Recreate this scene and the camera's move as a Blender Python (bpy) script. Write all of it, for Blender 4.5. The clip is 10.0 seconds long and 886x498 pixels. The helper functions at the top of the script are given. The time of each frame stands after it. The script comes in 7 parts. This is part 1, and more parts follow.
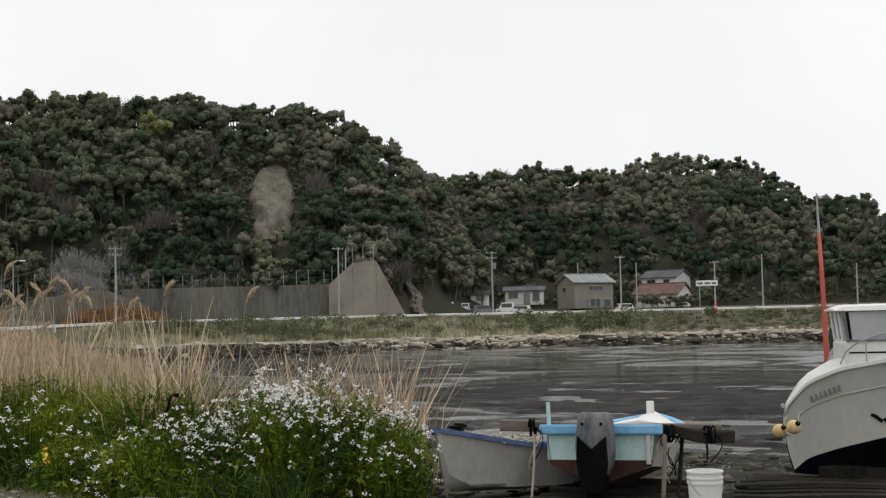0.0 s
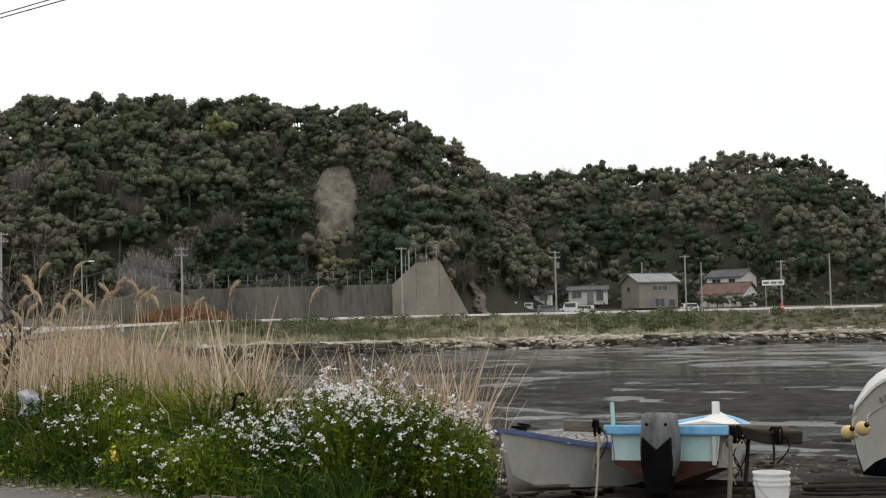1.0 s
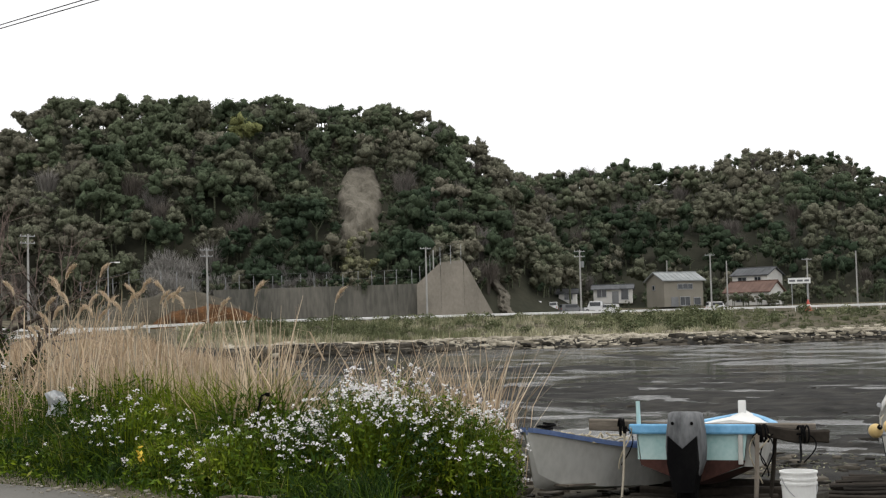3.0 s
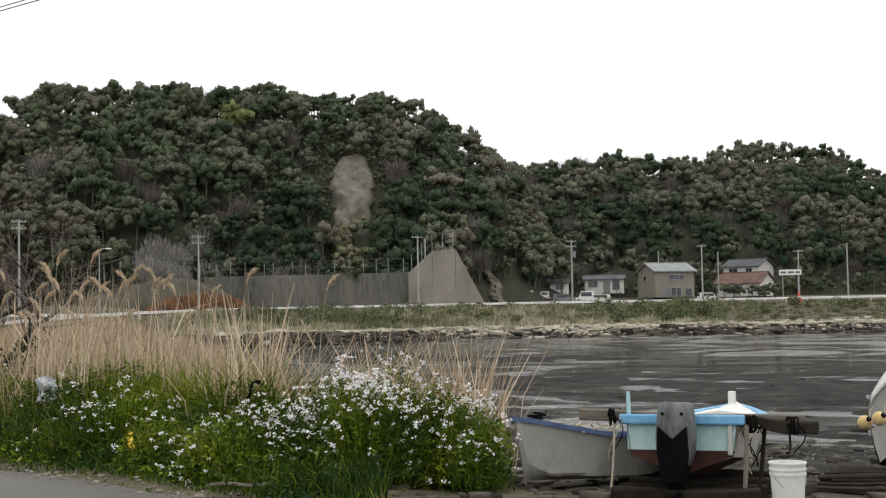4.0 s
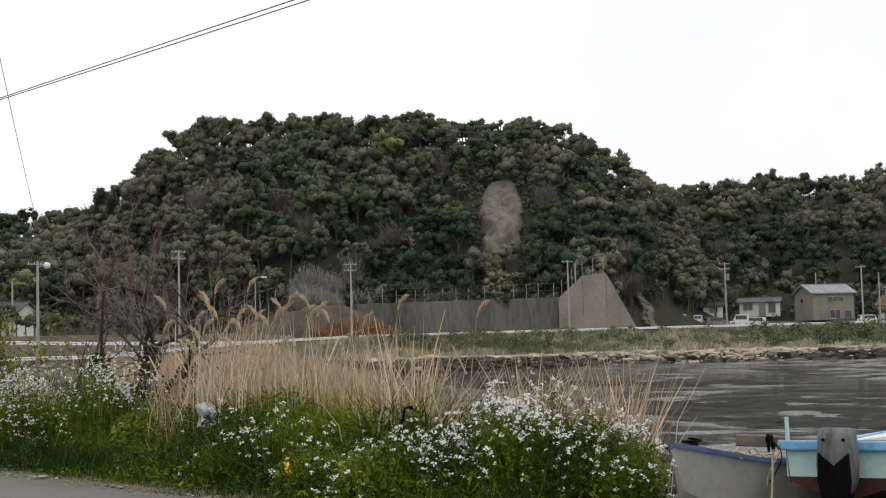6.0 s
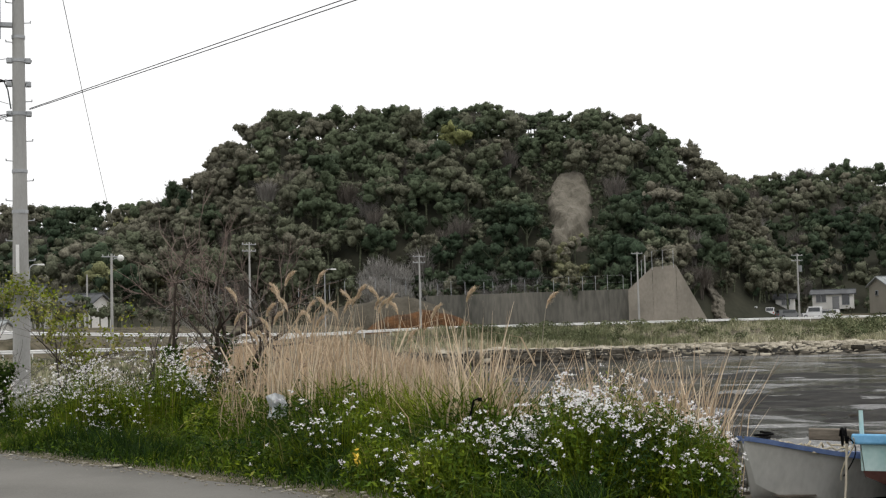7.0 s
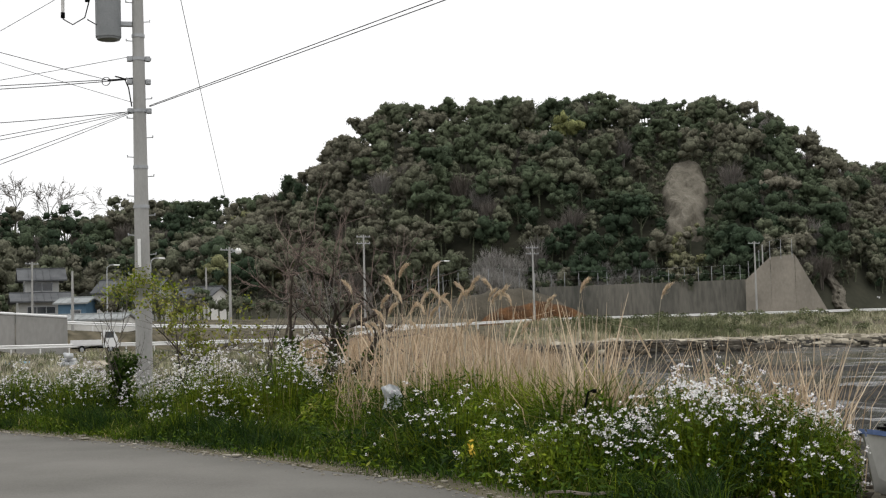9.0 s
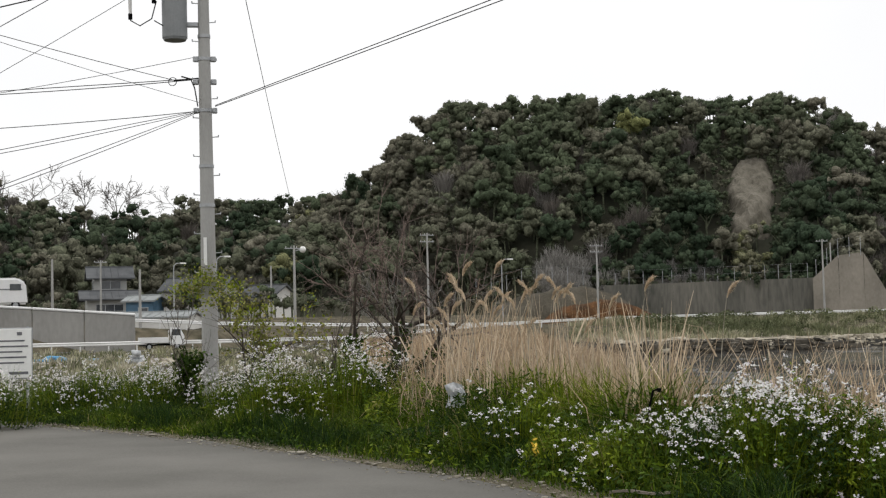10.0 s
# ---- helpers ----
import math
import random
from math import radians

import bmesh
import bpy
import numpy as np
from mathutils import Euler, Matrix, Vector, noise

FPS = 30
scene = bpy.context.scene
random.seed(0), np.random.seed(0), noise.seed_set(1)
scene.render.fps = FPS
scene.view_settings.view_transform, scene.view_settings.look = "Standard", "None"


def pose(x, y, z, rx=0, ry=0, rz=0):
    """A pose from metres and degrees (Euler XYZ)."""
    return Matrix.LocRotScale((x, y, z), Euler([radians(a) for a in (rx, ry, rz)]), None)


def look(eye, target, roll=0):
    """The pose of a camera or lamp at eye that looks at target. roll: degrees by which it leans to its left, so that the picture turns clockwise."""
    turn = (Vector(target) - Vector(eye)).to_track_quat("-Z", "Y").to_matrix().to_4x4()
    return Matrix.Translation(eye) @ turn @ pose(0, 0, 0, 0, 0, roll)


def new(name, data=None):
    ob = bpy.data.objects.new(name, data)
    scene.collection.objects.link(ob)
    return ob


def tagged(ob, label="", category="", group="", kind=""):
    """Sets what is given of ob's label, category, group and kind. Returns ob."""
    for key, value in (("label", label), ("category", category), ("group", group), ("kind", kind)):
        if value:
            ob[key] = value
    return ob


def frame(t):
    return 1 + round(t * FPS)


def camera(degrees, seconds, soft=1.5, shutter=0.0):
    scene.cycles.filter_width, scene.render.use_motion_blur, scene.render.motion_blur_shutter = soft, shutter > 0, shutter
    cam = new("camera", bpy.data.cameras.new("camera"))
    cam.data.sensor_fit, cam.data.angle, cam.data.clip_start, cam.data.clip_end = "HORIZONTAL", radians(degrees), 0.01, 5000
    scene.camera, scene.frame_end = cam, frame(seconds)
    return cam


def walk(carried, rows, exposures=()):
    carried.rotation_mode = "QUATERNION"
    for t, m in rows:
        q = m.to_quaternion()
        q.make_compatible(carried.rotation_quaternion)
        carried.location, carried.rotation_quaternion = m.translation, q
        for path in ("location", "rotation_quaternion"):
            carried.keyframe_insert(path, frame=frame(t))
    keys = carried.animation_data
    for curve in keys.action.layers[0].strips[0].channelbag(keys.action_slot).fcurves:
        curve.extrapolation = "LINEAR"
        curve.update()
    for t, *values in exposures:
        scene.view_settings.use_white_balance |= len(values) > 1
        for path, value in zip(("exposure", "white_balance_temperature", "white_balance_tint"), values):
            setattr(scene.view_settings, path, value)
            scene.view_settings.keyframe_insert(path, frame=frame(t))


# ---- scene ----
cam = camera(37.0, 10.0, soft=1.25, shutter=0.0)
EYE = (0.0, 0.0, 1.6)
PATH = [
    (0.0, pose(*EYE, 93.100, 1.300, -0.000)),
    (0.5, pose(*EYE, 93.089, 1.126, 1.534)),
    (1.0, pose(*EYE, 93.151, 1.279, 2.734)),
    (1.5, pose(*EYE, 93.089, 1.451, 3.580)),
    (2.0, pose(*EYE, 93.009, 1.723, 4.418)),
    (2.5, pose(*EYE, 93.062, 1.778, 4.299)),
    (2.7, pose(*EYE, 93.280, 1.700, 3.920)),
    (3.8, pose(*EYE, 92.640, 1.150, 3.790)),
    (4.0, pose(*EYE, 92.669, 1.069, 3.425)),
    (4.5, pose(*EYE, 93.687, 1.522, 3.167)),
    (5.0, pose(*EYE, 94.132, 1.644, 5.560)),
    (5.5, pose(*EYE, 94.043, 1.480, 7.908)),
    (5.7, pose(*EYE, 93.940, 1.490, 8.780)),
    (6.8, pose(*EYE, 93.830, 1.400, 12.340)),
    (7.0, pose(*EYE, 93.632, 1.402, 12.900)),
    (7.5, pose(*EYE, 93.395, 1.603, 14.092)),
    (8.0, pose(*EYE, 93.299, 1.630, 15.284)),
    (8.5, pose(*EYE, 93.317, 1.466, 17.059)),
    (9.0, pose(*EYE, 93.387, 1.507, 17.810)),
    (9.5, pose(*EYE, 93.376, 1.431, 19.261)),
    (10.0, pose(*EYE, 93.378, 1.394, 20.551)),
]
EXPOSURES = [(0.0, -0.08), (1.0, 0.04), (2.5, 0.2), (4.5, 0.2), (5.5, 0.0), (7.5, 0.22), (9.0, 0.15), (10.0, 0.04)]
walk(cam, PATH, EXPOSURES)

# ---- world and sun: bright overcast ----
world = bpy.data.worlds.new("overcast")
scene.world = world
world.use_nodes = True
wn, wl = world.node_tree.nodes, world.node_tree.links
SUN_ELEV, SUN_AZ = radians(48), radians(200)
sky = wn.new("ShaderNodeTexSky")
sky.sky_type = "NISHITA"
sky.sun_disc = False
sky.sun_elevation, sky.sun_rotation = SUN_ELEV, SUN_AZ
sky.dust_density = 4.0
grey = wn.new("ShaderNodeHueSaturation")
grey.inputs["Saturation"].default_value = 0.12
grey.inputs["Value"].default_value = 0.10
wl.new(sky.outputs["Color"], grey.inputs["Color"])
cloud = wn.new("ShaderNodeTexNoise")
cloud.inputs["Scale"].default_value = 2.2
cloud.inputs["Detail"].default_value = 4
cramp = wn.new("ShaderNodeValToRGB")
cramp.color_ramp.elements[0].position, cramp.color_ramp.elements[0].color = 0.25, (0.90, 0.905, 0.92, 1)
cramp.color_ramp.elements[1].position, cramp.color_ramp.elements[1].color = 0.6, (1.0, 1.0, 1.0, 1)
wl.new(cloud.outputs["Fac"], cramp.inputs["Fac"])
deck = wn.new("ShaderNodeMixRGB")
deck.inputs["Fac"].default_value = 0.85
wl.new(grey.outputs["Color"], deck.inputs["Color1"])
wl.new(cramp.outputs["Color"], deck.inputs["Color2"])
wl.new(deck.outputs["Color"], wn["Background"].inputs["Color"])
wn["Background"].inputs["Strength"].default_value = 1.12

sun_data = bpy.data.lights.new("sun", "SUN")
sun_data.energy, sun_data.angle, sun_data.color = 0.9, radians(25), (1.0, 0.97, 0.92)
sun = new("sun", sun_data)
sun.matrix_world = look((-30 * math.sin(SUN_AZ), -30 * math.cos(SUN_AZ) - 20, 45), (0, 0, 0))

# ---- materials ----
def mat(name, a, b, rough=0.8, scale=6.0, fine=60.0, bump=0.3, metal=0.0, rand=0.0, island=0.0, stretch=None, spec=0.22, dist=0.01):
    """Two-tone surface: large patches between colours a and b, fine grain and relief."""
    m = bpy.data.materials.new(name)
    m.use_nodes = True
    n, l = m.node_tree.nodes, m.node_tree.links
    p = n["Principled BSDF"]
    tc = n.new("ShaderNodeTexCoord")
    mp = n.new("ShaderNodeMapping")
    if stretch:
        mp.inputs["Scale"].default_value = stretch
    l.new(tc.outputs["Object"], mp.inputs["Vector"])
    big = n.new("ShaderNodeTexNoise")
    big.inputs["Scale"].default_value, big.inputs["Detail"].default_value = scale, 4
    small = n.new("ShaderNodeTexNoise")
    small.inputs["Scale"].default_value, small.inputs["Detail"].default_value = fine, 3
    l.new(mp.outputs["Vector"], big.inputs["Vector"])
    l.new(mp.outputs["Vector"], small.inputs["Vector"])
    r = n.new("ShaderNodeValToRGB")
    e = r.color_ramp.elements
    e[0].position, e[0].color = 0.33, (*a, 1)
    e[1].position, e[1].color = 0.67, (*b, 1)
    mixf = n.new("ShaderNodeMath")
    mixf.operation = "MULTIPLY_ADD"
    mixf.inputs[1].default_value = 0.35
    l.new(small.outputs["Fac"], mixf.inputs[0])
    sub = n.new("ShaderNodeMath")
    sub.operation = "MULTIPLY_ADD"
    sub.inputs[1].default_value, sub.inputs[2].default_value = 0.75, -0.05
    l.new(big.outputs["Fac"], sub.inputs[0])
    l.new(sub.outputs[0], mixf.inputs[2])
    fac = mixf.outputs[0]
    for amount, kind, out in ((rand, "ShaderNodeObjectInfo", "Random"), (island, "ShaderNodeNewGeometry", "Random Per Island")):
        if amount:
            o = n.new(kind)
            k = n.new("ShaderNodeMath")
            k.operation = "MULTIPLY_ADD"
            k.inputs[1].default_value = amount
            l.new(o.outputs[out], k.inputs[0])
            l.new(fac, k.inputs[2])
            k2 = n.new("ShaderNodeMath")
            k2.operation = "SUBTRACT"
            k2.inputs[1].default_value = amount / 2
            l.new(k.outputs[0], k2.inputs[0])
            fac = k2.outputs[0]
    l.new(fac, r.inputs["Fac"])
    l.new(r.outputs["Color"], p.inputs["Base Color"])
    p.inputs["Roughness"].default_value = rough
    p.inputs["Metallic"].default_value = metal
    p.inputs["Specular IOR Level"].default_value = spec
    if bump:
        bp = n.new("ShaderNodeBump")
        bp.inputs["Strength"].default_value, bp.inputs["Distance"].default_value = bump, dist
        l.new(small.outputs["Fac"], bp.inputs["Height"])
        l.new(bp.outputs["Normal"], p.inputs["Normal"])
    return m


def tint_mat(name, stops, island=0.25, rough=0.75, through_light=0.0, mottle=0.0):
    """Foliage: colour by the plant's own tint, with leaf-to-leaf variation."""
    m = bpy.data.materials.new(name)
    m.use_nodes = True
    n, l = m.node_tree.nodes, m.node_tree.links
    p = n["Principled BSDF"]
    at = n.new("ShaderNodeAttribute")
    at.attribute_name = "tint"
    r = n.new("ShaderNodeValToRGB")
    e = r.color_ramp.elements
    while len(e) < len(stops):
        e.new(0.5)
    for el, (pos, c) in zip(e, stops):
        el.position, el.color = pos, (*c, 1)
    l.new(at.outputs["Fac"], r.inputs["Fac"])
    g = n.new("ShaderNodeNewGeometry")
    k = n.new("ShaderNodeMath")
    k.operation = "MULTIPLY_ADD"
    k.inputs[1].default_value, k.inputs[2].default_value = island * 2, 1 - island
    l.new(g.outputs["Random Per Island"], k.inputs[0])
    hs = n.new("ShaderNodeHueSaturation")
    l.new(k.outputs[0], hs.inputs["Value"])
    l.new(r.outputs["Color"], hs.inputs["Color"])
    if mottle:
        tc = n.new("ShaderNodeTexCoord")
        grain = n.new("ShaderNodeTexNoise")
        grain.inputs["Scale"].default_value, grain.inputs["Detail"].default_value = 3.2, 5
        l.new(tc.outputs["Object"], grain.inputs["Vector"])
        span = n.new("ShaderNodeMapRange")
        span.inputs["From Min"].default_value, span.inputs["From Max"].default_value = 0.3, 0.7
        span.inputs["To Min"].default_value, span.inputs["To Max"].default_value = 1 - mottle, 1 + mottle
        l.new(grain.outputs["Fac"], span.inputs["Value"])
        both = n.new("ShaderNodeMath")
        both.operation = "MULTIPLY"
        l.new(k.outputs[0], both.inputs[0])
        l.new(span.outputs["Result"], both.inputs[1])
        l.new(both.outputs[0], hs.inputs["Value"])
        bp = n.new("ShaderNodeBump")
        bp.inputs["Strength"].default_value, bp.inputs["Distance"].default_value = 0.6, 0.3
        l.new(grain.outputs["Fac"], bp.inputs["Height"])
        l.new(bp.outputs["Normal"], p.inputs["Normal"])
    l.new(hs.outputs["Color"], p.inputs["Base Color"])
    p.inputs["Roughness"].default_value = rough
    p.inputs["Specular IOR Level"].default_value = 0.08
    if through_light:
        tr = n.new("ShaderNodeBsdfTranslucent")
        l.new(hs.outputs["Color"], tr.inputs["Color"])
        mx = n.new("ShaderNodeMixShader")
        mx.inputs["Fac"].default_value = through_light
        l.new(p.outputs["BSDF"], mx.inputs[1])
        l.new(tr.outputs["BSDF"], mx.inputs[2])
        l.new(mx.outputs["Shader"], n["Material Output"].inputs["Surface"])
    return m


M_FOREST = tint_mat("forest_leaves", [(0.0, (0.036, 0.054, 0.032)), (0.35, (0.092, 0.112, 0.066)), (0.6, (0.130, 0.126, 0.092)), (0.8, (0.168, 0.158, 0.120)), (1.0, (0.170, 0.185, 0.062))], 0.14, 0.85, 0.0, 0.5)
M_TWIG = tint_mat("bare_twigs", [(0.0, (0.11, 0.095, 0.08)), (0.5, (0.17, 0.155, 0.14)), (0.66, (0.29, 0.28, 0.26)), (0.8, (0.20, 0.155, 0.135)), (1.0, (0.19, 0.13, 0.11))], 0.3)
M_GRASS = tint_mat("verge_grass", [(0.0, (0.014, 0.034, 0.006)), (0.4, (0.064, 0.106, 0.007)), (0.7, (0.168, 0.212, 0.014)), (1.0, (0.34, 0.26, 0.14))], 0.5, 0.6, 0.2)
M_REED = tint_mat("dry_reed", [(0.0, (0.24, 0.17, 0.105)), (0.5, (0.50, 0.38, 0.26)), (0.8, (0.68, 0.57, 0.43)), (1.0, (0.44, 0.29, 0.13))], 0.3, 0.7, 0.2)
M_PETAL = tint_mat("white_petals", [(0.0, (0.80, 0.80, 0.77)), (0.6, (0.74, 0.71, 0.73)), (1.0, (0.58, 0.50, 0.58))], 0.12, 0.6, 0.25)
M_SCRUB = tint_mat("bank_scrub", [(0.0, (0.062, 0.078, 0.036)), (0.4, (0.18, 0.19, 0.105)), (0.7, (0.40, 0.38, 0.26)), (1.0, (0.50, 0.46, 0.37))], 0.4)
M_HILL = mat("hill_soil", (0.020, 0.023, 0.014), (0.046, 0.044, 0.030), 0.95, 0.08, 1.2, 0.4)
M_ROCK = mat("pale_cliff_rock", (0.075, 0.067, 0.050), (0.20, 0.182, 0.148), 0.92, 0.22, 1.4, 1.0, stretch=(1, 1, 0.35), dist=0.6)
M_ASPH = mat("asphalt", (0.104, 0.100, 0.089), (0.168, 0.161, 0.146), 0.92, 0.45, 38.0, 0.5, dist=0.012)
M_FROAD = mat("far_asphalt", (0.10, 0.10, 0.10), (0.15, 0.15, 0.145), 0.9, 0.2, 4.0, 0.1)
M_SHOT = mat("weathered_concrete", (0.062, 0.063, 0.054), (0.200, 0.186, 0.160), 0.93, 0.2, 2.5, 0.5, stretch=(1, 1, 0.16), dist=0.05)
M_SLAB = mat("brown_sprayed_concrete", (0.150, 0.136, 0.112), (0.240, 0.216, 0.180), 0.93, 0.3, 3.0, 0.5, stretch=(1, 1, 0.5), dist=0.05)
M_CONC = mat("pole_concrete", (0.30, 0.295, 0.28), (0.42, 0.415, 0.40), 0.85, 1.5, 40.0, 0.15, stretch=(1, 1, 0.3))
M_CONC2 = mat("ramp_concrete", (0.22, 0.215, 0.20), (0.33, 0.32, 0.30), 0.9, 0.25, 4.0, 0.2, stretch=(1, 1, 0.4))
M_GALV = mat("galvanised_steel", (0.32, 0.33, 0.34), (0.45, 0.46, 0.47), 0.55, 2.0, 30.0, 0.1, metal=0.5)
M_RAILW = mat("guard_rail_white", (0.70, 0.70, 0.69), (0.82, 0.82, 0.81), 0.5, 0.4, 6.0, 0.05)
M_BLACK = mat("black_rubber", (0.002, 0.002, 0.0025), (0.007, 0.007, 0.007), 0.7, 3.0, 40.0, 0.1, spec=0.03)
M_CABLE = mat("cable_black", (0.012, 0.012, 0.013), (0.03, 0.03, 0.03), 0.7, 1.0, 20.0, 0.0, spec=0.1)
M_TRAFO = mat("transformer_grey", (0.20, 0.21, 0.215), (0.27, 0.28, 0.285), 0.5, 2.0, 25.0, 0.08)
M_PORC = mat("porcelain", (0.55, 0.54, 0.52), (0.68, 0.67, 0.65), 0.3, 4.0, 30.0, 0.0)
M_GEL = mat("white_gelcoat", (0.62, 0.615, 0.59), (0.76, 0.755, 0.73), 0.4, 1.0, 14.0, 0.06)
# aged white gelcoat, darkened further for the shade on the hull side
M_HULL = mat("aged_shaded_hull_gelcoat", (0.36, 0.355, 0.325), (0.47, 0.465, 0.43), 0.42, 0.9, 10.0, 0.05, stretch=(1, 1, 0.5))
M_GREENC = mat("green_cloth", (0.01, 0.06, 0.035), (0.02, 0.10, 0.06), 0.9, 8.0, 60.0, 0.2)
M_GELOLD = mat("stained_gelcoat", (0.36, 0.355, 0.33), (0.56, 0.555, 0.52), 0.5, 1.6, 16.0, 0.08, stretch=(1, 1, 0.5))
M_AQUA = mat("pale_aqua_paint", (0.31, 0.50, 0.49), (0.50, 0.65, 0.63), 0.55, 2.5, 22.0, 0.1)
M_BLUE = mat("sky_blue_paint", (0.10, 0.30, 0.52), (0.22, 0.48, 0.72), 0.45, 3.0, 25.0, 0.08)
M_NAVY = mat("navy_rubbing_strip", (0.06, 0.10, 0.22), (0.13, 0.18, 0.32), 0.5, 4.0, 30.0, 0.08)
M_ANTIF = mat("antifouling_red", (0.022, 0.010, 0.008), (0.075, 0.032, 0.025), 0.85, 3.0, 25.0, 0.25)
# navy bottom paint, blackened for the shadow under the hull
M_ANTID = mat("shadowed_bottom_paint", (0.004, 0.005, 0.009), (0.014, 0.017, 0.024), 0.9, 2.0, 20.0, 0.2, spec=0.04)
M_MOTORG = mat("faded_grey_cowl", (0.035, 0.037, 0.04), (0.20, 0.205, 0.21), 0.6, 4.0, 26.0, 0.1, stretch=(1, 1, 0.4))
M_WOOD = mat("weathered_timber", (0.10, 0.085, 0.068), (0.22, 0.19, 0.155), 0.9, 2.0, 18.0, 0.5, rand=0.3, stretch=(1, 6, 6))
M_WETWOOD = mat("wet_dark_timber", (0.010, 0.009, 0.0075), (0.040, 0.034, 0.028), 0.95, 2.0, 18.0, 0.5, rand=0.3, spec=0.03)
M_PAIL = mat("white_pail_plastic", (0.68, 0.68, 0.66), (0.80, 0.80, 0.78), 0.4, 3.0, 20.0, 0.04)
M_BUOY = mat("ochre_float", (0.55, 0.39, 0.15), (0.72, 0.55, 0.28), 0.5, 6.0, 40.0, 0.1)
M_ROPE = mat("rope", (0.30, 0.26, 0.18), (0.48, 0.43, 0.33), 0.9, 20.0, 120.0, 0.5)
M_RED = mat("faded_red_paint", (0.46, 0.075, 0.055), (0.62, 0.15, 0.115), 0.55, 2.0, 20.0, 0.08)
M_GLASSD = mat("window_glass_dark", (0.02, 0.024, 0.028), (0.05, 0.056, 0.062), 0.12, 0.5, 3.0, 0.0, spec=0.7)
M_WSCREEN = mat("boat_screen", (0.22, 0.235, 0.25), (0.33, 0.345, 0.36), 0.1, 1.0, 5.0, 0.0, spec=0.8)
M_BARK = mat("dark_bark", (0.035, 0.028, 0.022), (0.085, 0.068, 0.055), 0.95, 5.0, 40.0, 0.7)
M_RUST = mat("rusty_orange_soil", (0.036, 0.020, 0.010), (0.130, 0.060, 0.022), 0.95, 0.7, 3.0, 0.9, dist=0.3)
M_MOUND = mat("brown_earth", (0.038, 0.034, 0.024), (0.105, 0.092, 0.07), 0.95, 0.3, 3.0, 0.7, dist=0.2)
M_SHORE = mat("shore_rock", (0.022, 0.020, 0.016), (0.105, 0.093, 0.074), 0.85, 0.7, 6.0, 0.9, island=0.5, spec=0.12, dist=0.05)
M_DRIFT = mat("pale_shore_debris", (0.20, 0.18, 0.135), (0.52, 0.47, 0.38), 0.9, 0.7, 6.0, 0.6, island=0.4, dist=0.05)
M_WALLT = mat("house_wall_taupe", (0.22, 0.205, 0.17), (0.275, 0.255, 0.215), 0.9, 0.4, 6.0, 0.1)
M_WALLW = mat("house_wall_white", (0.58, 0.57, 0.54), (0.72, 0.71, 0.68), 0.85, 0.4, 6.0, 0.1)
M_WALLP = mat("house_wall_pale_grey", (0.33, 0.33, 0.32), (0.44, 0.44, 0.42), 0.88, 0.4, 6.0, 0.1)
M_ROOFD = mat("dark_roof_tiles", (0.055, 0.058, 0.062), (0.11, 0.115, 0.12), 0.7, 0.6, 8.0, 0.4)
M_ROOFR = mat("brown_red_roof", (0.10, 0.062, 0.050), (0.18, 0.115, 0.093), 0.8, 0.6, 8.0, 0.4)
M_ROOFG = mat("pale_grey_roof", (0.20, 0.215, 0.215), (0.30, 0.315, 0.315), 0.6, 0.6, 8.0, 0.2)
M_BLUEW = mat("blue_sheet_wall", (0.06, 0.12, 0.18), (0.11, 0.19, 0.27), 0.6, 0.6, 8.0, 0.2)
M_CARW = mat("car_white", (0.70, 0.70, 0.70), (0.80, 0.80, 0.80), 0.3, 0.5, 5.0, 0.0)
M_CARG = mat("car_grey", (0.16, 0.165, 0.17), (0.24, 0.245, 0.25), 0.3, 0.5, 5.0, 0.0)
M_SIGNW = mat("sign_white", (0.72, 0.72, 0.70), (0.82, 0.82, 0.80), 0.5, 1.5, 12.0, 0.03)
M_INK = mat("sign_ink", (0.10, 0.10, 0.11), (0.18, 0.18, 0.19), 0.7, 6.0, 30.0, 0.0)
M_LITTER = mat("pale_litter", (0.22, 0.20, 0.16), (0.50, 0.47, 0.40), 0.8, 10.0, 60.0, 0.3, rand=0.5)
M_BAG = mat("white_plastic_sheet", (0.36, 0.38, 0.40), (0.62, 0.63, 0.64), 0.35, 6.0, 35.0, 0.3)
M_YELLOW = mat("yellow_leaf", (0.55, 0.36, 0.03), (0.75, 0.55, 0.08), 0.6, 10.0, 60.0, 0.1)


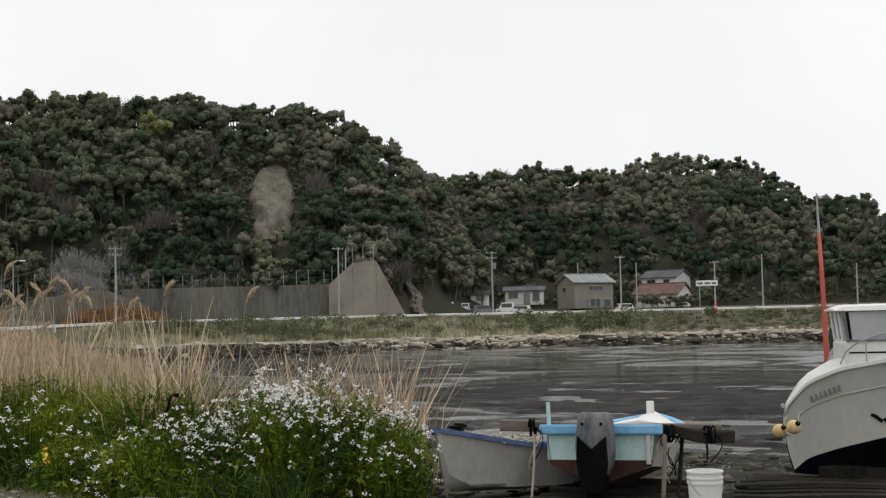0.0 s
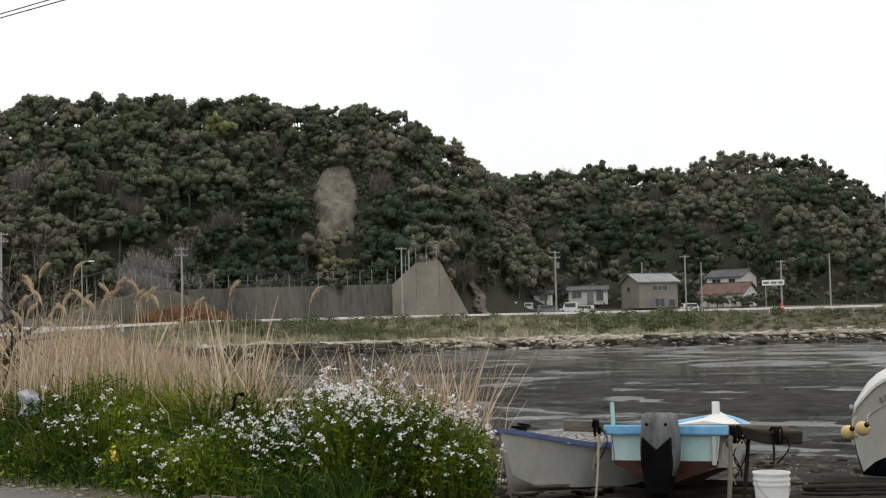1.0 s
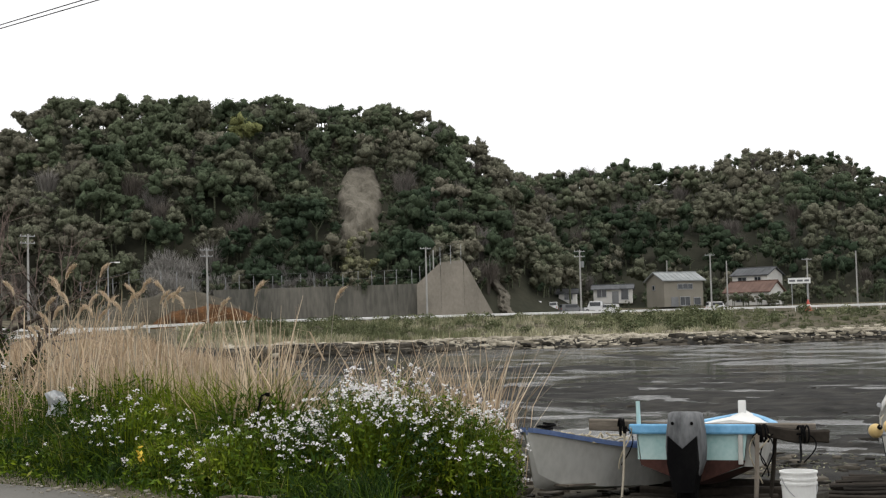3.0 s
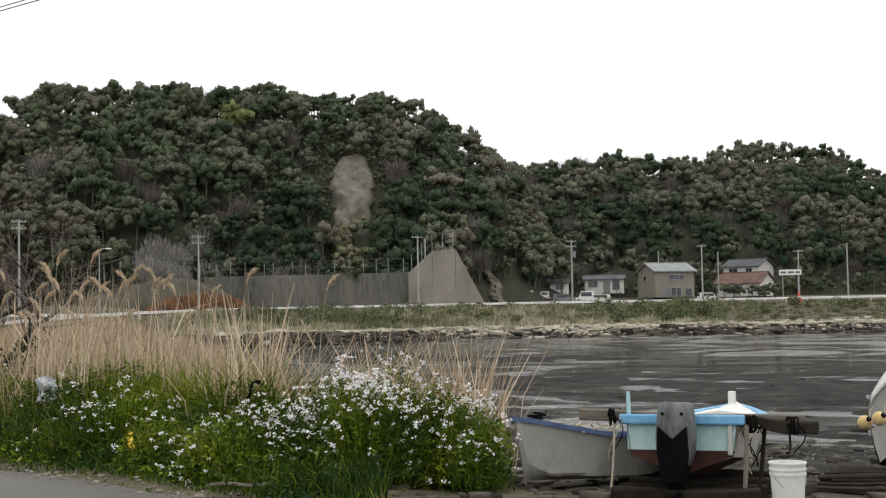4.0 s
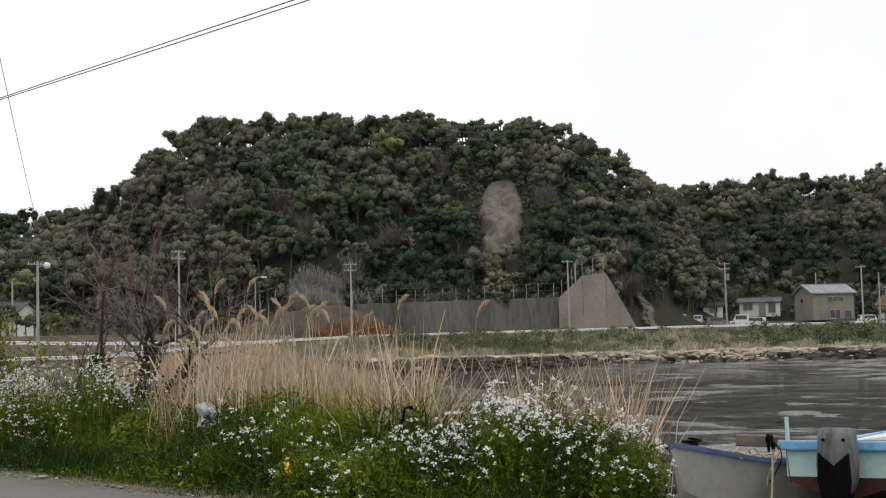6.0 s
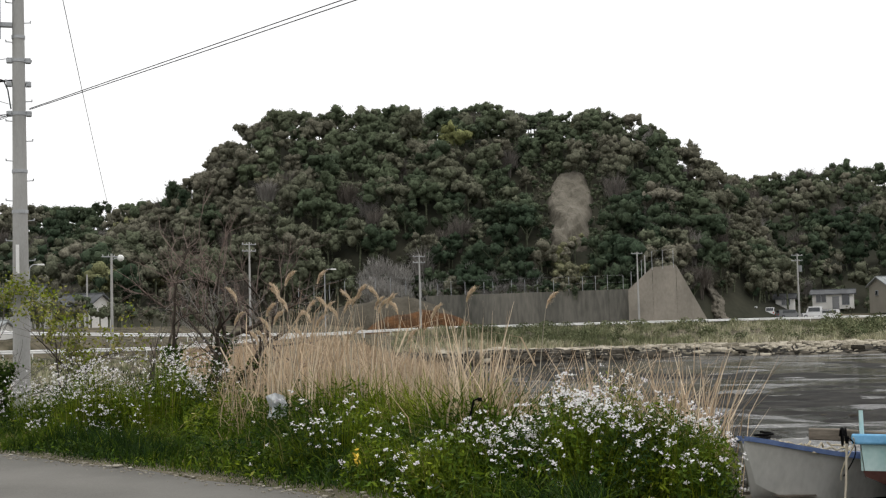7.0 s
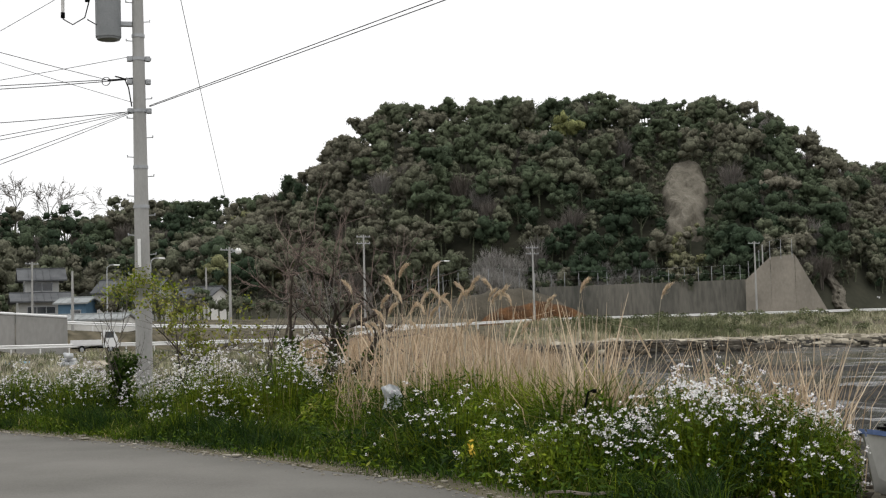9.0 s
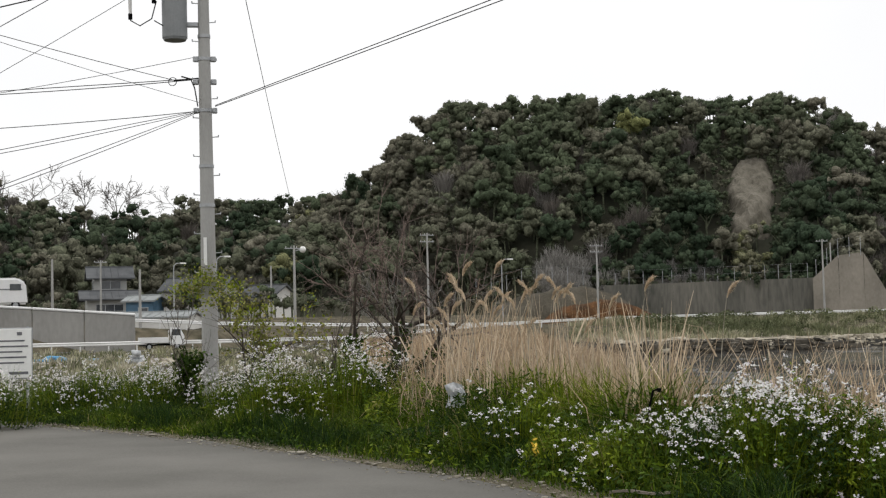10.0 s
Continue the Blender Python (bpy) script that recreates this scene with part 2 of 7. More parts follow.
def ground_material():
    """Verge soil and shingle by the road, dark wet mud on the tidal flat, dry earth and turf on the land."""
    m = bpy.data.materials.new("ground_soil_and_mud")
    m.use_nodes = True
    n, l = m.node_tree.nodes, m.node_tree.links
    p = n["Principled BSDF"]
    tc = n.new("ShaderNodeTexCoord")
    sep = n.new("ShaderNodeSeparateXYZ")
    l.new(tc.outputs["Object"], sep.inputs[0])
    n1 = n.new("ShaderNodeTexNoise")
    n1.inputs["Scale"].default_value, n1.inputs["Detail"].default_value = 0.8, 8
    l.new(tc.outputs["Object"], n1.inputs["Vector"])
    soil = n.new("ShaderNodeValToRGB")
    soil.color_ramp.elements[0].position, soil.color_ramp.elements[0].color = 0.35, (0.050, 0.046, 0.030, 1)
    soil.color_ramp.elements[1].position, soil.color_ramp.elements[1].color = 0.68, (0.15, 0.13, 0.092, 1)
    l.new(n1.outputs["Fac"], soil.inputs["Fac"])
    mud = n.new("ShaderNodeValToRGB")
    mud.color_ramp.elements[0].position, mud.color_ramp.elements[0].color = 0.42, (0.010, 0.0095, 0.008, 1)
    mud.color_ramp.elements[1].position, mud.color_ramp.elements[1].color = 0.75, (0.042, 0.039, 0.033, 1)
    l.new(n1.outputs["Fac"], mud.inputs["Fac"])
    wet = n.new("ShaderNodeMapRange")
    wet.inputs["From Min"].default_value, wet.inputs["From Max"].default_value = -0.25, -0.75
    l.new(sep.outputs["Z"], wet.inputs["Value"])
    mx = n.new("ShaderNodeMixRGB")
    l.new(wet.outputs["Result"], mx.inputs["Fac"])
    l.new(soil.outputs["Color"], mx.inputs["Color1"])
    l.new(mud.outputs["Color"], mx.inputs["Color2"])
    l.new(mx.outputs["Color"], p.inputs["Base Color"])
    ro = n.new("ShaderNodeMapRange")
    ro.inputs["To Min"].default_value, ro.inputs["To Max"].default_value = 0.95, 0.75
    l.new(wet.outputs["Result"], ro.inputs["Value"])
    l.new(ro.outputs["Result"], p.inputs["Roughness"])
    n2 = n.new("ShaderNodeTexNoise")
    n2.inputs["Scale"].default_value, n2.inputs["Detail"].default_value = 9.0, 6
    l.new(tc.outputs["Object"], n2.inputs["Vector"])
    bp = n.new("ShaderNodeBump")
    p.inputs["Specular IOR Level"].default_value = 0.1
    bp.inputs["Strength"].default_value, bp.inputs["Distance"].default_value = 0.8, 0.06
    l.new(n2.outputs["Fac"], bp.inputs["Height"])
    l.new(bp.outputs["Normal"], p.inputs["Normal"])
    return m


def water_material():
    """Shallow tidal water over mud: calm lanes and wind-ruffled lanes."""
    m = bpy.data.materials.new("tidal_water")
    m.use_nodes = True
    n, l = m.node_tree.nodes, m.node_tree.links
    p = n["Principled BSDF"]
    tc = n.new("ShaderNodeTexCoord")
    mp = n.new("ShaderNodeMapping")
    mp.inputs["Scale"].default_value = (0.042, 0.062, 1.0)
    mp.inputs["Rotation"].default_value = (0, 0, radians(-9))
    l.new(tc.outputs["Object"], mp.inputs["Vector"])
    lane = n.new("ShaderNodeTexNoise")
    lane.inputs["Scale"].default_value, lane.inputs["Detail"].default_value, lane.inputs["Distortion"].default_value = 1.3, 7.0, 3.0
    l.new(mp.outputs["Vector"], lane.inputs["Vector"])
    mud = n.new("ShaderNodeValToRGB")
    e = mud.color_ramp.elements
    e[0].position, e[0].color = 0.49, (0.018, 0.018, 0.016, 1)
    e[1].position, e[1].color = 0.57, (0.055, 0.053, 0.048, 1)
    l.new(lane.outputs["Fac"], mud.inputs["Fac"])
    # thin pale lines painted into the base colour for bright ripple edges
    glint_noise = n.new("ShaderNodeTexNoise")
    glint_noise.inputs["Scale"].default_value, glint_noise.inputs["Detail"].default_value, glint_noise.inputs["Distortion"].default_value = 1.1, 4.0, 1.6
    l.new(mp.outputs["Vector"], glint_noise.inputs["Vector"])
    line = n.new("ShaderNodeValToRGB")
    e = line.color_ramp.elements
    e[0].position, e[0].color = 0.492, (0, 0, 0, 1)
    e[1].position, e[1].color = 0.508, (0, 0, 0, 1)
    peak = e.new(0.5)
    peak.color = (0.6, 0.6, 0.6, 1)
    l.new(glint_noise.outputs["Fac"], line.inputs["Fac"])
    glint_mix = n.new("ShaderNodeMixRGB")
    glint_mix.inputs["Color2"].default_value = (0.42, 0.41, 0.38, 1)
    l.new(line.outputs["Color"], glint_mix.inputs["Fac"])
    l.new(mud.outputs["Color"], glint_mix.inputs["Color1"])
    l.new(glint_mix.outputs["Color"], p.inputs["Base Color"])
    ro = n.new("ShaderNodeValToRGB")
    e = ro.color_ramp.elements
    e[0].position, e[0].color = 0.51, (0.12, 0.12, 0.12, 1)
    e[1].position, e[1].color = 0.59, (0.27, 0.27, 0.27, 1)
    l.new(lane.outputs["Fac"], ro.inputs["Fac"])
    l.new(ro.outputs["Color"], p.inputs["Roughness"])
    p.inputs["IOR"].default_value = 1.33
    mp2 = n.new("ShaderNodeMapping")
    mp2.inputs["Scale"].default_value = (0.9, 2.2, 1.0)
    l.new(tc.outputs["Object"], mp2.inputs["Vector"])
    rip = n.new("ShaderNodeTexNoise")
    rip.inputs["Scale"].default_value, rip.inputs["Detail"].default_value = 1.6, 4
    l.new(mp2.outputs["Vector"], rip.inputs["Vector"])
    rs = n.new("ShaderNodeMath")
    rs.operation = "MULTIPLY"
    l.new(rip.outputs["Fac"], rs.inputs[0])
    st = n.new("ShaderNodeMapRange")
    st.inputs["From Min"].default_value, st.inputs["From Max"].default_value = 0.51, 0.57
    st.inputs["To Min"].default_value, st.inputs["To Max"].default_value = 0.20, 1.15
    l.new(lane.outputs["Fac"], st.inputs["Value"])
    l.new(st.outputs["Result"], rs.inputs[1])
    bp = n.new("ShaderNodeBump")
    bp.inputs["Strength"].default_value, bp.inputs["Distance"].default_value = 0.8, 0.06
    l.new(rs.outputs[0], bp.inputs["Height"])
    l.new(bp.outputs["Normal"], p.inputs["Normal"])
    return m


M_GROUND, M_WATER = ground_material(), water_material()

# ---- mesh tools ----
rng = np.random.default_rng(7)


def mesh_object(name, verts, faces, material, tint=None, parent=None, smooth=False):
    """One mesh object from arrays of corners and four-sided faces."""
    verts, faces = np.asarray(verts, np.float32), np.asarray(faces, np.int32)
    me = bpy.data.meshes.new(name)
    me.vertices.add(len(verts))
    me.vertices.foreach_set("co", verts.ravel())
    me.loops.add(faces.size)
    me.loops.foreach_set("vertex_index", faces.ravel())
    me.polygons.add(len(faces))
    me.polygons.foreach_set("loop_start", np.arange(0, faces.size, faces.shape[1], dtype=np.int32))
    me.update(calc_edges=True)
    if smooth:
        me.polygons.foreach_set("use_smooth", np.ones(len(faces), bool))
    if tint is not None:
        at = me.attributes.new("tint", "FLOAT", "FACE")
        at.data.foreach_set("value", np.asarray(tint, np.float32))
    me.materials.append(material)
    ob = new(name, me)
    if parent:
        ob.parent = parent
    return ob


def merge(pieces):
    """Joins (verts, faces, tint) triples."""
    vs, fs, ts, k = [], [], [], 0
    for v, f, t in pieces:
        vs.append(v)
        fs.append(f + k)
        ts.append(np.broadcast_to(t, (len(f),)))
        k += len(v)
    return np.concatenate(vs), np.concatenate(fs), np.concatenate(ts)


def unit(a):
    return a / np.maximum(np.linalg.norm(a, axis=-1, keepdims=True), 1e-9)


def leaves(c, nrm, size, slim=0.55):
    """Leaf-shaped four-sided blades at the centres c, facing nrm."""
    t = unit(np.cross(nrm, rng.normal(size=c.shape)))
    b = np.cross(nrm, t)
    s = np.asarray(size)[:, None]
    v = np.stack([c - t * s, c + b * s * slim, c + t * s, c - b * s * slim], 1).reshape(-1, 3)
    return v, np.arange(len(v)).reshape(-1, 4)


def blades(p, h, w, lean, n_dir=None):
    """Grass blades or stalks: three cross lines each, bending towards lean (horizontal vectors, in heights)."""
    k = len(p)
    a = rng.uniform(0, np.pi * 2, k) if n_dir is None else n_dir
    side = np.stack([np.cos(a), np.sin(a), np.zeros(k)], 1) * (np.asarray(w) * np.ones(k))[:, None]
    up = np.stack([np.zeros(k), np.zeros(k), h * np.ones(k)], 1)
    l3 = np.concatenate([lean, np.zeros((k, 1))], 1) * (h * np.ones(k))[:, None]
    mid = p + up * 0.55 + l3 * 0.25
    tip = p + up * (1 - 0.25 * np.linalg.norm(lean, axis=1, keepdims=True)) + l3
    v = np.stack([p - side, p + side, mid - side * 0.8, mid + side * 0.8, tip - side * 0.15, tip + side * 0.15], 1).reshape(-1, 3)
    i = np.arange(k)[:, None] * 6
    f = np.concatenate([i + np.array([[0, 1, 3, 2]]), i + np.array([[2, 3, 5, 4]])], 1).reshape(-1, 4)
    return v, f


def tube(path, radii, sides=6):
    """A tube along a path; returns verts and four-sided faces."""
    path = np.asarray(path, float)
    radii = np.asarray(radii, float) * np.ones(len(path))
    d = unit(np.gradient(path, axis=0))
    ref = np.array([0.0, 0.0, 1.0]) if abs(d[0][2]) < 0.9 else np.array([1.0, 0.0, 0.0])
    a = unit(np.cross(d, ref))
    b = np.cross(d, a)
    th = np.arange(sides) * 2 * np.pi / sides
    v = path[:, None] + radii[:, None, None] * (np.cos(th)[None, :, None] * a[:, None] + np.sin(th)[None, :, None] * b[:, None])
    f = [[i * sides + j, i * sides + (j + 1) % sides, (i + 1) * sides + (j + 1) % sides, (i + 1) * sides + j] for i in range(len(path) - 1) for j in range(sides)]
    return v.reshape(-1, 3), np.array(f)


def add_box(bm, c, s, rz=0.0, bevel=0.0, rx=0.0, ry=0.0):
    got = bmesh.ops.create_cube(bm, size=1.0, matrix=pose(*c, rx, ry, rz) @ Matrix.Diagonal((*s, 1)))
    if bevel:
        edges = list({e for v in got["verts"] for e in v.link_edges})
        bmesh.ops.bevel(bm, geom=edges, offset=bevel, segments=2, affect="EDGES", profile=0.5)
    return bm


def add_rod(bm, p0, p1, r0, r1=None, n=10):
    p0, p1 = Vector(p0), Vector(p1)
    d = p1 - p0
    m = Matrix.Translation((p0 + p1) / 2) @ d.to_track_quat("Z", "Y").to_matrix().to_4x4()
    bmesh.ops.create_cone(bm, cap_ends=True, segments=n, radius1=r0, radius2=r0 if r1 is None else r1, depth=d.length, matrix=m)
    return bm


def add_tube(bm, path, radii, sides=6):
    v, f = tube(path, radii, sides)
    vs = [bm.verts.new(p) for p in v]
    for q in f:
        bm.faces.new([vs[i] for i in q])
    for ring in (vs[:sides], vs[-sides:]):
        bm.faces.new(ring)
    return bm


def loft(bm, rings, closed=True, caps=True):
    """Skin between rings of equal count."""
    vs = [[bm.verts.new(p) for p in r] for r in rings]
    k = len(rings[0])
    for a, b in zip(vs, vs[1:]):
        for j in range(k if closed else k - 1):
            bm.faces.new((a[j], a[(j + 1) % k], b[(j + 1) % k], b[j]))
    if caps and closed:
        bm.faces.new(vs[0][::-1])
        bm.faces.new(vs[-1])
    return bm


def box(c, s, rz=0.0, bevel=0.0, rx=0.0, ry=0.0):
    return add_box(bmesh.new(), c, s, rz, bevel, rx, ry)


def rod(p0, p1, r0, r1=None, n=10):
    return add_rod(bmesh.new(), p0, p1, r0, r1, n)


def part(name, bm, material, parent, label="", smooth=False):
    bmesh.ops.recalc_face_normals(bm, faces=bm.faces)
    me = bpy.data.meshes.new(name)
    bm.to_mesh(me)
    bm.free()
    if smooth:
        me.polygons.foreach_set("use_smooth", np.ones(len(me.polygons), bool))
    me.materials.append(material)
    ob = new(name, me)
    ob.parent = parent
    if label:
        ob["label"] = label
    return ob


def thing(name, m, label, category, group="", kind=""):
    ob = new(name)
    ob.empty_display_size = 0.2
    ob.matrix_basis = m
    return tagged(ob, label, category, group, kind)


def polar(az, d):
    """Plan position at azimuth az (degrees, left of the first view) and distance d from the camera's stand."""
    return -d * np.sin(np.radians(az)), d * np.cos(np.radians(az))


def smooth01(x):
    x = np.clip(x, 0, 1)
    return x * x * (3 - 2 * x)


def waves(x, y, k, seed=0.0):
    """Cheap smooth unevenness."""
    return (np.sin(x * k + 1.7 * np.sin(y * k * 0.7 + seed) + seed) + np.sin(y * k * 1.3 + 1.3 * np.sin(x * k * 0.9 - seed) + 2 * seed) + np.sin((x + y) * k * 2.1 + seed * 3) * 0.5) / 2.5



def fbm(x, y, octaves=4, seed=0.0):
    """Fractal value noise from 0 to 1 over the plan."""
    x, y = np.asarray(x, float), np.asarray(y, float)
    total, amp, norm = 0.0, 1.0, 0.0
    for o in range(octaves):
        xs, ys = x * 2 ** o + 17.3 * o + seed, y * 2 ** o - 9.1 * o + seed * 1.7
        xi, yi = np.floor(xs), np.floor(ys)
        u, w = smooth01(xs - xi), smooth01(ys - yi)

        def corner(i, j):
            h = np.sin(i * 127.1 + j * 311.7) * 43758.5453
            return h - np.floor(h)

        row0 = corner(xi, yi) * (1 - u) + corner(xi + 1, yi) * u
        row1 = corner(xi, yi + 1) * (1 - u) + corner(xi + 1, yi + 1) * u
        total = total + amp * (row0 * (1 - w) + row1 * w)
        norm += amp
        amp *= 0.5
    return total / norm


# ---- the lie of the land ----
def edge_y(x):
    """The verge edge of the near road, a slow bend."""
    xc = np.clip(x, -22, 6)
    return 8.96 - 0.97 * xc - 0.0162 * xc * xc - (x - xc) * np.where(x < 0, 0.26, 1.16)


def off_road(x, y):
    """Distance beyond the near road's edge."""
    xc = np.clip(x, -22, 6)
    return (y - edge_y(x)) / np.sqrt(1 + (0.97 + 0.0324 * xc) ** 2)


def road_d(az):
    return np.interp(az, [-30, -19, -10, -5, 0, 4.5, 8, 14, 20, 25, 30, 38, 50], [225, 214, 209, 200, 192, 187, 181, 168, 141, 122, 114, 110, 112])


def road_z(az):
    return np.interp(az, [-20, 0, 8, 13.8, 17.7, 21.6, 24.5, 38], [1.85, 1.75, 1.65, 1.5, 1.15, 0.5, 0.12, 0.22])


def upper_z(az):
    return np.interp(az, [17, 18, 25, 30, 33.6, 39], [1.1, 1.15, 1.4, 1.75, 2.2, 3.2])


def ground_z(x, y):
    x, y = np.asarray(x, float), np.asarray(y, float)
    az = np.clip(np.degrees(np.arctan2(-x, y)), -60, 60)
    d = np.hypot(x, y)
    s = off_road(x, y)
    flat = -1.635 - 0.0012 * np.clip(s - 30, 0, 45) - 0.022 * np.clip(s - 78, 0, 50)
    relief = 0.42 * (fbm(x * 0.085 + 0.02 * y, y * 0.075, 5, 2.0) - 0.5) + 0.20 * (fbm(x * 0.7, y * 0.65, 4, 5.0) - 0.5)
    levee = 0.06 * np.clip(1 - 14 * np.abs(fbm(x * 0.05, y * 0.06 + 0.01 * x, 3, 8.0) - 0.5), 0, 1)
    clods = 0.42 * np.clip(fbm(x * 1.5, y * 1.5, 2, 1.0) - 0.52, 0, 1) * smooth01((60 - d) / 25)
    shore = np.maximum(-0.085 * np.clip(s, 0, None), flat) + (relief + levee + clods) * smooth01((s - 11) / 9) + 0.05 * waves(x, y, 0.9) * smooth01(s / 4)
    rd, rz = road_d(az), road_z(az)
    land = smooth01((az - 12.5) / 6)
    field = np.interp(d, [20, 40], [-0.25, -0.35]) * smooth01(s / 5) + (rz + 0.35) * smooth01((d - 55) / (rd - 57))
    near = shore * (1 - land) + field * land
    b = 146 + 3 * waves(x, y, 0.07) - 14 * smooth01((az - 2) / 10) + 6 * smooth01((-az - 4) / 10)
    bank = -2.3 + 1.75 * smooth01((d - b + 5) / 9) + (rz + 0.55) * smooth01((d - b - 8) / (rd - b - 11)) + 0.12 * waves(x, y, 0.45)
    z = np.where((d > b - 5) & (land < 0.6), np.maximum(near, bank), near)
    z = np.where(d > rd - 3, rz, z)
    up = upper_z(az) * smooth01((az - 17) / 2) + (rz + 0.4) * (1 - smooth01((az - 17) / 2))
    z = np.where(d > rd + 7.5, rz + (up - rz) * smooth01((d - rd - 7.5) / 3), z)
    z = np.where(d > rd + 22, z + (3.2 - z) * smooth01((d - rd - 22) / 18), z)
    return np.where(s < 0, -0.04, z)


def build_ground():
    rings = np.concatenate([np.linspace(0.5, 14, 40), np.linspace(14.2, 40, 130), np.linspace(40.25, 104, 230), np.geomspace(105, 260, 80), np.geomspace(270, 3000, 20)])
    az = np.concatenate([np.arange(-24, 14, 0.26), np.arange(14, 46, 0.4), np.arange(46, 336, 4.0)])
    x, y = polar(az[None, :], rings[:, None])
    z = ground_z(x, y)
    v = np.stack([x, y, z], -1).reshape(-1, 3)
    r, k = len(rings), len(az)
    i, j = np.meshgrid(np.arange(r - 1), np.arange(k), indexing="ij")
    j2 = (j + 1) % k
    f = np.stack([i * k + j, (i + 1) * k + j, (i + 1) * k + j2, i * k + j2], -1).reshape(-1, 4)
    ob = mesh_object("ground", v, f[:, ::-1], M_GROUND, smooth=True)
    tagged(ob, "brown verge soil, dark wet mud flat and grassy far bank", "ground", kind="structure")


build_ground()


def build_road():
    xs = np.linspace(-60, 14, 150)
    rows = []
    for k in np.linspace(0, 1, 16):
        wob = 0.10 * np.sin(xs * 2.3) + 0.06 * np.sin(xs * 6.1 + 1) if k == 0 else 0
        rows.append(np.stack([xs - 9 * k, edge_y(xs) + wob - 13 * k, np.full_like(xs, 0.0 if k == 0 else 0.015)], 1))
    rows.insert(0, rows[0] - [0, 0, 0.05])
    v = np.concatenate(rows)
    k, r = len(xs), len(rows)
    i, j = np.meshgrid(np.arange(r - 1), np.arange(k - 1), indexing="ij")
    f = np.stack([i * k + j, (i + 1) * k + j, (i + 1) * k + j + 1, i * k + j + 1], -1).reshape(-1, 4)
    tagged(mesh_object("road", v, f, M_ASPH, smooth=True), "plain grey worn asphalt road beside the grass verge", "road", kind="structure")
    azs = np.arange(-26, 46, 0.5)
    rows = []
    for off in (0.4, 3.0, 7.0):
        x, y = polar(azs, road_d(azs) + off)
        rows.append(np.stack([x, y, road_z(azs) + 0.03], 1))
    v, k, r = np.concatenate(rows), len(azs), 3
    i, j = np.meshgrid(np.arange(r - 1), np.arange(k - 1), indexing="ij")
    f = np.stack([i * k + j, i * k + j + 1, (i + 1) * k + j + 1, (i + 1) * k + j], -1).reshape(-1, 4)
    tagged(mesh_object("road_coast", v, f, M_FROAD), "grey asphalt coast road along the far shore", "road", kind="structure")


build_road()
WATER_Z = -1.6
wv = []
for gy in np.linspace(8, 170, 28):
    for gx in np.linspace(-70, 200, 40):
        wv.append((gx, gy, WATER_Z))
wf = [(a * 40 + b, a * 40 + b + 1, a * 40 + b + 41, a * 40 + b + 40) for a in range(27) for b in range(39)]
tagged(mesh_object("water", wv, wf, M_WATER), "dark shallow tidal water with pale ruffled lanes", "water", kind="structure")


# ---- wooded hills ----
class Hill:
    """A ridge seen across the bay: foot line, ridge line and a steep face between them."""

    def __init__(self, az, top, foot, ridge, grow, steep, seed):
        self.az, self.top, self.foot, self.ridge, self.grow, self.steep, self.seed = az, top, foot, ridge, grow, steep, seed

    def at(self, az, v):
        az, v = np.asarray(az, float), np.asarray(v, float)
        dr, df = self.ridge(az), self.foot(az)
        zr = np.maximum(np.interp(az, self.az, self.top) * dr + 1.6 - self.grow, 2.5)
        vv = np.clip(v, 0, 1)
        g = 1 - (1 - vv) ** self.steep
        d = df + (dr - df) * v
        x, y = polar(az, d)
        z = 2.6 + (zr - 2.6) * g - np.clip(v - 1, 0, None) * 30
        z = z + 1.3 * waves(x, y, 0.09, self.seed) * np.minimum(vv * 4, 1) * (1 - vv * 0.6)
        # spurs and gullies running aslant down the face
        spur = fbm(az * 0.36 + vv * 1.1, vv * 1.3, 3, self.seed * 7) - 0.5
        z = z + 12 * spur * np.sin(np.pi * vv) * np.sqrt(1 - vv) * smooth01(vv * 3 - 0.2) * smooth01((np.abs(az - 7.3) - 1.4) / 1.5)
        return np.stack([x, y, z], -1)

    def build(self, name, label):
        azs = np.arange(self.az[0], self.az[-1], 0.25)
        vs = np.concatenate([np.linspace(0, 1, 40), np.linspace(1.08, 1.9, 8)])
        p = self.at(azs[None, :], vs[:, None])
        k, r = len(azs), len(vs)
        i, j = np.meshgrid(np.arange(r - 1), np.arange(k - 1), indexing="ij")
        f = np.stack([i * k + j, i * k + j + 1, (i + 1) * k + j + 1, (i + 1) * k + j], -1).reshape(-1, 4)
        tagged(mesh_object(name, p.reshape(-1, 3), f[:, ::-1], M_HILL, smooth=True), label, "hill", kind="structure")


main_hill = Hill([-3.5, -2.2, -1.0, -0.4, 0.6, 2.15, 3.8, 5.8, 8.75, 11, 13.2, 15.4, 17, 18.7, 20.4, 22.3, 23.9, 25.5, 27.5, 30],
                 [0.01, 0.028, 0.060, 0.086, 0.116, 0.135, 0.153, 0.164, 0.164, 0.172, 0.166, 0.171, 0.174, 0.170, 0.166, 0.138, 0.115, 0.094, 0.055, 0.01],
                 lambda a: 206 + 0.03 * (a - 9) ** 2 + 14 * smooth01((4 - a) / 6), lambda a: 282 + 0 * a, 6.3, 1.5, 0.4)
right_hill = Hill([-40, -30, -22, -18.6, -17.2, -15.8, -14.9, -13.1, -11, -9.3, -7.6, -5.9, -3.7, -1.8, 0.5, 3, 6],
                  [0.03, 0.05, 0.055, 0.071, 0.084, 0.083, 0.095, 0.113, 0.119, 0.122, 0.110, 0.114, 0.119, 0.111, 0.110, 0.10, 0.05],
                  lambda a: 262 - 1.2 * np.clip(-a - 8, 0, 12), lambda a: 372 + 0 * a, 6.0, 1.35, 2.1)
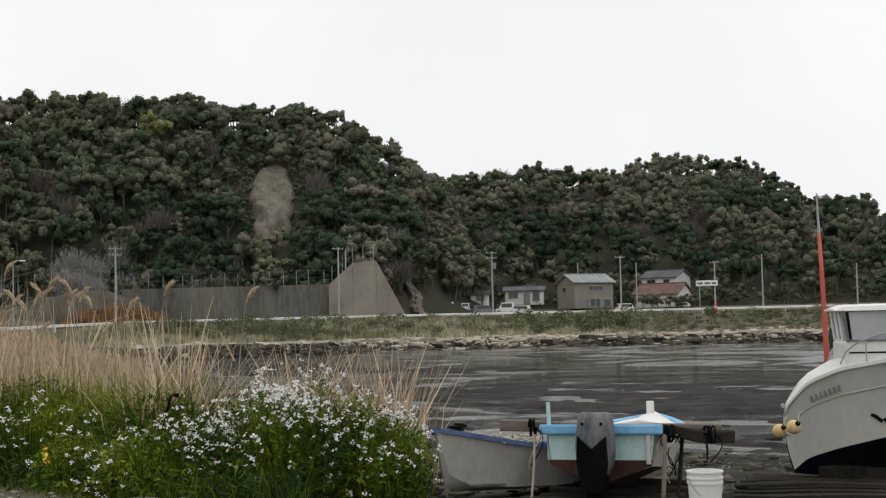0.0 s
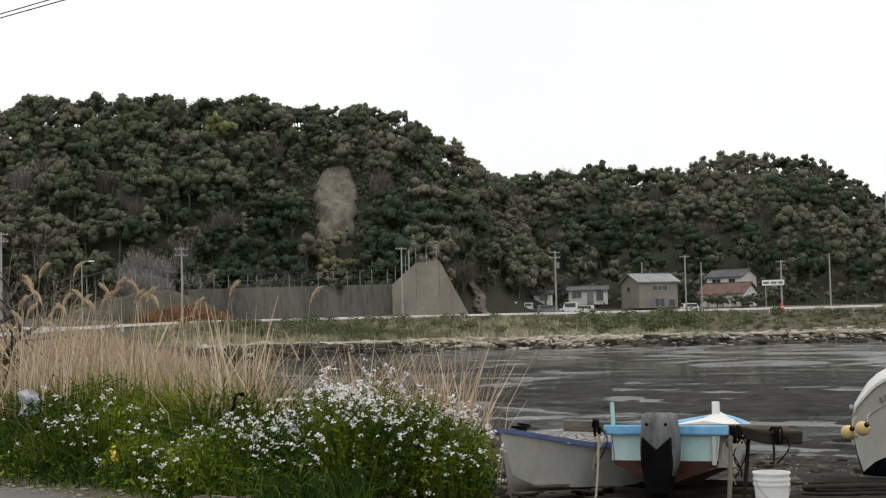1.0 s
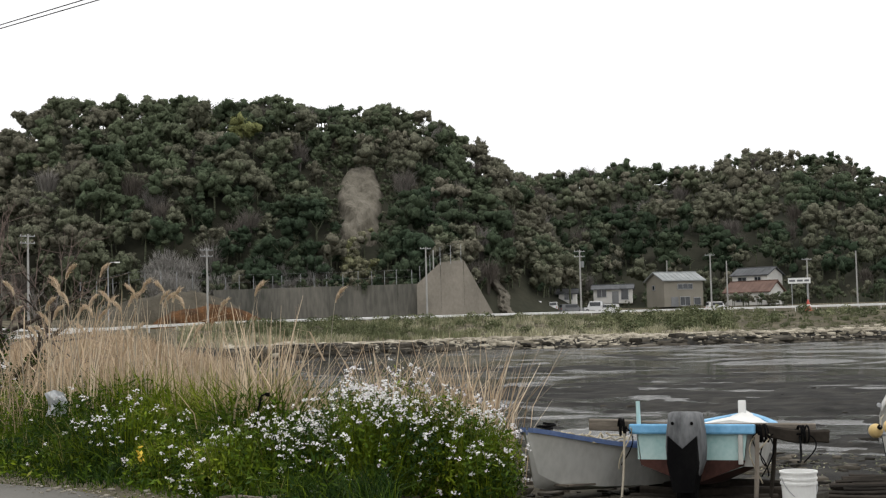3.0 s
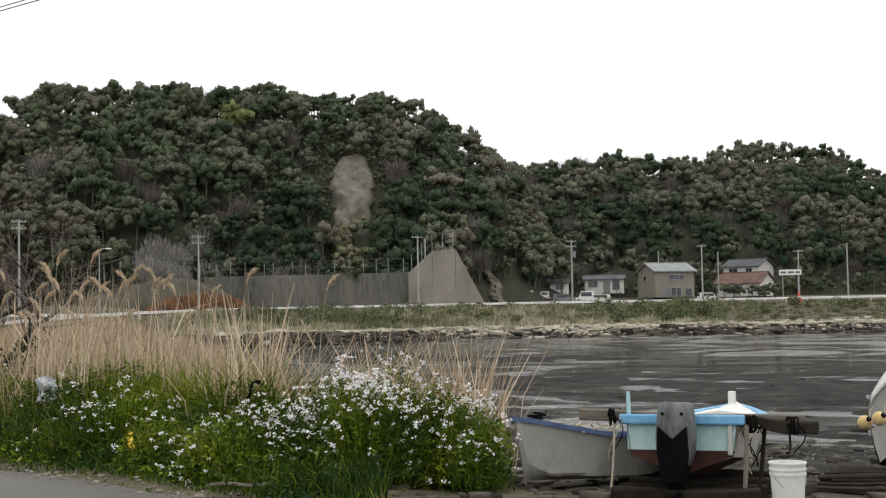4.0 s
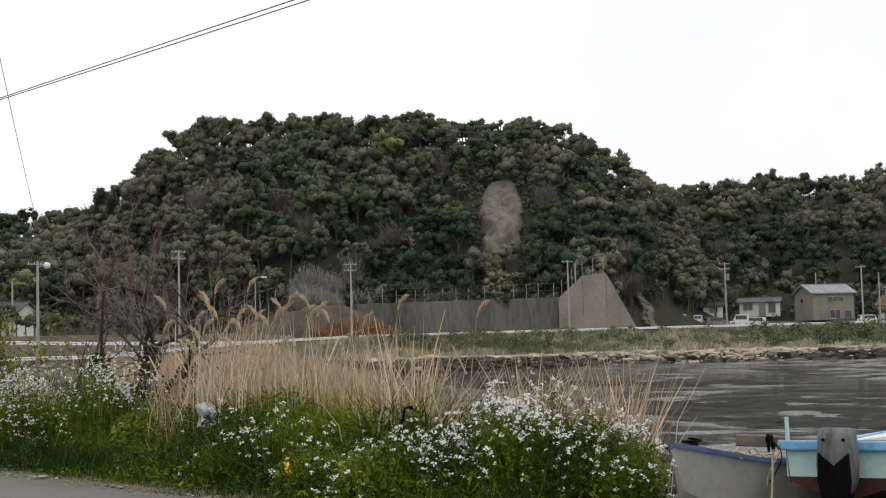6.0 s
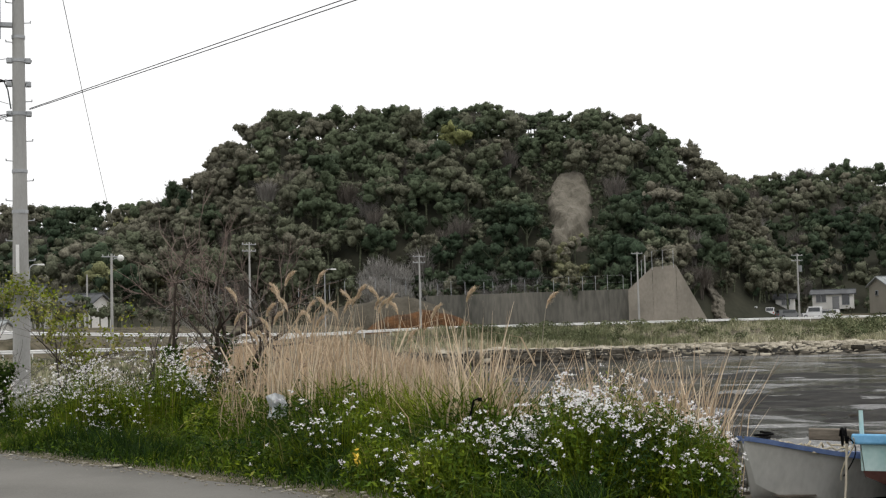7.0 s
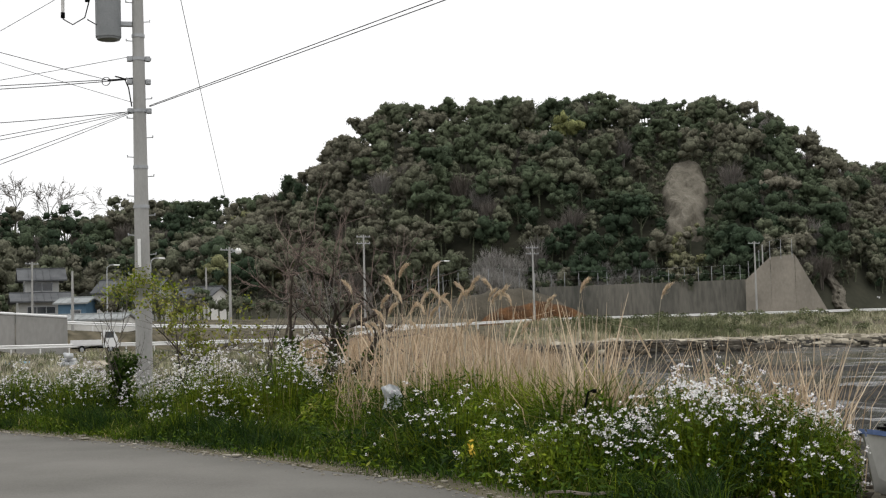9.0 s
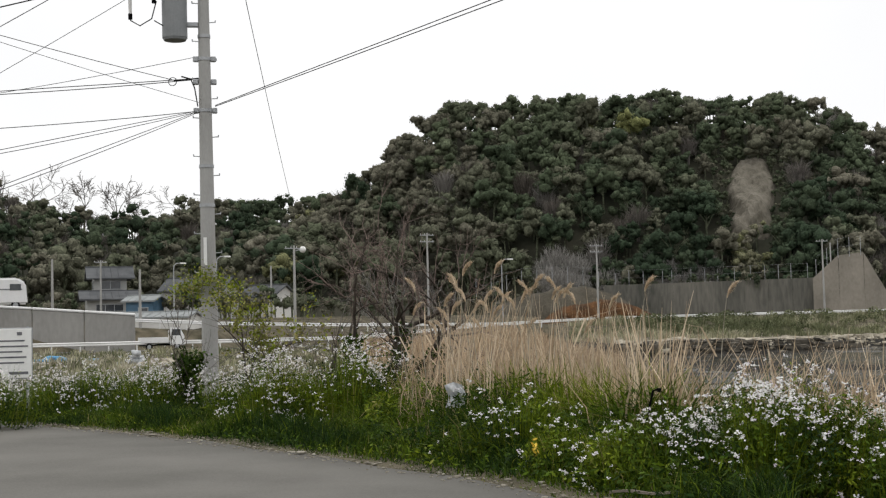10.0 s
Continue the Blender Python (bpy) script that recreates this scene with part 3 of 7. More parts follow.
left_hill = Hill([22, 24.4, 25.7, 26.9, 29, 31, 32.1, 33.8, 35.6, 37.9, 39, 42, 48, 56],
                 [0.09, 0.098, 0.096, 0.101, 0.099, 0.100, 0.089, 0.088, 0.095, 0.098, 0.110, 0.12, 0.08, 0.02],
                 lambda a: 196 + 0 * a, lambda a: 330 + 0 * a, 6.5, 1.25, 5.0)
main_hill.build("hill_main", "steep wooded hill behind the coast road")
right_hill.build("hill_far", "lower wooded hill behind the houses across the bay")
left_hill.build("hill_inland", "low wooded hill inland behind the ramp")


def ball(n=4):
    """A sphere of four-sided faces."""
    g = np.linspace(-1, 1, n)
    vs, fs = [], []
    for ax in range(3):
        for s in (-1, 1):
            k = len(vs)
            for u in g:
                for w in g:
                    p = [0, 0, 0]
                    p[ax], p[(ax + 1) % 3], p[(ax + 2) % 3] = s, u, w
                    vs.append(p)
            for i in range(n - 1):
                for j in range(n - 1):
                    q = [k + i * n + j, k + (i + 1) * n + j, k + (i + 1) * n + j + 1, k + i * n + j + 1]
                    fs.append(q if s > 0 else q[::-1])
    v, back = np.unique(np.round(unit(np.array(vs, float)), 6), axis=0, return_inverse=True)
    return v, back.reshape(-1)[np.array(fs)]


BALL_V, BALL_F = ball(3)


def crown_template(r, h, base, n, size, lobes, flat=0.75, clumps=5):
    """A tree: trunk, limbs and a lobed crown of uneven leaf clumps with a fringe of single leaves."""
    pieces, centres, radii = [], [], []
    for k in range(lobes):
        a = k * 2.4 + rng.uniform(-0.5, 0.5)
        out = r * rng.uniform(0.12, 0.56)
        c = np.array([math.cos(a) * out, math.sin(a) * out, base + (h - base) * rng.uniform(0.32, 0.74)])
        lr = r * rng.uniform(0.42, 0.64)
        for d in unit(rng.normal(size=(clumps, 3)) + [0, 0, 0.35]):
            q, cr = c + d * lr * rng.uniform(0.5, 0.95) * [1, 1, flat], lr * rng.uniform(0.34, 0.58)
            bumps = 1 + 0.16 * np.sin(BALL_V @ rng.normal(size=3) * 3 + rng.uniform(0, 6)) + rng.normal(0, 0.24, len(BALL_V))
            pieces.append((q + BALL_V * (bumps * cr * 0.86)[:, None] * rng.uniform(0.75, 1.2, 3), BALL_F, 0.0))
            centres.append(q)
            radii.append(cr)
    pick = rng.integers(0, len(centres), n)
    ln = unit(rng.normal(size=(n, 3)) + [0, 0, 0.4])
    c = np.array(centres)[pick] + ln * (np.array(radii)[pick] * rng.uniform(0.75, 1.35, n))[:, None] * [1.08, 1.08, 0.85]
    v, f = leaves(c, unit(ln * [1, 1, 1.3] + rng.normal(0, 0.28, (n, 3))), rng.uniform(0.5, 1.15, n) * size, 0.75)
    pieces.append((v, f, 0.0))
    bend = rng.normal(0, 0.3, 2)
    top = base + (h - base) * 0.6
    tv, tf = tube([(0, 0, -1.5), (bend[0] * 0.5, bend[1] * 0.5, top * 0.5), (bend[0], bend[1], top)], [0.2, 0.15, 0.06], 4)
    pieces.append((tv, tf, 0.55))
    for _ in range(4):
        a, hh = rng.uniform(0, 6.28), rng.uniform(0.45, 0.8) * top
        q = np.array([bend[0] * hh / top, bend[1] * hh / top, hh])
        e = q + [math.cos(a) * r * 0.6, math.sin(a) * r * 0.6, (h - hh) * 0.5]
        tv, tf = tube([q, (q + e) / 2 + [0, 0, 0.2], e], [0.09, 0.06, 0.03], 4)
        pieces.append((tv, tf, 0.55))
    return merge(pieces)


def twig_template(h, r, n, wide=0.042):
    """A leafless tree or shrub: a fan of fine grey twigs on a few limbs."""
    a = rng.uniform(0, 6.28, n)
    u = rng.uniform(0.05, 1, n) ** 0.6
    base = np.stack([np.cos(a) * u * r * 0.6, np.sin(a) * u * r * 0.6, h * (0.25 + 0.35 * rng.uniform(0, 1, n))], 1)
    lean = np.stack([np.cos(a), np.sin(a)], 1) * (u * 0.7)[:, None] + rng.normal(0, 0.2, (n, 2))
    v, f = blades(base, h * rng.uniform(0.25, 0.6, n) * (1.1 - 0.5 * u), wide, lean)
    pieces = [(v, f, 0.5)]
    for _ in range(6):
        b = rng.uniform(0, 6.28)
        e = np.array([math.cos(b) * r * 0.5, math.sin(b) * r * 0.5, h * 0.7])
        tv, tf = tube([(0, 0, -1.0), e * [0.3, 0.3, 0.5], e], [0.12, 0.08, 0.03], 4)
        pieces.append((tv, tf, 0.2))
    return merge(pieces)


def plant(name, spots, templates, scales, tints, material, label, category):
    """Sets a wood: every spot takes one template at its own turn, size and tint."""
    pieces = []
    pick = rng.integers(0, len(templates), len(spots))
    turn = rng.uniform(0, 6.28, len(spots))
    for p, k, a, s, t in zip(spots, pick, turn, scales, tints):
        v, f, tt = templates[k]
        c, sn = math.cos(a) * s, math.sin(a) * s
        w = np.stack([v[:, 0] * c - v[:, 1] * sn, v[:, 0] * sn + v[:, 1] * c, v[:, 2] * s], 1) + p
        pieces.append((w, f, np.where(tt > 0.5, 0.45, t) if material is M_FOREST else np.clip(tt * 0 + t, 0, 1)))
    v, f, t = merge(pieces)
    return tagged(mesh_object(name, v, f, material, t, smooth=material is M_FOREST), label, category, kind="stuff")


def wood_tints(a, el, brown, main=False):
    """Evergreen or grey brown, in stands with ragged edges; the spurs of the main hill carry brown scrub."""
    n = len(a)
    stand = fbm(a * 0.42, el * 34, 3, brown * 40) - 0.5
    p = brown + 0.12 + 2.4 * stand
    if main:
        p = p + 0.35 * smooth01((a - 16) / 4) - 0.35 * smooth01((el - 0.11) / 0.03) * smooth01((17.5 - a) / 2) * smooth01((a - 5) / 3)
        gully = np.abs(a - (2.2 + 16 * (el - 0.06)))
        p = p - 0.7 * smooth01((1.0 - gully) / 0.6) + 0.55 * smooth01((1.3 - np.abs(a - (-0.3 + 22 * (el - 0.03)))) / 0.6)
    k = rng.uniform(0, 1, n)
    # higher trees get lighter tints, lower ones darker: sky light put into the colour
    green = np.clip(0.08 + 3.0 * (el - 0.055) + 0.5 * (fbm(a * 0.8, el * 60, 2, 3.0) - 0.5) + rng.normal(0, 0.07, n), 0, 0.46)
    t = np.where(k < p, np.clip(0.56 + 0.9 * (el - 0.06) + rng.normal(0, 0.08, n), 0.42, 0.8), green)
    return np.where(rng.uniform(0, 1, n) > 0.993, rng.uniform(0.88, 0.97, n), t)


def spread(hill, a0, a1, da, v0, v1, dv):
    """Jittered planting grid over a hill face."""
    a, v = np.meshgrid(np.arange(a0, a1, da), np.arange(v0, v1, dv))
    a = a + rng.uniform(-0.5, 0.5, a.shape) * da
    v = v + rng.uniform(-0.5, 0.5, v.shape) * dv
    return a.ravel(), np.clip(v.ravel(), 0.0, 1.05)


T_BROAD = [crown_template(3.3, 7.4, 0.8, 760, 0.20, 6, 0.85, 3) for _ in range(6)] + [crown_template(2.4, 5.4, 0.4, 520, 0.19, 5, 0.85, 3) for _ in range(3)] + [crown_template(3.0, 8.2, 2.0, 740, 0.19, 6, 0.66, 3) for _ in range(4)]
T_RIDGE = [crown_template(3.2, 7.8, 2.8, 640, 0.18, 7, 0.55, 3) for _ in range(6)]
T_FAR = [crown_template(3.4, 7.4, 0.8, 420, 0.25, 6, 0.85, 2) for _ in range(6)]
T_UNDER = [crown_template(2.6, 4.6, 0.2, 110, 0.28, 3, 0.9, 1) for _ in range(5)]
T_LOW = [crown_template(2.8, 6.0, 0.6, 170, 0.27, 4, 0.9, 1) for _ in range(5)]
T_BARE = [twig_template(5.5, 2.3, 340) for _ in range(4)]

CLIFF = (6.35, 8.25)


def in_cliff(a, p):
    el = (p[:, 2] - 1.6) / np.hypot(p[:, 0], p[:, 1])
    return (a > CLIFF[0] - 0.9) & (a < CLIFF[1] + 0.9) & (el > 0.044) & (el < 0.110)


# far_forest's brown share is raised so its paler tint suggests haze
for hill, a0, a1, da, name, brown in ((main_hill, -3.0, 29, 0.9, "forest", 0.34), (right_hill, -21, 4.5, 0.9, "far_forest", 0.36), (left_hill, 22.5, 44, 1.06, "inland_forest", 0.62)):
    a, v = spread(hill, a0, a1, da, 0.05, 0.99, 0.056 if hill is main_hill else 0.068)
    p = hill.at(a, v)
    keep = ~in_cliff(a, p) if hill is main_hill else np.ones(len(p), bool)
    keep &= p[:, 2] > 4.0
    if hill is main_hill:
        keep &= ~((np.abs(a - 7.45) < 0.85) & (p[:, 2] < 16)) & ~((np.abs(a - 15.3) < 0.9) & (p[:, 2] < 11))
    a, p, v = a[keep], p[keep], v[keep]
    el = (p[:, 2] - 1.6) / np.hypot(p[:, 0], p[:, 1])
    bare = ~((np.abs(a - 7.3) < 2.2) & (el < 0.05)) & (rng.uniform(0, 1, len(p)) < (0.14 if hill is main_hill else 0.1))
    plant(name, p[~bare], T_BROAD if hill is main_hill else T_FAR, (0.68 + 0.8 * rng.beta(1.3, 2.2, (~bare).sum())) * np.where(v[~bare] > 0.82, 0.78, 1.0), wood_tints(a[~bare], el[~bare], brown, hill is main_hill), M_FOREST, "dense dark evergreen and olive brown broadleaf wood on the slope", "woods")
    plant("bare_" + name, p[bare], T_BARE, rng.uniform(0.8, 1.3, bare.sum()), rng.uniform(0.0, 0.6, bare.sum()), M_TWIG, "leafless grey brown trees among the evergreens", "woods")
    ua, uv = spread(hill, a0, a1, da * 1.05, 0.06, 0.86 if hill is main_hill else 0.98, 0.065)
    up = hill.at(ua, uv)
    ok = (up[:, 2] > 4.0) & (~in_cliff(ua, up) & ~((np.abs(ua - 7.45) < 0.85) & (up[:, 2] < 16)) if hill is main_hill else True)
    ue = (up[:, 2] - 1.6) / np.hypot(up[:, 0], up[:, 1])
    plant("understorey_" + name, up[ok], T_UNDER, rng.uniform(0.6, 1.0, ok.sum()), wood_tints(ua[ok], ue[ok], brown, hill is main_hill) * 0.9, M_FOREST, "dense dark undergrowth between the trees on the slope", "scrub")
    ra = np.arange(a0 + 1.0, a1 - 0.5, 0.46)
    ra = ra + rng.uniform(-0.25, 0.25, len(ra))
    rp = hill.at(ra, rng.uniform(0.97, 1.04, len(ra)))
    ok = (rp[:, 2] > 8) & ((ra < 32.2) | (ra > 38.4) | (rng.uniform(0, 1, len(ra)) < 0.3))
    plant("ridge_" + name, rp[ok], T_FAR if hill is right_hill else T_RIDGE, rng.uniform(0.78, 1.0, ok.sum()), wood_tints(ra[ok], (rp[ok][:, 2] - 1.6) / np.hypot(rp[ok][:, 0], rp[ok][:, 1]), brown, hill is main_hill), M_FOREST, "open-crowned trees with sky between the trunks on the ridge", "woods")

k = 120
a = np.concatenate([rng.uniform(CLIFF[0] - 0.7, CLIFF[0] + 0.15, k // 2), rng.uniform(CLIFF[1] - 0.2, CLIFF[1] + 0.7, k // 2)])
plant("cliff_scrub", main_hill.at(a, rng.uniform(0.14, 0.66, k)), T_UNDER, rng.uniform(0.3, 0.62, k), rng.uniform(0.1, 0.65, k), M_FOREST, "low scrub growing round the bare rock face", "scrub")

k = 30
plant("olive_thicket", main_hill.at(rng.uniform(6.75, 8.15, k), rng.uniform(0.05, 0.19, k)), T_LOW, rng.uniform(0.5, 0.85, k), rng.uniform(0.78, 0.92, k), M_FOREST, "yellow olive thicket growing below the bare rock face", "scrub")
k = 34
iv = np.stack([*polar(rng.choice([5.6, 8.6, 9.6, 11.4, 12.6, 13.2], k) + rng.normal(0, 0.3, k), rng.uniform(202.5, 204, k)), rng.uniform(6.6, 7.3, k)], 1)
plant("wall_top_scrub", iv, T_UNDER, rng.uniform(0.18, 0.42, k), rng.uniform(0.1, 0.7, k), M_FOREST, "dull scrub overhanging the top of the retaining wall", "scrub")
k = 9
iv = np.stack([*polar(7.3 + rng.uniform(-0.45, 0.45, k), 201.2), rng.uniform(6.2, 7.4, k)], 1)
plant("wall_ivy", iv, T_LOW, rng.uniform(0.18, 0.3, k), rng.uniform(0.0, 0.3, k), M_FOREST, "dark ivy spilling over the top of the retaining wall", "ivy")


# ---- the far shore ----
def build_cliff():
    """Bare pale rock face breaking through the wood."""
    a = np.linspace(CLIFF[0] - 0.35, CLIFF[1] + 0.35, 34)
    v = np.linspace(0.20, 0.60, 44)
    A, Vv = np.meshgrid(a, v)
    p = main_hill.at(A, Vv)
    u = (A - a[0]) / (a[-1] - a[0]) * 2 - 1
    h = (Vv - v[0]) / (v[-1] - v[0])
    left, right = -0.74 + 0.07 * np.sin(h * 9), 0.58 + 0.17 * np.sin(h * 3.0) - 0.12 * h ** 3 + 0.06 * np.sin(h * 13)
    mid, half = (left + right) / 2, (right - left) / 2 * np.sqrt(np.clip(1 - 0.8 * (np.clip(h - 0.70, 0, 1) / 0.30) ** 3, 0.02, 1))
    u = -u
    rim = np.clip(1 - np.abs((u + mid) / half) ** 3, 0, 1) * smooth01(h * 3) * smooth01((1.0 - h) * 14)
    out = 3.6 * np.sqrt(rim) - 1.0 + 0.7 * waves(p[..., 0], p[..., 2], 0.9, 1.0) + 0.35 * waves(p[..., 0], p[..., 2], 2.7, 4.0) + rng.normal(0, 0.12, u.shape)
    back = unit(-p * [1, 1, 0])
    q = p + back * out[..., None] + np.stack([0 * u, 0 * u, 0.4 * out], -1)
    r, k = A.shape
    i, j = np.meshgrid(np.arange(r - 1), np.arange(k - 1), indexing="ij")
    f = np.stack([i * k + j, i * k + j + 1, (i + 1) * k + j + 1, (i + 1) * k + j], -1).reshape(-1, 4)
    tagged(mesh_object("cliff_face", q.reshape(-1, 3), f[:, ::-1], M_ROCK), "bare pale grey brown rock face among the trees", "cliff", kind="structure")
    # a thin rib of pale rock at the hill's end
    a, v = np.linspace(0.62, 1.22, 12), np.linspace(0.0, 0.17, 30)
    A, Vv = np.meshgrid(a, v)
    p = main_hill.at(A + Vv * 4.2 + 0.1 * np.sin(Vv * 60), Vv)
    u = (A - 0.92) / 0.3
    out = 2.2 * np.clip(1 - u * u, 0, 1) - 0.4 + rng.normal(0, 0.35, u.shape)
    q = p + unit(-p * [1, 1, 0]) * out[..., None]
    r, k = A.shape
    i, j = np.meshgrid(np.arange(r - 1), np.arange(k - 1), indexing="ij")
    f = np.stack([i * k + j, i * k + j + 1, (i + 1) * k + j + 1, (i + 1) * k + j], -1).reshape(-1, 4)
    tagged(mesh_object("cliff_rib", q.reshape(-1, 3), f[:, ::-1], M_ROCK), "narrow pale rock rib at the end of the hill", "cliff", kind="structure")


build_cliff()


def panel(az0, az1, d, zb0, zb1, zt0, zt1, lean, thick, name, material, parent, bevel=0.06):
    """A leaning wall panel between two bearings."""
    x0, y0 = polar(az0, d)
    x1, y1 = polar(az1, d)
    f = Vector(((x0 + x1) / 2, (y0 + y1) / 2, 0)).normalized()
    rings = []
    for (x, y, zb, zt) in ((x0, y0, zb0, zt0), (x1, y1, zb1, zt1)):
        b, t = Vector((x, y, zb)), Vector((x, y, zt)) + f * lean * (zt - zb)
        rings.append([b, t, t + f * thick, b + f * thick])
    bm = loft(bmesh.new(), rings)
    bmesh.ops.bevel(bm, geom=bm.edges[:], offset=bevel, segments=1, affect="EDGES")
    return part(name, bm, material, parent)


wall = thing("retaining_wall", Matrix.Identity(4), "long streaked grey concrete retaining wall under the hill", "wall", kind="structure")
edges = np.linspace(4.75, 13.6, 10)
for a0, a1 in zip(edges, edges[1:]):
    t0, t1 = 7.55 - 0.03 * (a0 - 4.7), 7.55 - 0.03 * (a1 - 4.7)
    panel(a0 + 0.0015, a1 - 0.0015, 201.0, 1.2, 1.2, t0, t1, 0.12, 1.2, "panel", M_SHOT, wall, 0.012)
slab = thing("slope_slab", Matrix.Identity(4), "tall trapezoid slope sprayed with brown concrete", "wall", kind="structure")
panel(4.9, 3.85, 198.5, 1.2, 1.2, 7.4, 10.7, 0.35, 3.0, "face", M_SLAB, slab, 0.012)
panel(3.85, 2.85, 198.5, 1.2, 1.2, 10.7, 11.0, 0.35, 3.0, "face", M_SLAB, slab, 0.012)
panel(2.85, 1.6, 198.5, 1.2, 1.2, 11.0, 2.6, 0.35, 3.0, "face", M_SLAB, slab, 0.012)


def mound(name, az0, az1, d, top, depth, material, label, category):
    a, v = np.linspace(az0, az1, 40), np.linspace(0, 1, 16)
    A, Vv = np.meshgrid(a, v)
    u = (A - az0) / (az1 - az0)
    x, y = polar(A, d + depth * Vv)
    z = 1.2 + (top - 1.2) * np.sin(np.pi * np.clip(u, 0, 1)) ** 0.45 * np.sin(np.pi * Vv) ** 0.55 * (1 + 0.14 * waves(x, y, 0.5, d)) + rng.normal(0, 0.08, u.shape)
    r, k = A.shape
    i, j = np.meshgrid(np.arange(r - 1), np.arange(k - 1), indexing="ij")
    f = np.stack([i * k + j, i * k + j + 1, (i + 1) * k + j + 1, (i + 1) * k + j], -1).reshape(-1, 4)
    tagged(mesh_object(name, np.stack([x, y, z], -1).reshape(-1, 3), f, material, smooth=True), label, category)


mound("earth_mound", 11.8, 18.9, 188, 6.6, 13, M_MOUND, "bare brown earth mound beside the retaining wall", "mound")
mound("rust_mound", 11.4, 16.3, 178, 4.7, 6, M_RUST, "rust orange heap of soil beside the coast road", "heap")


def fence(azs, d, zf, h, label):
    ob = thing("fence", Matrix.Identity(4), label, "fence")
    pts = []
    for a in azs:
        x, y = polar(a, d)
        z = zf(a)
        part("post", rod((x, y, z - 0.3), (x, y, z + h * float(rng.uniform(0.8, 1.04))), 0.042, n=6), M_GALV, ob)
        pts.append((x, y, z))
    for k in (0.5, 0.97):
        bm = bmesh.new()
        add_tube(bm, [(x, y, z + h * k) for x, y, z in pts], 0.006, 4)
        part("wire", bm, M_GALV, ob)


fence(np.arange(5.0, 13.6, 0.62) + rng.normal(0, 0.09, 14), 202.6, lambda a: 7.5 - 0.03 * (a - 4.7), 2.3, "tall grey steel post and wire fence along the wall top")
fence(np.arange(13.8, 19.2, 0.66), 199, lambda a: np.interp(a, [13.6, 15, 17, 19.2], [7.2, 7.9, 7.8, 6.2]), 2.4, "tall grey steel post and wire fence on the earth bank")
fence(np.linspace(4.75, 2.95, 5), 201.6, lambda a: np.interp(a, [2.85, 3.85, 4.9], [10.9, 10.6, 7.4]), 2.6, "short steel fence on top of the slope slab")


def guard_rail(a0, a1, step, dist, zf, label, group):
    ob = thing("guard_rail", Matrix.Identity(4), label, "guard rail", group)
    azs = np.arange(a0, a1, step)
    prof = [(-0.03, 0.50), (0.03, 0.56), (-0.03, 0.62), (-0.03, 0.70), (0.03, 0.76), (-0.03, 0.82), (-0.07, 0.82), (-0.07, 0.50)]
    rings = []
    for a in azs:
        d, z = dist(a), zf(a)
        rings.append([(*polar(a, d - o), z + h) for o, h in prof])
        x, y = polar(a, d + 0.08)
        part("post", rod((x, y, z - 0.3), (x, y, z + 0.78), 0.057, n=6), M_RAILW, ob)
    part("beam", loft(bmesh.new(), rings), M_RAILW, ob, "white pressed steel beam")


guard_rail(-23, 14, 0.85, road_d, lambda a: road_z(a) + 0.06, "white steel guard rail along the far coast road", "guard rails")
guard_rail(14, 42, 1.15, road_d, lambda a: road_z(a) + 0.05, "white steel guard rail along the nearer coast road", "guard rails")
guard_rail(17.2, 33.8, 1.1, lambda a: road_d(a) + 11, lambda a: upper_z(a) + 0.02, "white steel guard rail on the raised ramp road", "guard rails")

ramp = thing("ramp_wall", Matrix.Identity(4), "grey concrete side wall of the ramp with a pale coping", "wall", kind="structure")
for a0, a1 in zip(np.linspace(33.6, 44, 6), np.linspace(33.6, 44, 6)[1:]):
    z0, z1 = np.interp([a0, a1], [33.6, 39, 44], [3.25, 4.15, 4.9])
    panel(a0 + 0.01, a1 - 0.01, 119, 0.0, 0.0, z0, z1, 0.0, 0.4, "panel", M_CONC2, ramp)
    panel(a0, a1, 118.9, z0 + 0.005, z1 + 0.005, z0 + 0.22, z1 + 0.22, 0.0, 0.6, "coping", M_RAILW, ramp)


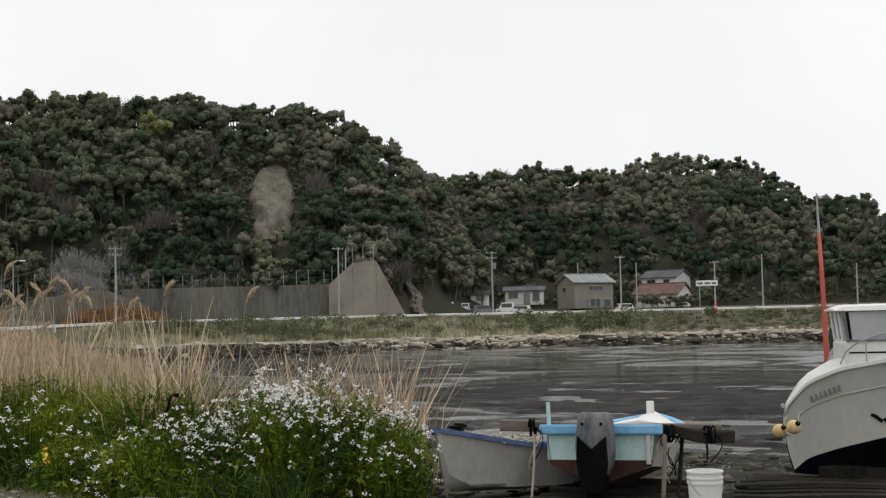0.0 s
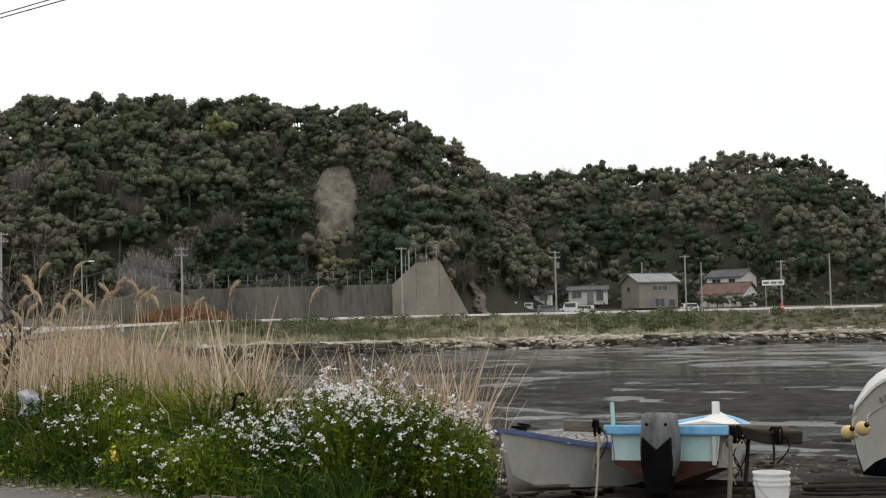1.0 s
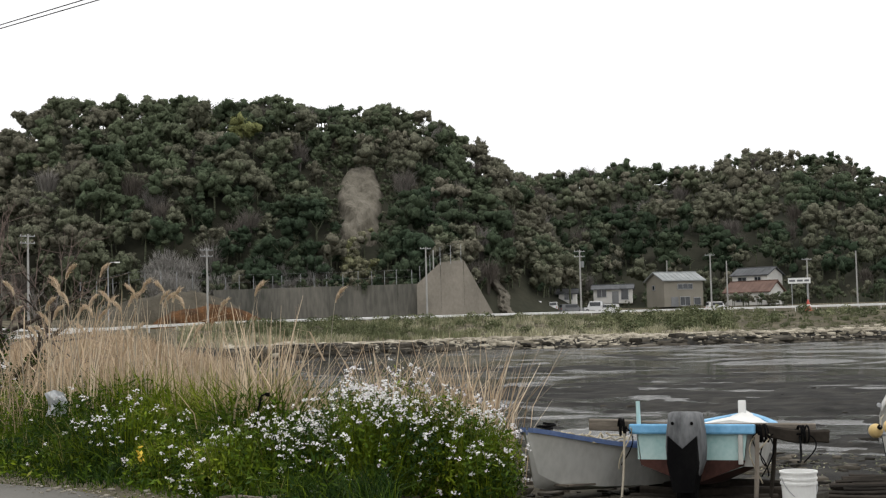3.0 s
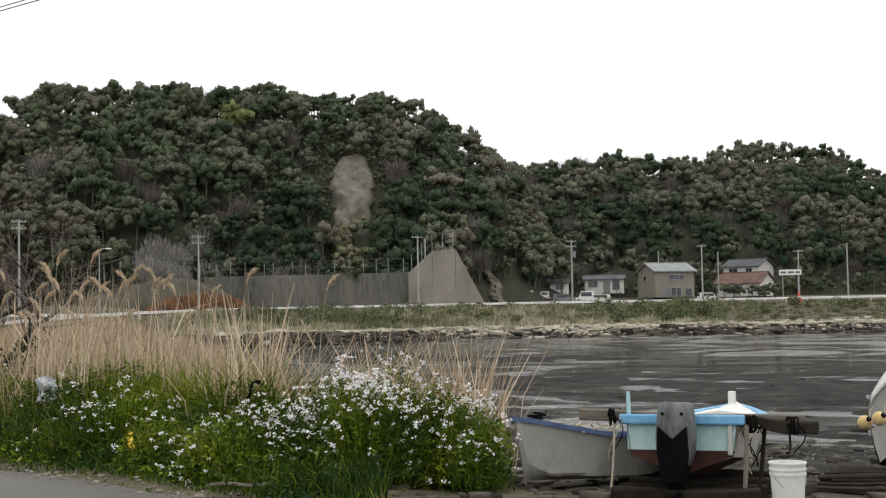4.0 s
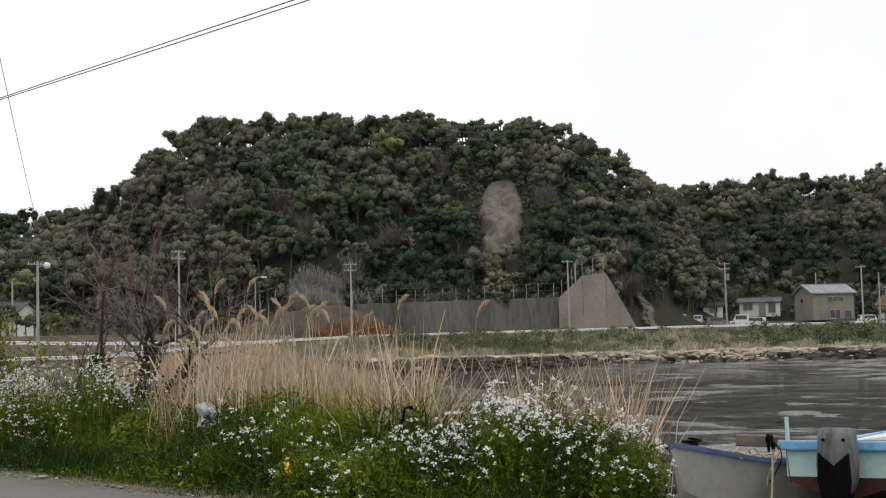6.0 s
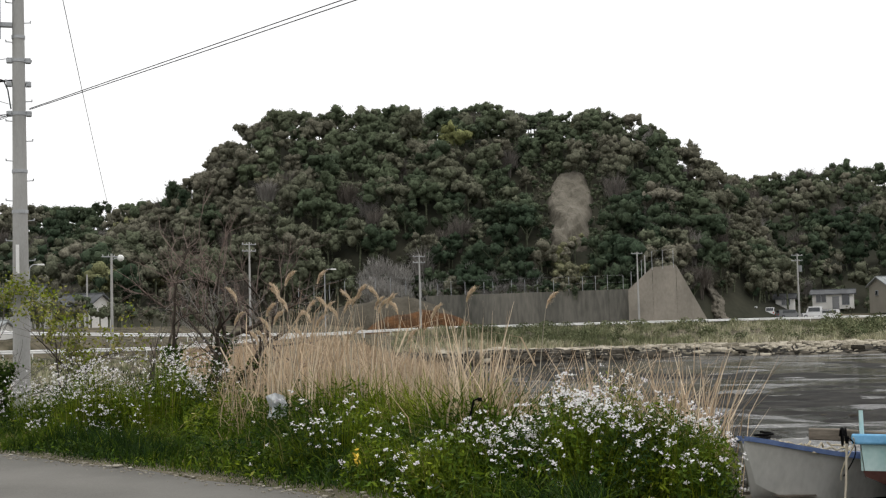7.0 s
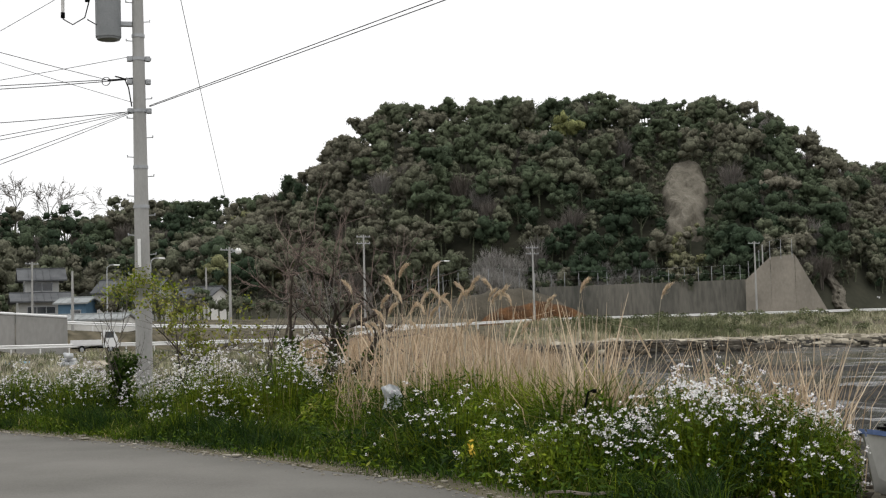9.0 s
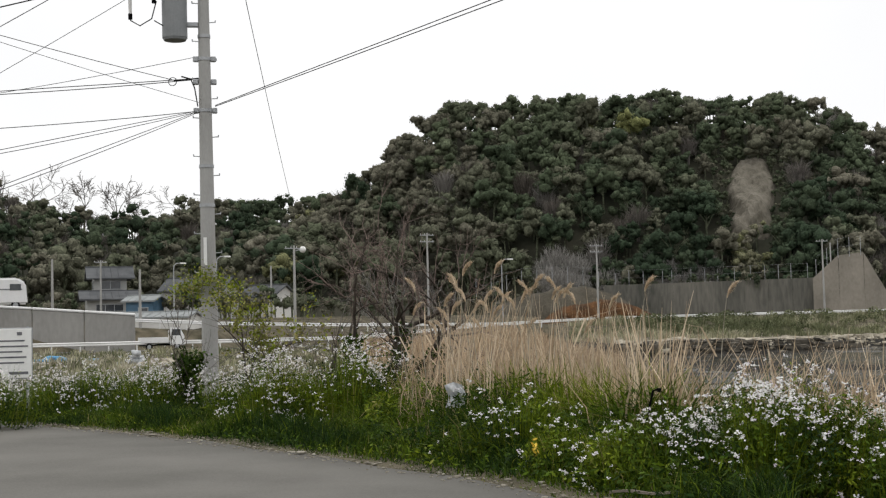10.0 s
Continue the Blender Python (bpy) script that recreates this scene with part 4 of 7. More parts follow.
def far_pole(az, d, top, label, arms=0, lamp=0, r=0.15, box_on=False):
    """A distant concrete pole with crossarms, insulators and perhaps a lamp."""
    x, y = polar(az, d)
    zb = float(ground_z(x, y)) - 0.2
    h = top - zb
    ob = thing("street_lamp" if lamp == 1 else "utility_pole", pose(x, y, zb, 0, 0, az + 25), label, "street lamp" if lamp == 1 else "utility pole", "poles along the coast road")
    if lamp == 1:
        part("mast", rod((0, 0, 0), (0, 0, h - 0.6), 0.09, 0.06, 8), M_GALV, ob)
        bm = bmesh.new()
        add_tube(bm, [(0, 0, h - 0.62), (0.05, 0, h - 0.25), (0.35, 0, h), (0.9, 0, h + 0.05)], 0.05, 6)
        part("arm", bm, M_GALV, ob)
        part("lamp_head", box((1.15, 0, h + 0.02), (0.7, 0.28, 0.16), bevel=0.05), M_SIGNW, ob)
        return ob
    part("shaft", rod((0, 0, 0), (0, 0, h), r, r * 0.62, 10), M_CONC, ob)
    for k in range(arms):
        z = h - 0.25 - 0.75 * k
        part("crossarm", box((0, 0.1, z), (1.7, 0.09, 0.09)), M_GALV, ob)
        for sx in (-0.75, -0.25, 0.3, 0.78):
            part("insulator", rod((sx, 0.1, z + 0.04), (sx, 0.1, z + 0.20), 0.035, 0.025, 6), M_PORC, ob)
    if box_on:
        part("transformer", rod((0.38, 0, h - 2.6), (0.38, 0, h - 1.7), 0.25, n=10), M_TRAFO, ob)
    if lamp == 2:
        bm = bmesh.new()
        add_tube(bm, [(0, 0, h - 0.5), (0.6, 0, h - 0.35)], 0.03, 5)
        part("arm", bm, M_GALV, ob)
        bm = bmesh.new()
        bmesh.ops.create_icosphere(bm, subdivisions=2, radius=0.3, matrix=pose(0.85, 0, h - 0.35))
        part("lamp_head", bm, M_SIGNW, ob)
    return ob


for az, d, el, arms, lamp, bx in ((17.95, 160, 0.0500, 0, 1, False), (13.85, 165, 0.0597, 2, 0, False), (4.47, 190, 0.0571, 1, 0, False), (-2.17, 196, 0.0516, 2, 0, True),
                                  (-7.68, 214, 0.0455, 1, 0, False), (-8.35, 236, 0.0397, 0, 0, False), (-11.64, 222, 0.0397, 1, 0, False), (-13.6, 224, 0.0436, 0, 0, False),
                                  (-17.4, 226, 0.0351, 0, 0, False), (-5.86, 250, 0.0414, 0, 0, False), (26.9, 118, 0.0640, 1, 2, False), (21.15, 150, 0.0715, 2, 0, False),
                                  (4.15, 204, 0.0545, 0, 0, False), (30.2, 133, 0.0565, 0, 1, False), (33.4, 128, 0.0480, 0, 0, False), (36.95, 136, 0.0560, 0, 0, False), (32.0, 150, 0.052, 0, 1, False), (27.9, 165, 0.049, 0, 0, False), (35.0, 172, 0.055, 1, 0, False)):
    far_pole(az, d, 1.6 + el * d, "slim concrete utility pole beside the coast road" if lamp != 1 else "curved steel street lamp beside the coast road", arms, lamp, 0.15, bx)


def window(parent, c, w, h, rz, panes=2):
    """A framed window set on a wall; c is its centre, rz turns it with the wall."""
    m = pose(*c, 0, 0, rz)
    fr = bmesh.new()
    for s in ((0, h / 2, w + 0.14, 0.09), (0, -h / 2, w + 0.14, 0.09)):
        add_box(fr, (s[0], 0, s[1]), (s[2], 0.14, s[3]))
    for k in range(panes + 1):
        add_box(fr, (-w / 2 + w * k / panes, 0, 0), (0.07, 0.13, h))
    bmesh.ops.transform(fr, matrix=m, verts=fr.verts)
    w_ob = part("window", fr, M_GALV, parent)
    for k in range(panes):
        bm = box((-w / 2 + w * (k + 0.5) / panes, 0.03, 0), (w / panes - 0.06, 0.03, h - 0.06))
        bmesh.ops.transform(bm, matrix=m, verts=bm.verts)
        part("pane", bm, M_GLASSD, w_ob)


def gable_house(az, d, zb, w, dep, h, rise, turn, wallm, roofm, label, windows, over=0.45, door=None):
    """A house with walls, a gabled roof with overhang, windows and a door. Front faces -y before the turn."""
    x, y = polar(az, d)
    ob = thing("house", pose(x, y, zb, 0, 0, turn), label, "house")
    prof = [(-dep / 2, 0), (-dep / 2, h), (0, h + rise), (dep / 2, h), (dep / 2, 0)]
    part("wall", loft(bmesh.new(), [[(sx, py, pz) for py, pz in prof] for sx in (-w / 2, w / 2)]), wallm, ob)
    t = 0.18
    for sgn in (-1, 1):
        sl = rise / (dep / 2)
        p = [(0, h + rise + 0.02), (sgn * (dep / 2 + over), h - over * sl + 0.02)]
        sec = [(p[0][0], p[0][1]), p[1], (p[1][0], p[1][1] + t), (p[0][0], p[0][1] + t)]
        roof = part("roof", loft(bmesh.new(), [[(sx, py, pz) for py, pz in sec] for sx in (-w / 2 - over, w / 2 + over)]), roofm, ob)
        for k in range(int(w / 0.9)):
            sx = -w / 2 + 0.45 + k * 0.9
            bm = bmesh.new()
            add_tube(bm, [(sx, p[0][0], p[0][1] + t + 0.02), (sx, p[1][0], p[1][1] + t + 0.02)], 0.05, 4)
            part("roof_batten", bm, roofm, roof)
    part("ridge_cap", box((0, 0, h + rise + t + 0.03), (w + 2 * over, 0.35, 0.16), bevel=0.04), roofm, ob)
    for side, u, z, ww, hh, n in windows:
        if side == "front":
            window(ob, (u, -dep / 2 - 0.04, z), ww, hh, 0, n)
        else:
            window(ob, (-w / 2 - 0.04, u, z), ww, hh, 90, n)
    if door:
        dr = part("door", box((door[0], -dep / 2 - 0.05, door[2] / 2), (door[1], 0.08, door[2]), bevel=0.02), M_CARG, ob)
        part("door_handle", rod((door[0] + door[1] * 0.38, -dep / 2 - 0.14, door[2] * 0.48), (door[0] + door[1] * 0.38, -dep / 2 - 0.14, door[2] * 0.56), 0.03, n=6), M_GALV, dr)
    return ob


gable_house(-6.15, 238, 3.2, 7.6, 6.6, 4.6, 1.35, 22, M_WALLT, M_ROOFG, "two-storey taupe house with a grey sheet roof", [("front", 0.3, 3.5, 2.9, 0.9, 3), ("front", 0.2, 0.95, 1.9, 1.5, 2), ("front", 2.6, 0.9, 1.3, 1.3, 1), ("side", 0.5, 3.4, 0.9, 0.8, 1)], door=(-1.8, 1.4, 1.7))
gable_house(-1.62, 236, 3.7, 3.0, 5, 2.3, 0.7, -5, M_WALLW, M_ROOFD, "small white single-storey house by the car park", [("front", 0.2, 1.8, 1.4, 1.1, 2)])
gable_house(-3.55, 248, 4.2, 7.0, 5, 2.6, 0.7, -6, M_WALLW, M_ROOFD, "long white single-storey house with dark openings", [("front", -2.0, 1.9, 1.7, 1.4, 2), ("front", 2.2, 1.6, 1.3, 1.9, 1), ("side", 0, 1.9, 1.4, 1.0, 2)], door=(0.5, 1.2, 2.2))
gable_house(-9.6, 262, 5.0, 7.4, 6, 4.0, 1.3, -38, M_WALLW, M_ROOFD, "white two-storey house with a dark tiled roof", [("front", -1.6, 3.1, 1.8, 1.0, 2), ("front", 1.7, 3.1, 1.3, 1.0, 2)])
gable_house(-9.45, 248, 3.2, 9.0, 5, 2.5, 1.7, -40, M_WALLW, M_ROOFR, "low house front with a brown red roof", [("front", -1.0, 1.2, 2.6, 1.2, 3), ("side", 0, 1.2, 1.2, 1.0, 1)])
gable_house(34.65, 182, 3.2, 4.2, 4.5, 6.2, 1.1, 38, M_WALLP, M_ROOFD, "tall narrow pale grey house with a dark roof", [("front", 0, 5.0, 2.6, 1.1, 2), ("front", 0, 2.6, 2.2, 1.0, 2), ("side", 0, 5.0, 2.4, 1.1, 2)], 1.0)
gable_house(34.7, 178, 3.2, 5.6, 6.5, 3.1, 0.9, 38, M_WALLP, M_ROOFD, "pale grey lower house wing with a wide dark roof", [("front", 0, 1.9, 3.4, 0.9, 3)], 1.0)
gable_house(33.2, 160, 2.6, 3.4, 3, 2.9, 0.5, 8, M_BLUEW, M_ROOFG, "small blue sheet-clad shed", [("front", 0.5, 1.7, 1.2, 0.8, 1)])
gable_house(30.9, 172, 2.8, 8.0, 6, 4.2, 1.5, 10, M_WALLP, M_ROOFD, "single-storey house with a dark tiled roof among trees", [("front", -1.5, 3.0, 2.2, 1.0, 2)])
gable_house(28.2, 176, 2.8, 6.5, 5, 3.4, 1.3, -8, M_WALLW, M_ROOFD, "small grey-roofed house among trees", [("front", 0.5, 2.2, 2.0, 1.0, 2)])
gable_house(32.6, 140, 2.0, 7.5, 5, 1.2, 0.5, 14, M_WALLW, M_ROOFG, "long low shed with a pale sheet roof", [], 0.3)


def wheel(parent, x, y, r):
    w = part("wheel", rod((x, y - 0.09, r), (x, y + 0.09, r), r, n=14), M_BLACK, parent)
    part("rim", rod((x, y - 0.10, r), (x, y + 0.10, r), r * 0.6, n=10), M_GALV, w)


def car(az, d, z, turn, paint, label, tall=1.5, long=3.9):
    x, y = polar(az, d)
    ob = thing("car", pose(x, y, z, 0, 0, turn), label, "car", "cars parked by the houses")
    hw, L = 0.78, long / 2
    body = [(-L, 0.45), (-L + 0.05, 0.85), (L - 0.1, 0.82), (L, 0.5), (L - 0.05, 0.28), (-L + 0.05, 0.28)]
    bm = loft(bmesh.new(), [[(px, sy, pz) for px, pz in body] for sy in (-hw, hw)])
    bmesh.ops.bevel(bm, geom=bm.edges[:], offset=0.06, segments=2, affect="EDGES")
    part("body", bm, paint, ob)
    cab = [(-L + 0.12, 0.84), (-L + 0.25, tall), (L * 0.35, tall), (L * 0.62, 0.84)]
    bm = loft(bmesh.new(), [[(px, sy, pz) for px, pz in cab] for sy in (-hw + 0.1, hw - 0.1)])
    bmesh.ops.bevel(bm, geom=bm.edges[:], offset=0.07, segments=2, affect="EDGES")
    part("cabin", bm, paint, ob)
    for sy in (-1, 1):
        part("side_window", box((-0.25, sy * (hw - 0.095), (tall + 0.86) / 2), (long * 0.52, 0.02, (tall - 0.9) * 0.72)), M_GLASSD, ob)
        part("headlight", box((L - 0.04, sy * 0.55, 0.66), (0.08, 0.3, 0.14), bevel=0.02), M_SIGNW, ob)
        part("tail_light", box((-L + 0.02, sy * 0.6, 0.72), (0.06, 0.2, 0.2)), M_RED, ob)
        for sx in (-L * 0.62, L * 0.62):
            wheel(ob, sx, sy * (hw - 0.05), 0.29)
    part("windscreen", box((L * 0.5, 0, (tall + 0.84) / 2), (0.03, 1.2, (tall - 0.84) * 0.9), ry=-26), M_GLASSD, ob)
    part("rear_window", box((-L + 0.165, 0, (tall + 0.95) / 2), (0.03, 1.15, (tall - 0.9) * 0.7), ry=10), M_GLASSD, ob)


for az, d, turn, paint, name, tall, long in ((0.95, 222, 10, M_CARW, "white", 1.5, 4.0), (0.2, 224, 60, M_CARG, "grey", 1.5, 4.0), (-0.35, 226, 75, M_CARW, "white", 1.8, 3.6), (-1.0, 227, 80, M_CARW, "silver white", 1.6, 4.0),
                                           (-1.75, 224, 15, M_CARG, "dark grey", 1.5, 4.2), (-2.7, 226, 172, M_CARW, "white", 1.85, 3.5), (-3.3, 224, 170, M_CARW, "white", 1.5, 4.2), (-7.9, 228, 10, M_CARW, "white", 1.6, 3.8)):
    x, y = polar(az, d)
    car(az, d, float(ground_z(x, y)) + 0.02, turn + 5, paint, name + " car parked by the far houses", tall, long)


def small_truck():
    x, y = polar(32.5, 113)
    z = float(road_z(32.75)) + 0.04
    ob = thing("pickup_truck", pose(x, y, z, 0, 0, 32) @ Matrix.Diagonal((0.82, 0.9, 0.98, 1)), "small white flatbed truck with low side boards on the coast road", "truck")
    part("chassis", box((-0.1, 0, 0.5), (4.4, 0.9, 0.16), bevel=0.03), M_BLACK, ob)
    cab = [(0.75, 0.45), (0.75, 1.95), (1.75, 1.93), (2.2, 1.2), (2.25, 0.45)]
    bm = loft(bmesh.new(), [[(px, sy, pz) for px, pz in cab] for sy in (-0.8, 0.8)])
    bmesh.ops.bevel(bm, geom=bm.edges[:], offset=0.06, segments=2, affect="EDGES")
    c = part("cab", bm, M_CARW, ob)
    part("windscreen", box((2.0, 0, 1.55), (0.03, 1.35, 0.75), ry=-32), M_GLASSD, c)
    for sy in (-1, 1):
        part("side_window", box((1.4, sy * 0.8, 1.53), (0.85, 0.03, 0.52), bevel=0.01), M_GLASSD, c)
        part("headlight", box((2.24, sy * 0.55, 0.8), (0.06, 0.28, 0.18), bevel=0.02), M_SIGNW, c)
        part("side_board", box((-0.85, sy * 0.8, 0.95), (3.0, 0.05, 0.36), bevel=0.01), M_CARW, ob)
        for sx in (-1.3, 1.45):
            wheel(ob, sx, sy * 0.68, 0.33)
    part("bed", box((-0.85, 0, 0.72), (3.05, 1.62, 0.1)), M_CARW, ob)
    part("tail_board", box((-2.37, 0, 0.95), (0.05, 1.6, 0.36), bevel=0.01), M_CARW, ob)
    part("head_board", box((0.62, 0, 1.25), (0.05, 1.5, 0.95)), M_CARW, ob)


small_truck()


def white_van():
    x, y = polar(39.2, 131)
    ob = thing("box_van", pose(x, y, float(upper_z(39.2)) + 1.0, 0, 0, 39), "white rounded box van above the ramp wall", "van")
    sec = [(-3.6, 0.5), (-3.6, 2.9), (2.0, 3.0), (2.75, 2.5), (2.9, 0.5)]
    bm = loft(bmesh.new(), [[(px, sy, pz) for px, pz in sec] for sy in (-1.0, 1.0)])
    bmesh.ops.bevel(bm, geom=bm.edges[:], offset=0.18, segments=3, affect="EDGES")
    part("body", bm, M_CARW, ob)
    part("stripe", box((-0.4, -1.01, 1.9), (5.6, 0.03, 0.12)), M_CARG, ob)
    part("side_window", box((1.8, -1.01, 2.1), (1.0, 0.04, 0.6), bevel=0.01), M_GLASSD, ob)
    for sx in (-2.3, 1.8):
        for sy in (-1, 1):
            wheel(ob, sx, sy * 0.85, 0.42)


white_van()


def sign_board():
    x, y = polar(-11.3, 221)
    ob = thing("sign_board", pose(x, y, 0, 0, 0, -11.3), "white roadside sign board with dark lettering bars", "sign")
    part("board", box((0, 0, 6.75), (3.5, 0.12, 0.9), bevel=0.02), M_SIGNW, ob)
    for k, (u, w) in enumerate(((-1.1, 0.9), (0.1, 0.9), (1.15, 0.7))):
        part("lettering_bar", box((u, -0.075, 6.75), (w, 0.02, 0.3)), M_INK, ob)
    for sx in (-1.2, 1.2):
        part("post", rod((sx, 0.12, 1.7), (sx, 0.12, 6.9), 0.06, n=8), M_GALV, ob)


sign_board()
cx, cy = polar(-11.62, 207.5)
marker = thing("road_marker", pose(cx, cy, float(ground_z(cx, cy))) @ Matrix.Diagonal((1.25, 1.25, 1.5, 1)), "red and white warning marker beside the coast road", "marker")
part("cone", rod((0, 0, 0.05), (0, 0, 1.15), 0.42, 0.08, 12), M_RED, marker)
part("base", box((0, 0, 0.04), (1.0, 1.0, 0.08), bevel=0.02), M_RED, marker)
part("band", rod((0, 0, 0.5), (0, 0, 0.68), 0.30, 0.25, 12), M_SIGNW, marker)


# ---- scrub, rocks and reeds of the far bank ----
def rock_template():
    g = np.linspace(-1, 1, 3)
    vs, fs = [], []
    for ax in range(3):
        for s in (-1, 1):
            k = len(vs)
            for u in g:
                for w in g:
                    p = [0, 0, 0]
                    p[ax], p[(ax + 1) % 3], p[(ax + 2) % 3] = s, u, w
                    vs.append(p)
            for i in range(2):
                for j in range(2):
                    q = [k + i * 3 + j, k + (i + 1) * 3 + j, k + (i + 1) * 3 + j + 1, k + i * 3 + j + 1]
                    fs.append(q if s > 0 else q[::-1])
    v = np.array(vs, float)
    v = v / np.linalg.norm(v, axis=1, keepdims=True) ** 0.6
    ph = rng.uniform(0, 6, 3)
    v = v * (1 + 0.25 * np.sin(v @ rng.normal(size=3) * 2.5 + ph[0]) + 0.15 * np.sin(v @ rng.normal(size=3) * 4 + ph[1]))[:, None]
    return v * [1.35, 1.0, 0.45], np.array(fs), np.zeros(24)


T_ROCK = [rock_template() for _ in range(6)]


def pebble_template():
    """A small angular stone of six faces."""
    v = np.array([(i, j, k) for i in (-1, 1) for j in (-1, 1) for k in (-1, 1)], float) * rng.uniform(0.55, 1.1, (8, 3))
    f = np.array([(0, 1, 3, 2), (4, 6, 7, 5), (0, 4, 5, 1), (2, 3, 7, 6), (0, 2, 6, 4), (1, 5, 7, 3)])
    return v * [1.3, 1.0, 0.5], f, np.zeros(6)


T_PEBBLE = [pebble_template() for _ in range(8)]


def tuft_template(n, h, r, w):
    a = rng.uniform(0, 6.28, n)
    u = rng.uniform(0, 1, n) ** 0.5
    base = np.stack([np.cos(a) * u * r, np.sin(a) * u * r, np.full(n, -0.05)], 1)
    lean = np.stack([np.cos(a), np.sin(a)], 1) * (0.5 * u)[:, None] + rng.normal(0, 0.15, (n, 2))
    v, f = blades(base, h * rng.uniform(0.5, 1.0, n), w, lean)
    return v, f, np.zeros(len(f))


def bush_template(n, h, r, size):
    c = rng.normal(0, 1, (n, 3))
    c = unit(c) * rng.uniform(0.6, 1, (n, 1)) * [r, r, h * 0.55] + [0, 0, h * 0.45]
    v, f = leaves(c, unit(rng.normal(size=(n, 3)) + [0, 0, 0.4]), rng.uniform(0.6, 1.2, n) * size, 0.6)
    return v, f, np.zeros(len(f))


T_TUFT = [tuft_template(24, 1.0, 0.8, 0.055) for _ in range(5)]
T_BUSH = [bush_template(170, 1.6, 1.3, 0.17) for _ in range(5)]


def on_ground(az, d, lift=0.0):
    x, y = polar(az, d)
    return np.stack([x, y, ground_z(x, y) + lift], -1)


k = 1900
a, u = rng.uniform(-23, 15, k), rng.uniform(0.0, 1.0, k)
bd = 150 - 14 * smooth01((a - 2) / 10) + 6 * smooth01((-a - 4) / 10)
p = on_ground(a, bd + 6 + (road_d(a) - bd - 8) * u)
plant("bank_grass", p, T_TUFT, rng.uniform(0.4, 1.15, k) * np.where(a < -8.5, 0.55, 1.0) * (0.5 + fbm(p[:, 0] * 0.1, p[:, 1] * 0.1, 2)), np.clip(0.42 - 0.34 * smooth01((-a - 8) / 3) + 0.3 * waves(p[:, 0], p[:, 1], 0.12) + 0.5 * np.clip(0.35 - u, 0, 1) + rng.normal(0, 0.12, k), 0, 1), M_SCRUB, "olive and straw rough grass on the far bank", "grass")
k = 330
a, u = rng.uniform(-23, 13, k), rng.uniform(0.25, 0.97, k)
a = np.where(rng.uniform(0, 1, k) < 0.1, rng.uniform(-8, -3, k), a)
p = on_ground(a, 152 + (road_d(a) - 155) * u)
plant("bank_bushes", p, T_BUSH, np.where((a > -8) & (a < -3), rng.uniform(0.35, 1.15, k), rng.uniform(0.25, 0.85, k)), rng.uniform(0.0, 0.42, k), M_SCRUB, "low dull green bushes on the far bank", "bushes")
k = 1100
a = rng.uniform(-23, 13, k)
bd = 147 - 14 * smooth01((a - 2) / 10) + 6 * smooth01((-a - 4) / 10)
p = on_ground(a, bd - 1.5 + rng.normal(0, 1.5, k))
plant("shore_rocks", p, T_ROCK, rng.gamma(2.2, 0.12, k) + 0.10, np.zeros(k), M_SHORE, "dark wet rocks along the far waterline", "rocks")
k = 10000
a = rng.uniform(-23, 13, k)
bd = 151 - 14 * smooth01((a - 2) / 10) + 6 * smooth01((-a - 4) / 10)
p = on_ground(a, bd + rng.normal(2.5, 3.6, k) + 5 * (fbm(a * 1.5, a * 0, 3) - 0.4))
plant("shore_debris", p, T_PEBBLE, rng.gamma(1.6, 0.075, k) + 0.04, np.zeros(k), M_DRIFT, "pale dry stones and driftwood above the waterline", "debris")
# scrub at the feet of the hills, behind the wall and the houses
k = 240
a = rng.uniform(3, 28, k)
p = main_hill.at(a, rng.uniform(0.0, 0.14, k))
plant("hillfoot_scrub", p, T_LOW, rng.uniform(0.25, 0.5, k), rng.uniform(0.2, 0.75, k), M_FOREST, "dull brown green scrub at the foot of the hill", "scrub")
k = 220
a = rng.uniform(-22, 1.5, k)
p = on_ground(a, rng.uniform(252, 268, k))
plant("roadside_scrub", p, T_LOW, rng.uniform(0.3, 0.75, k), rng.uniform(0.1, 0.7, k), M_FOREST, "dark scrub behind the far houses", "scrub")
k = 150
a = rng.uniform(22, 44, k)
p = on_ground(a, rng.uniform(184, 200, k))
plant("village_scrub", p, T_LOW, rng.uniform(0.35, 0.8, k), rng.uniform(0.2, 0.8, k), M_FOREST, "mixed trees and scrub between the inland houses", "scrub")
def haze_template(n):
    """A dome of fine leafless twigs."""
    c = unit(rng.normal(size=(n, 3))) * rng.uniform(0.25, 1, (n, 1)) ** 0.6 * [2.6, 2.2, 2.6] + [0, 0, 2.2]
    c[:, 2] = np.abs(c[:, 2])
    out = (c - [0, 0, 1.0])[:, :2] * 0.25 + rng.normal(0, 0.35, (n, 2))
    v, f = blades(c, rng.uniform(0.4, 1.0, n), 0.036, out)
    return v, f, np.zeros(len(f))


T_HAZE = [haze_template(900) for _ in range(3)]
puff = [(a, v) for c, w, n in ((15.4, 0.9, 12), (13.2, 0.6, 4), (10.6, 1.6, 13), (3.9, 0.6, 3), (22.5, 1.5, 4)) for a, v in zip(rng.uniform(c - w, c + w, n), rng.uniform(0.02, 0.11, n))]
pa = np.array(puff)
plant("hillfoot_bare_shrubs", main_hill.at(pa[:, 0], pa[:, 1]), T_HAZE, np.where(np.abs(pa[:, 0] - 15.4) < 0.9, rng.uniform(0.9, 1.25, len(pa)), rng.uniform(0.6, 0.95, len(pa))), rng.uniform(0.6, 0.7, len(pa)), M_TWIG, "hazy grey leafless shrubs above the wall", "shrubs")
k = 9000
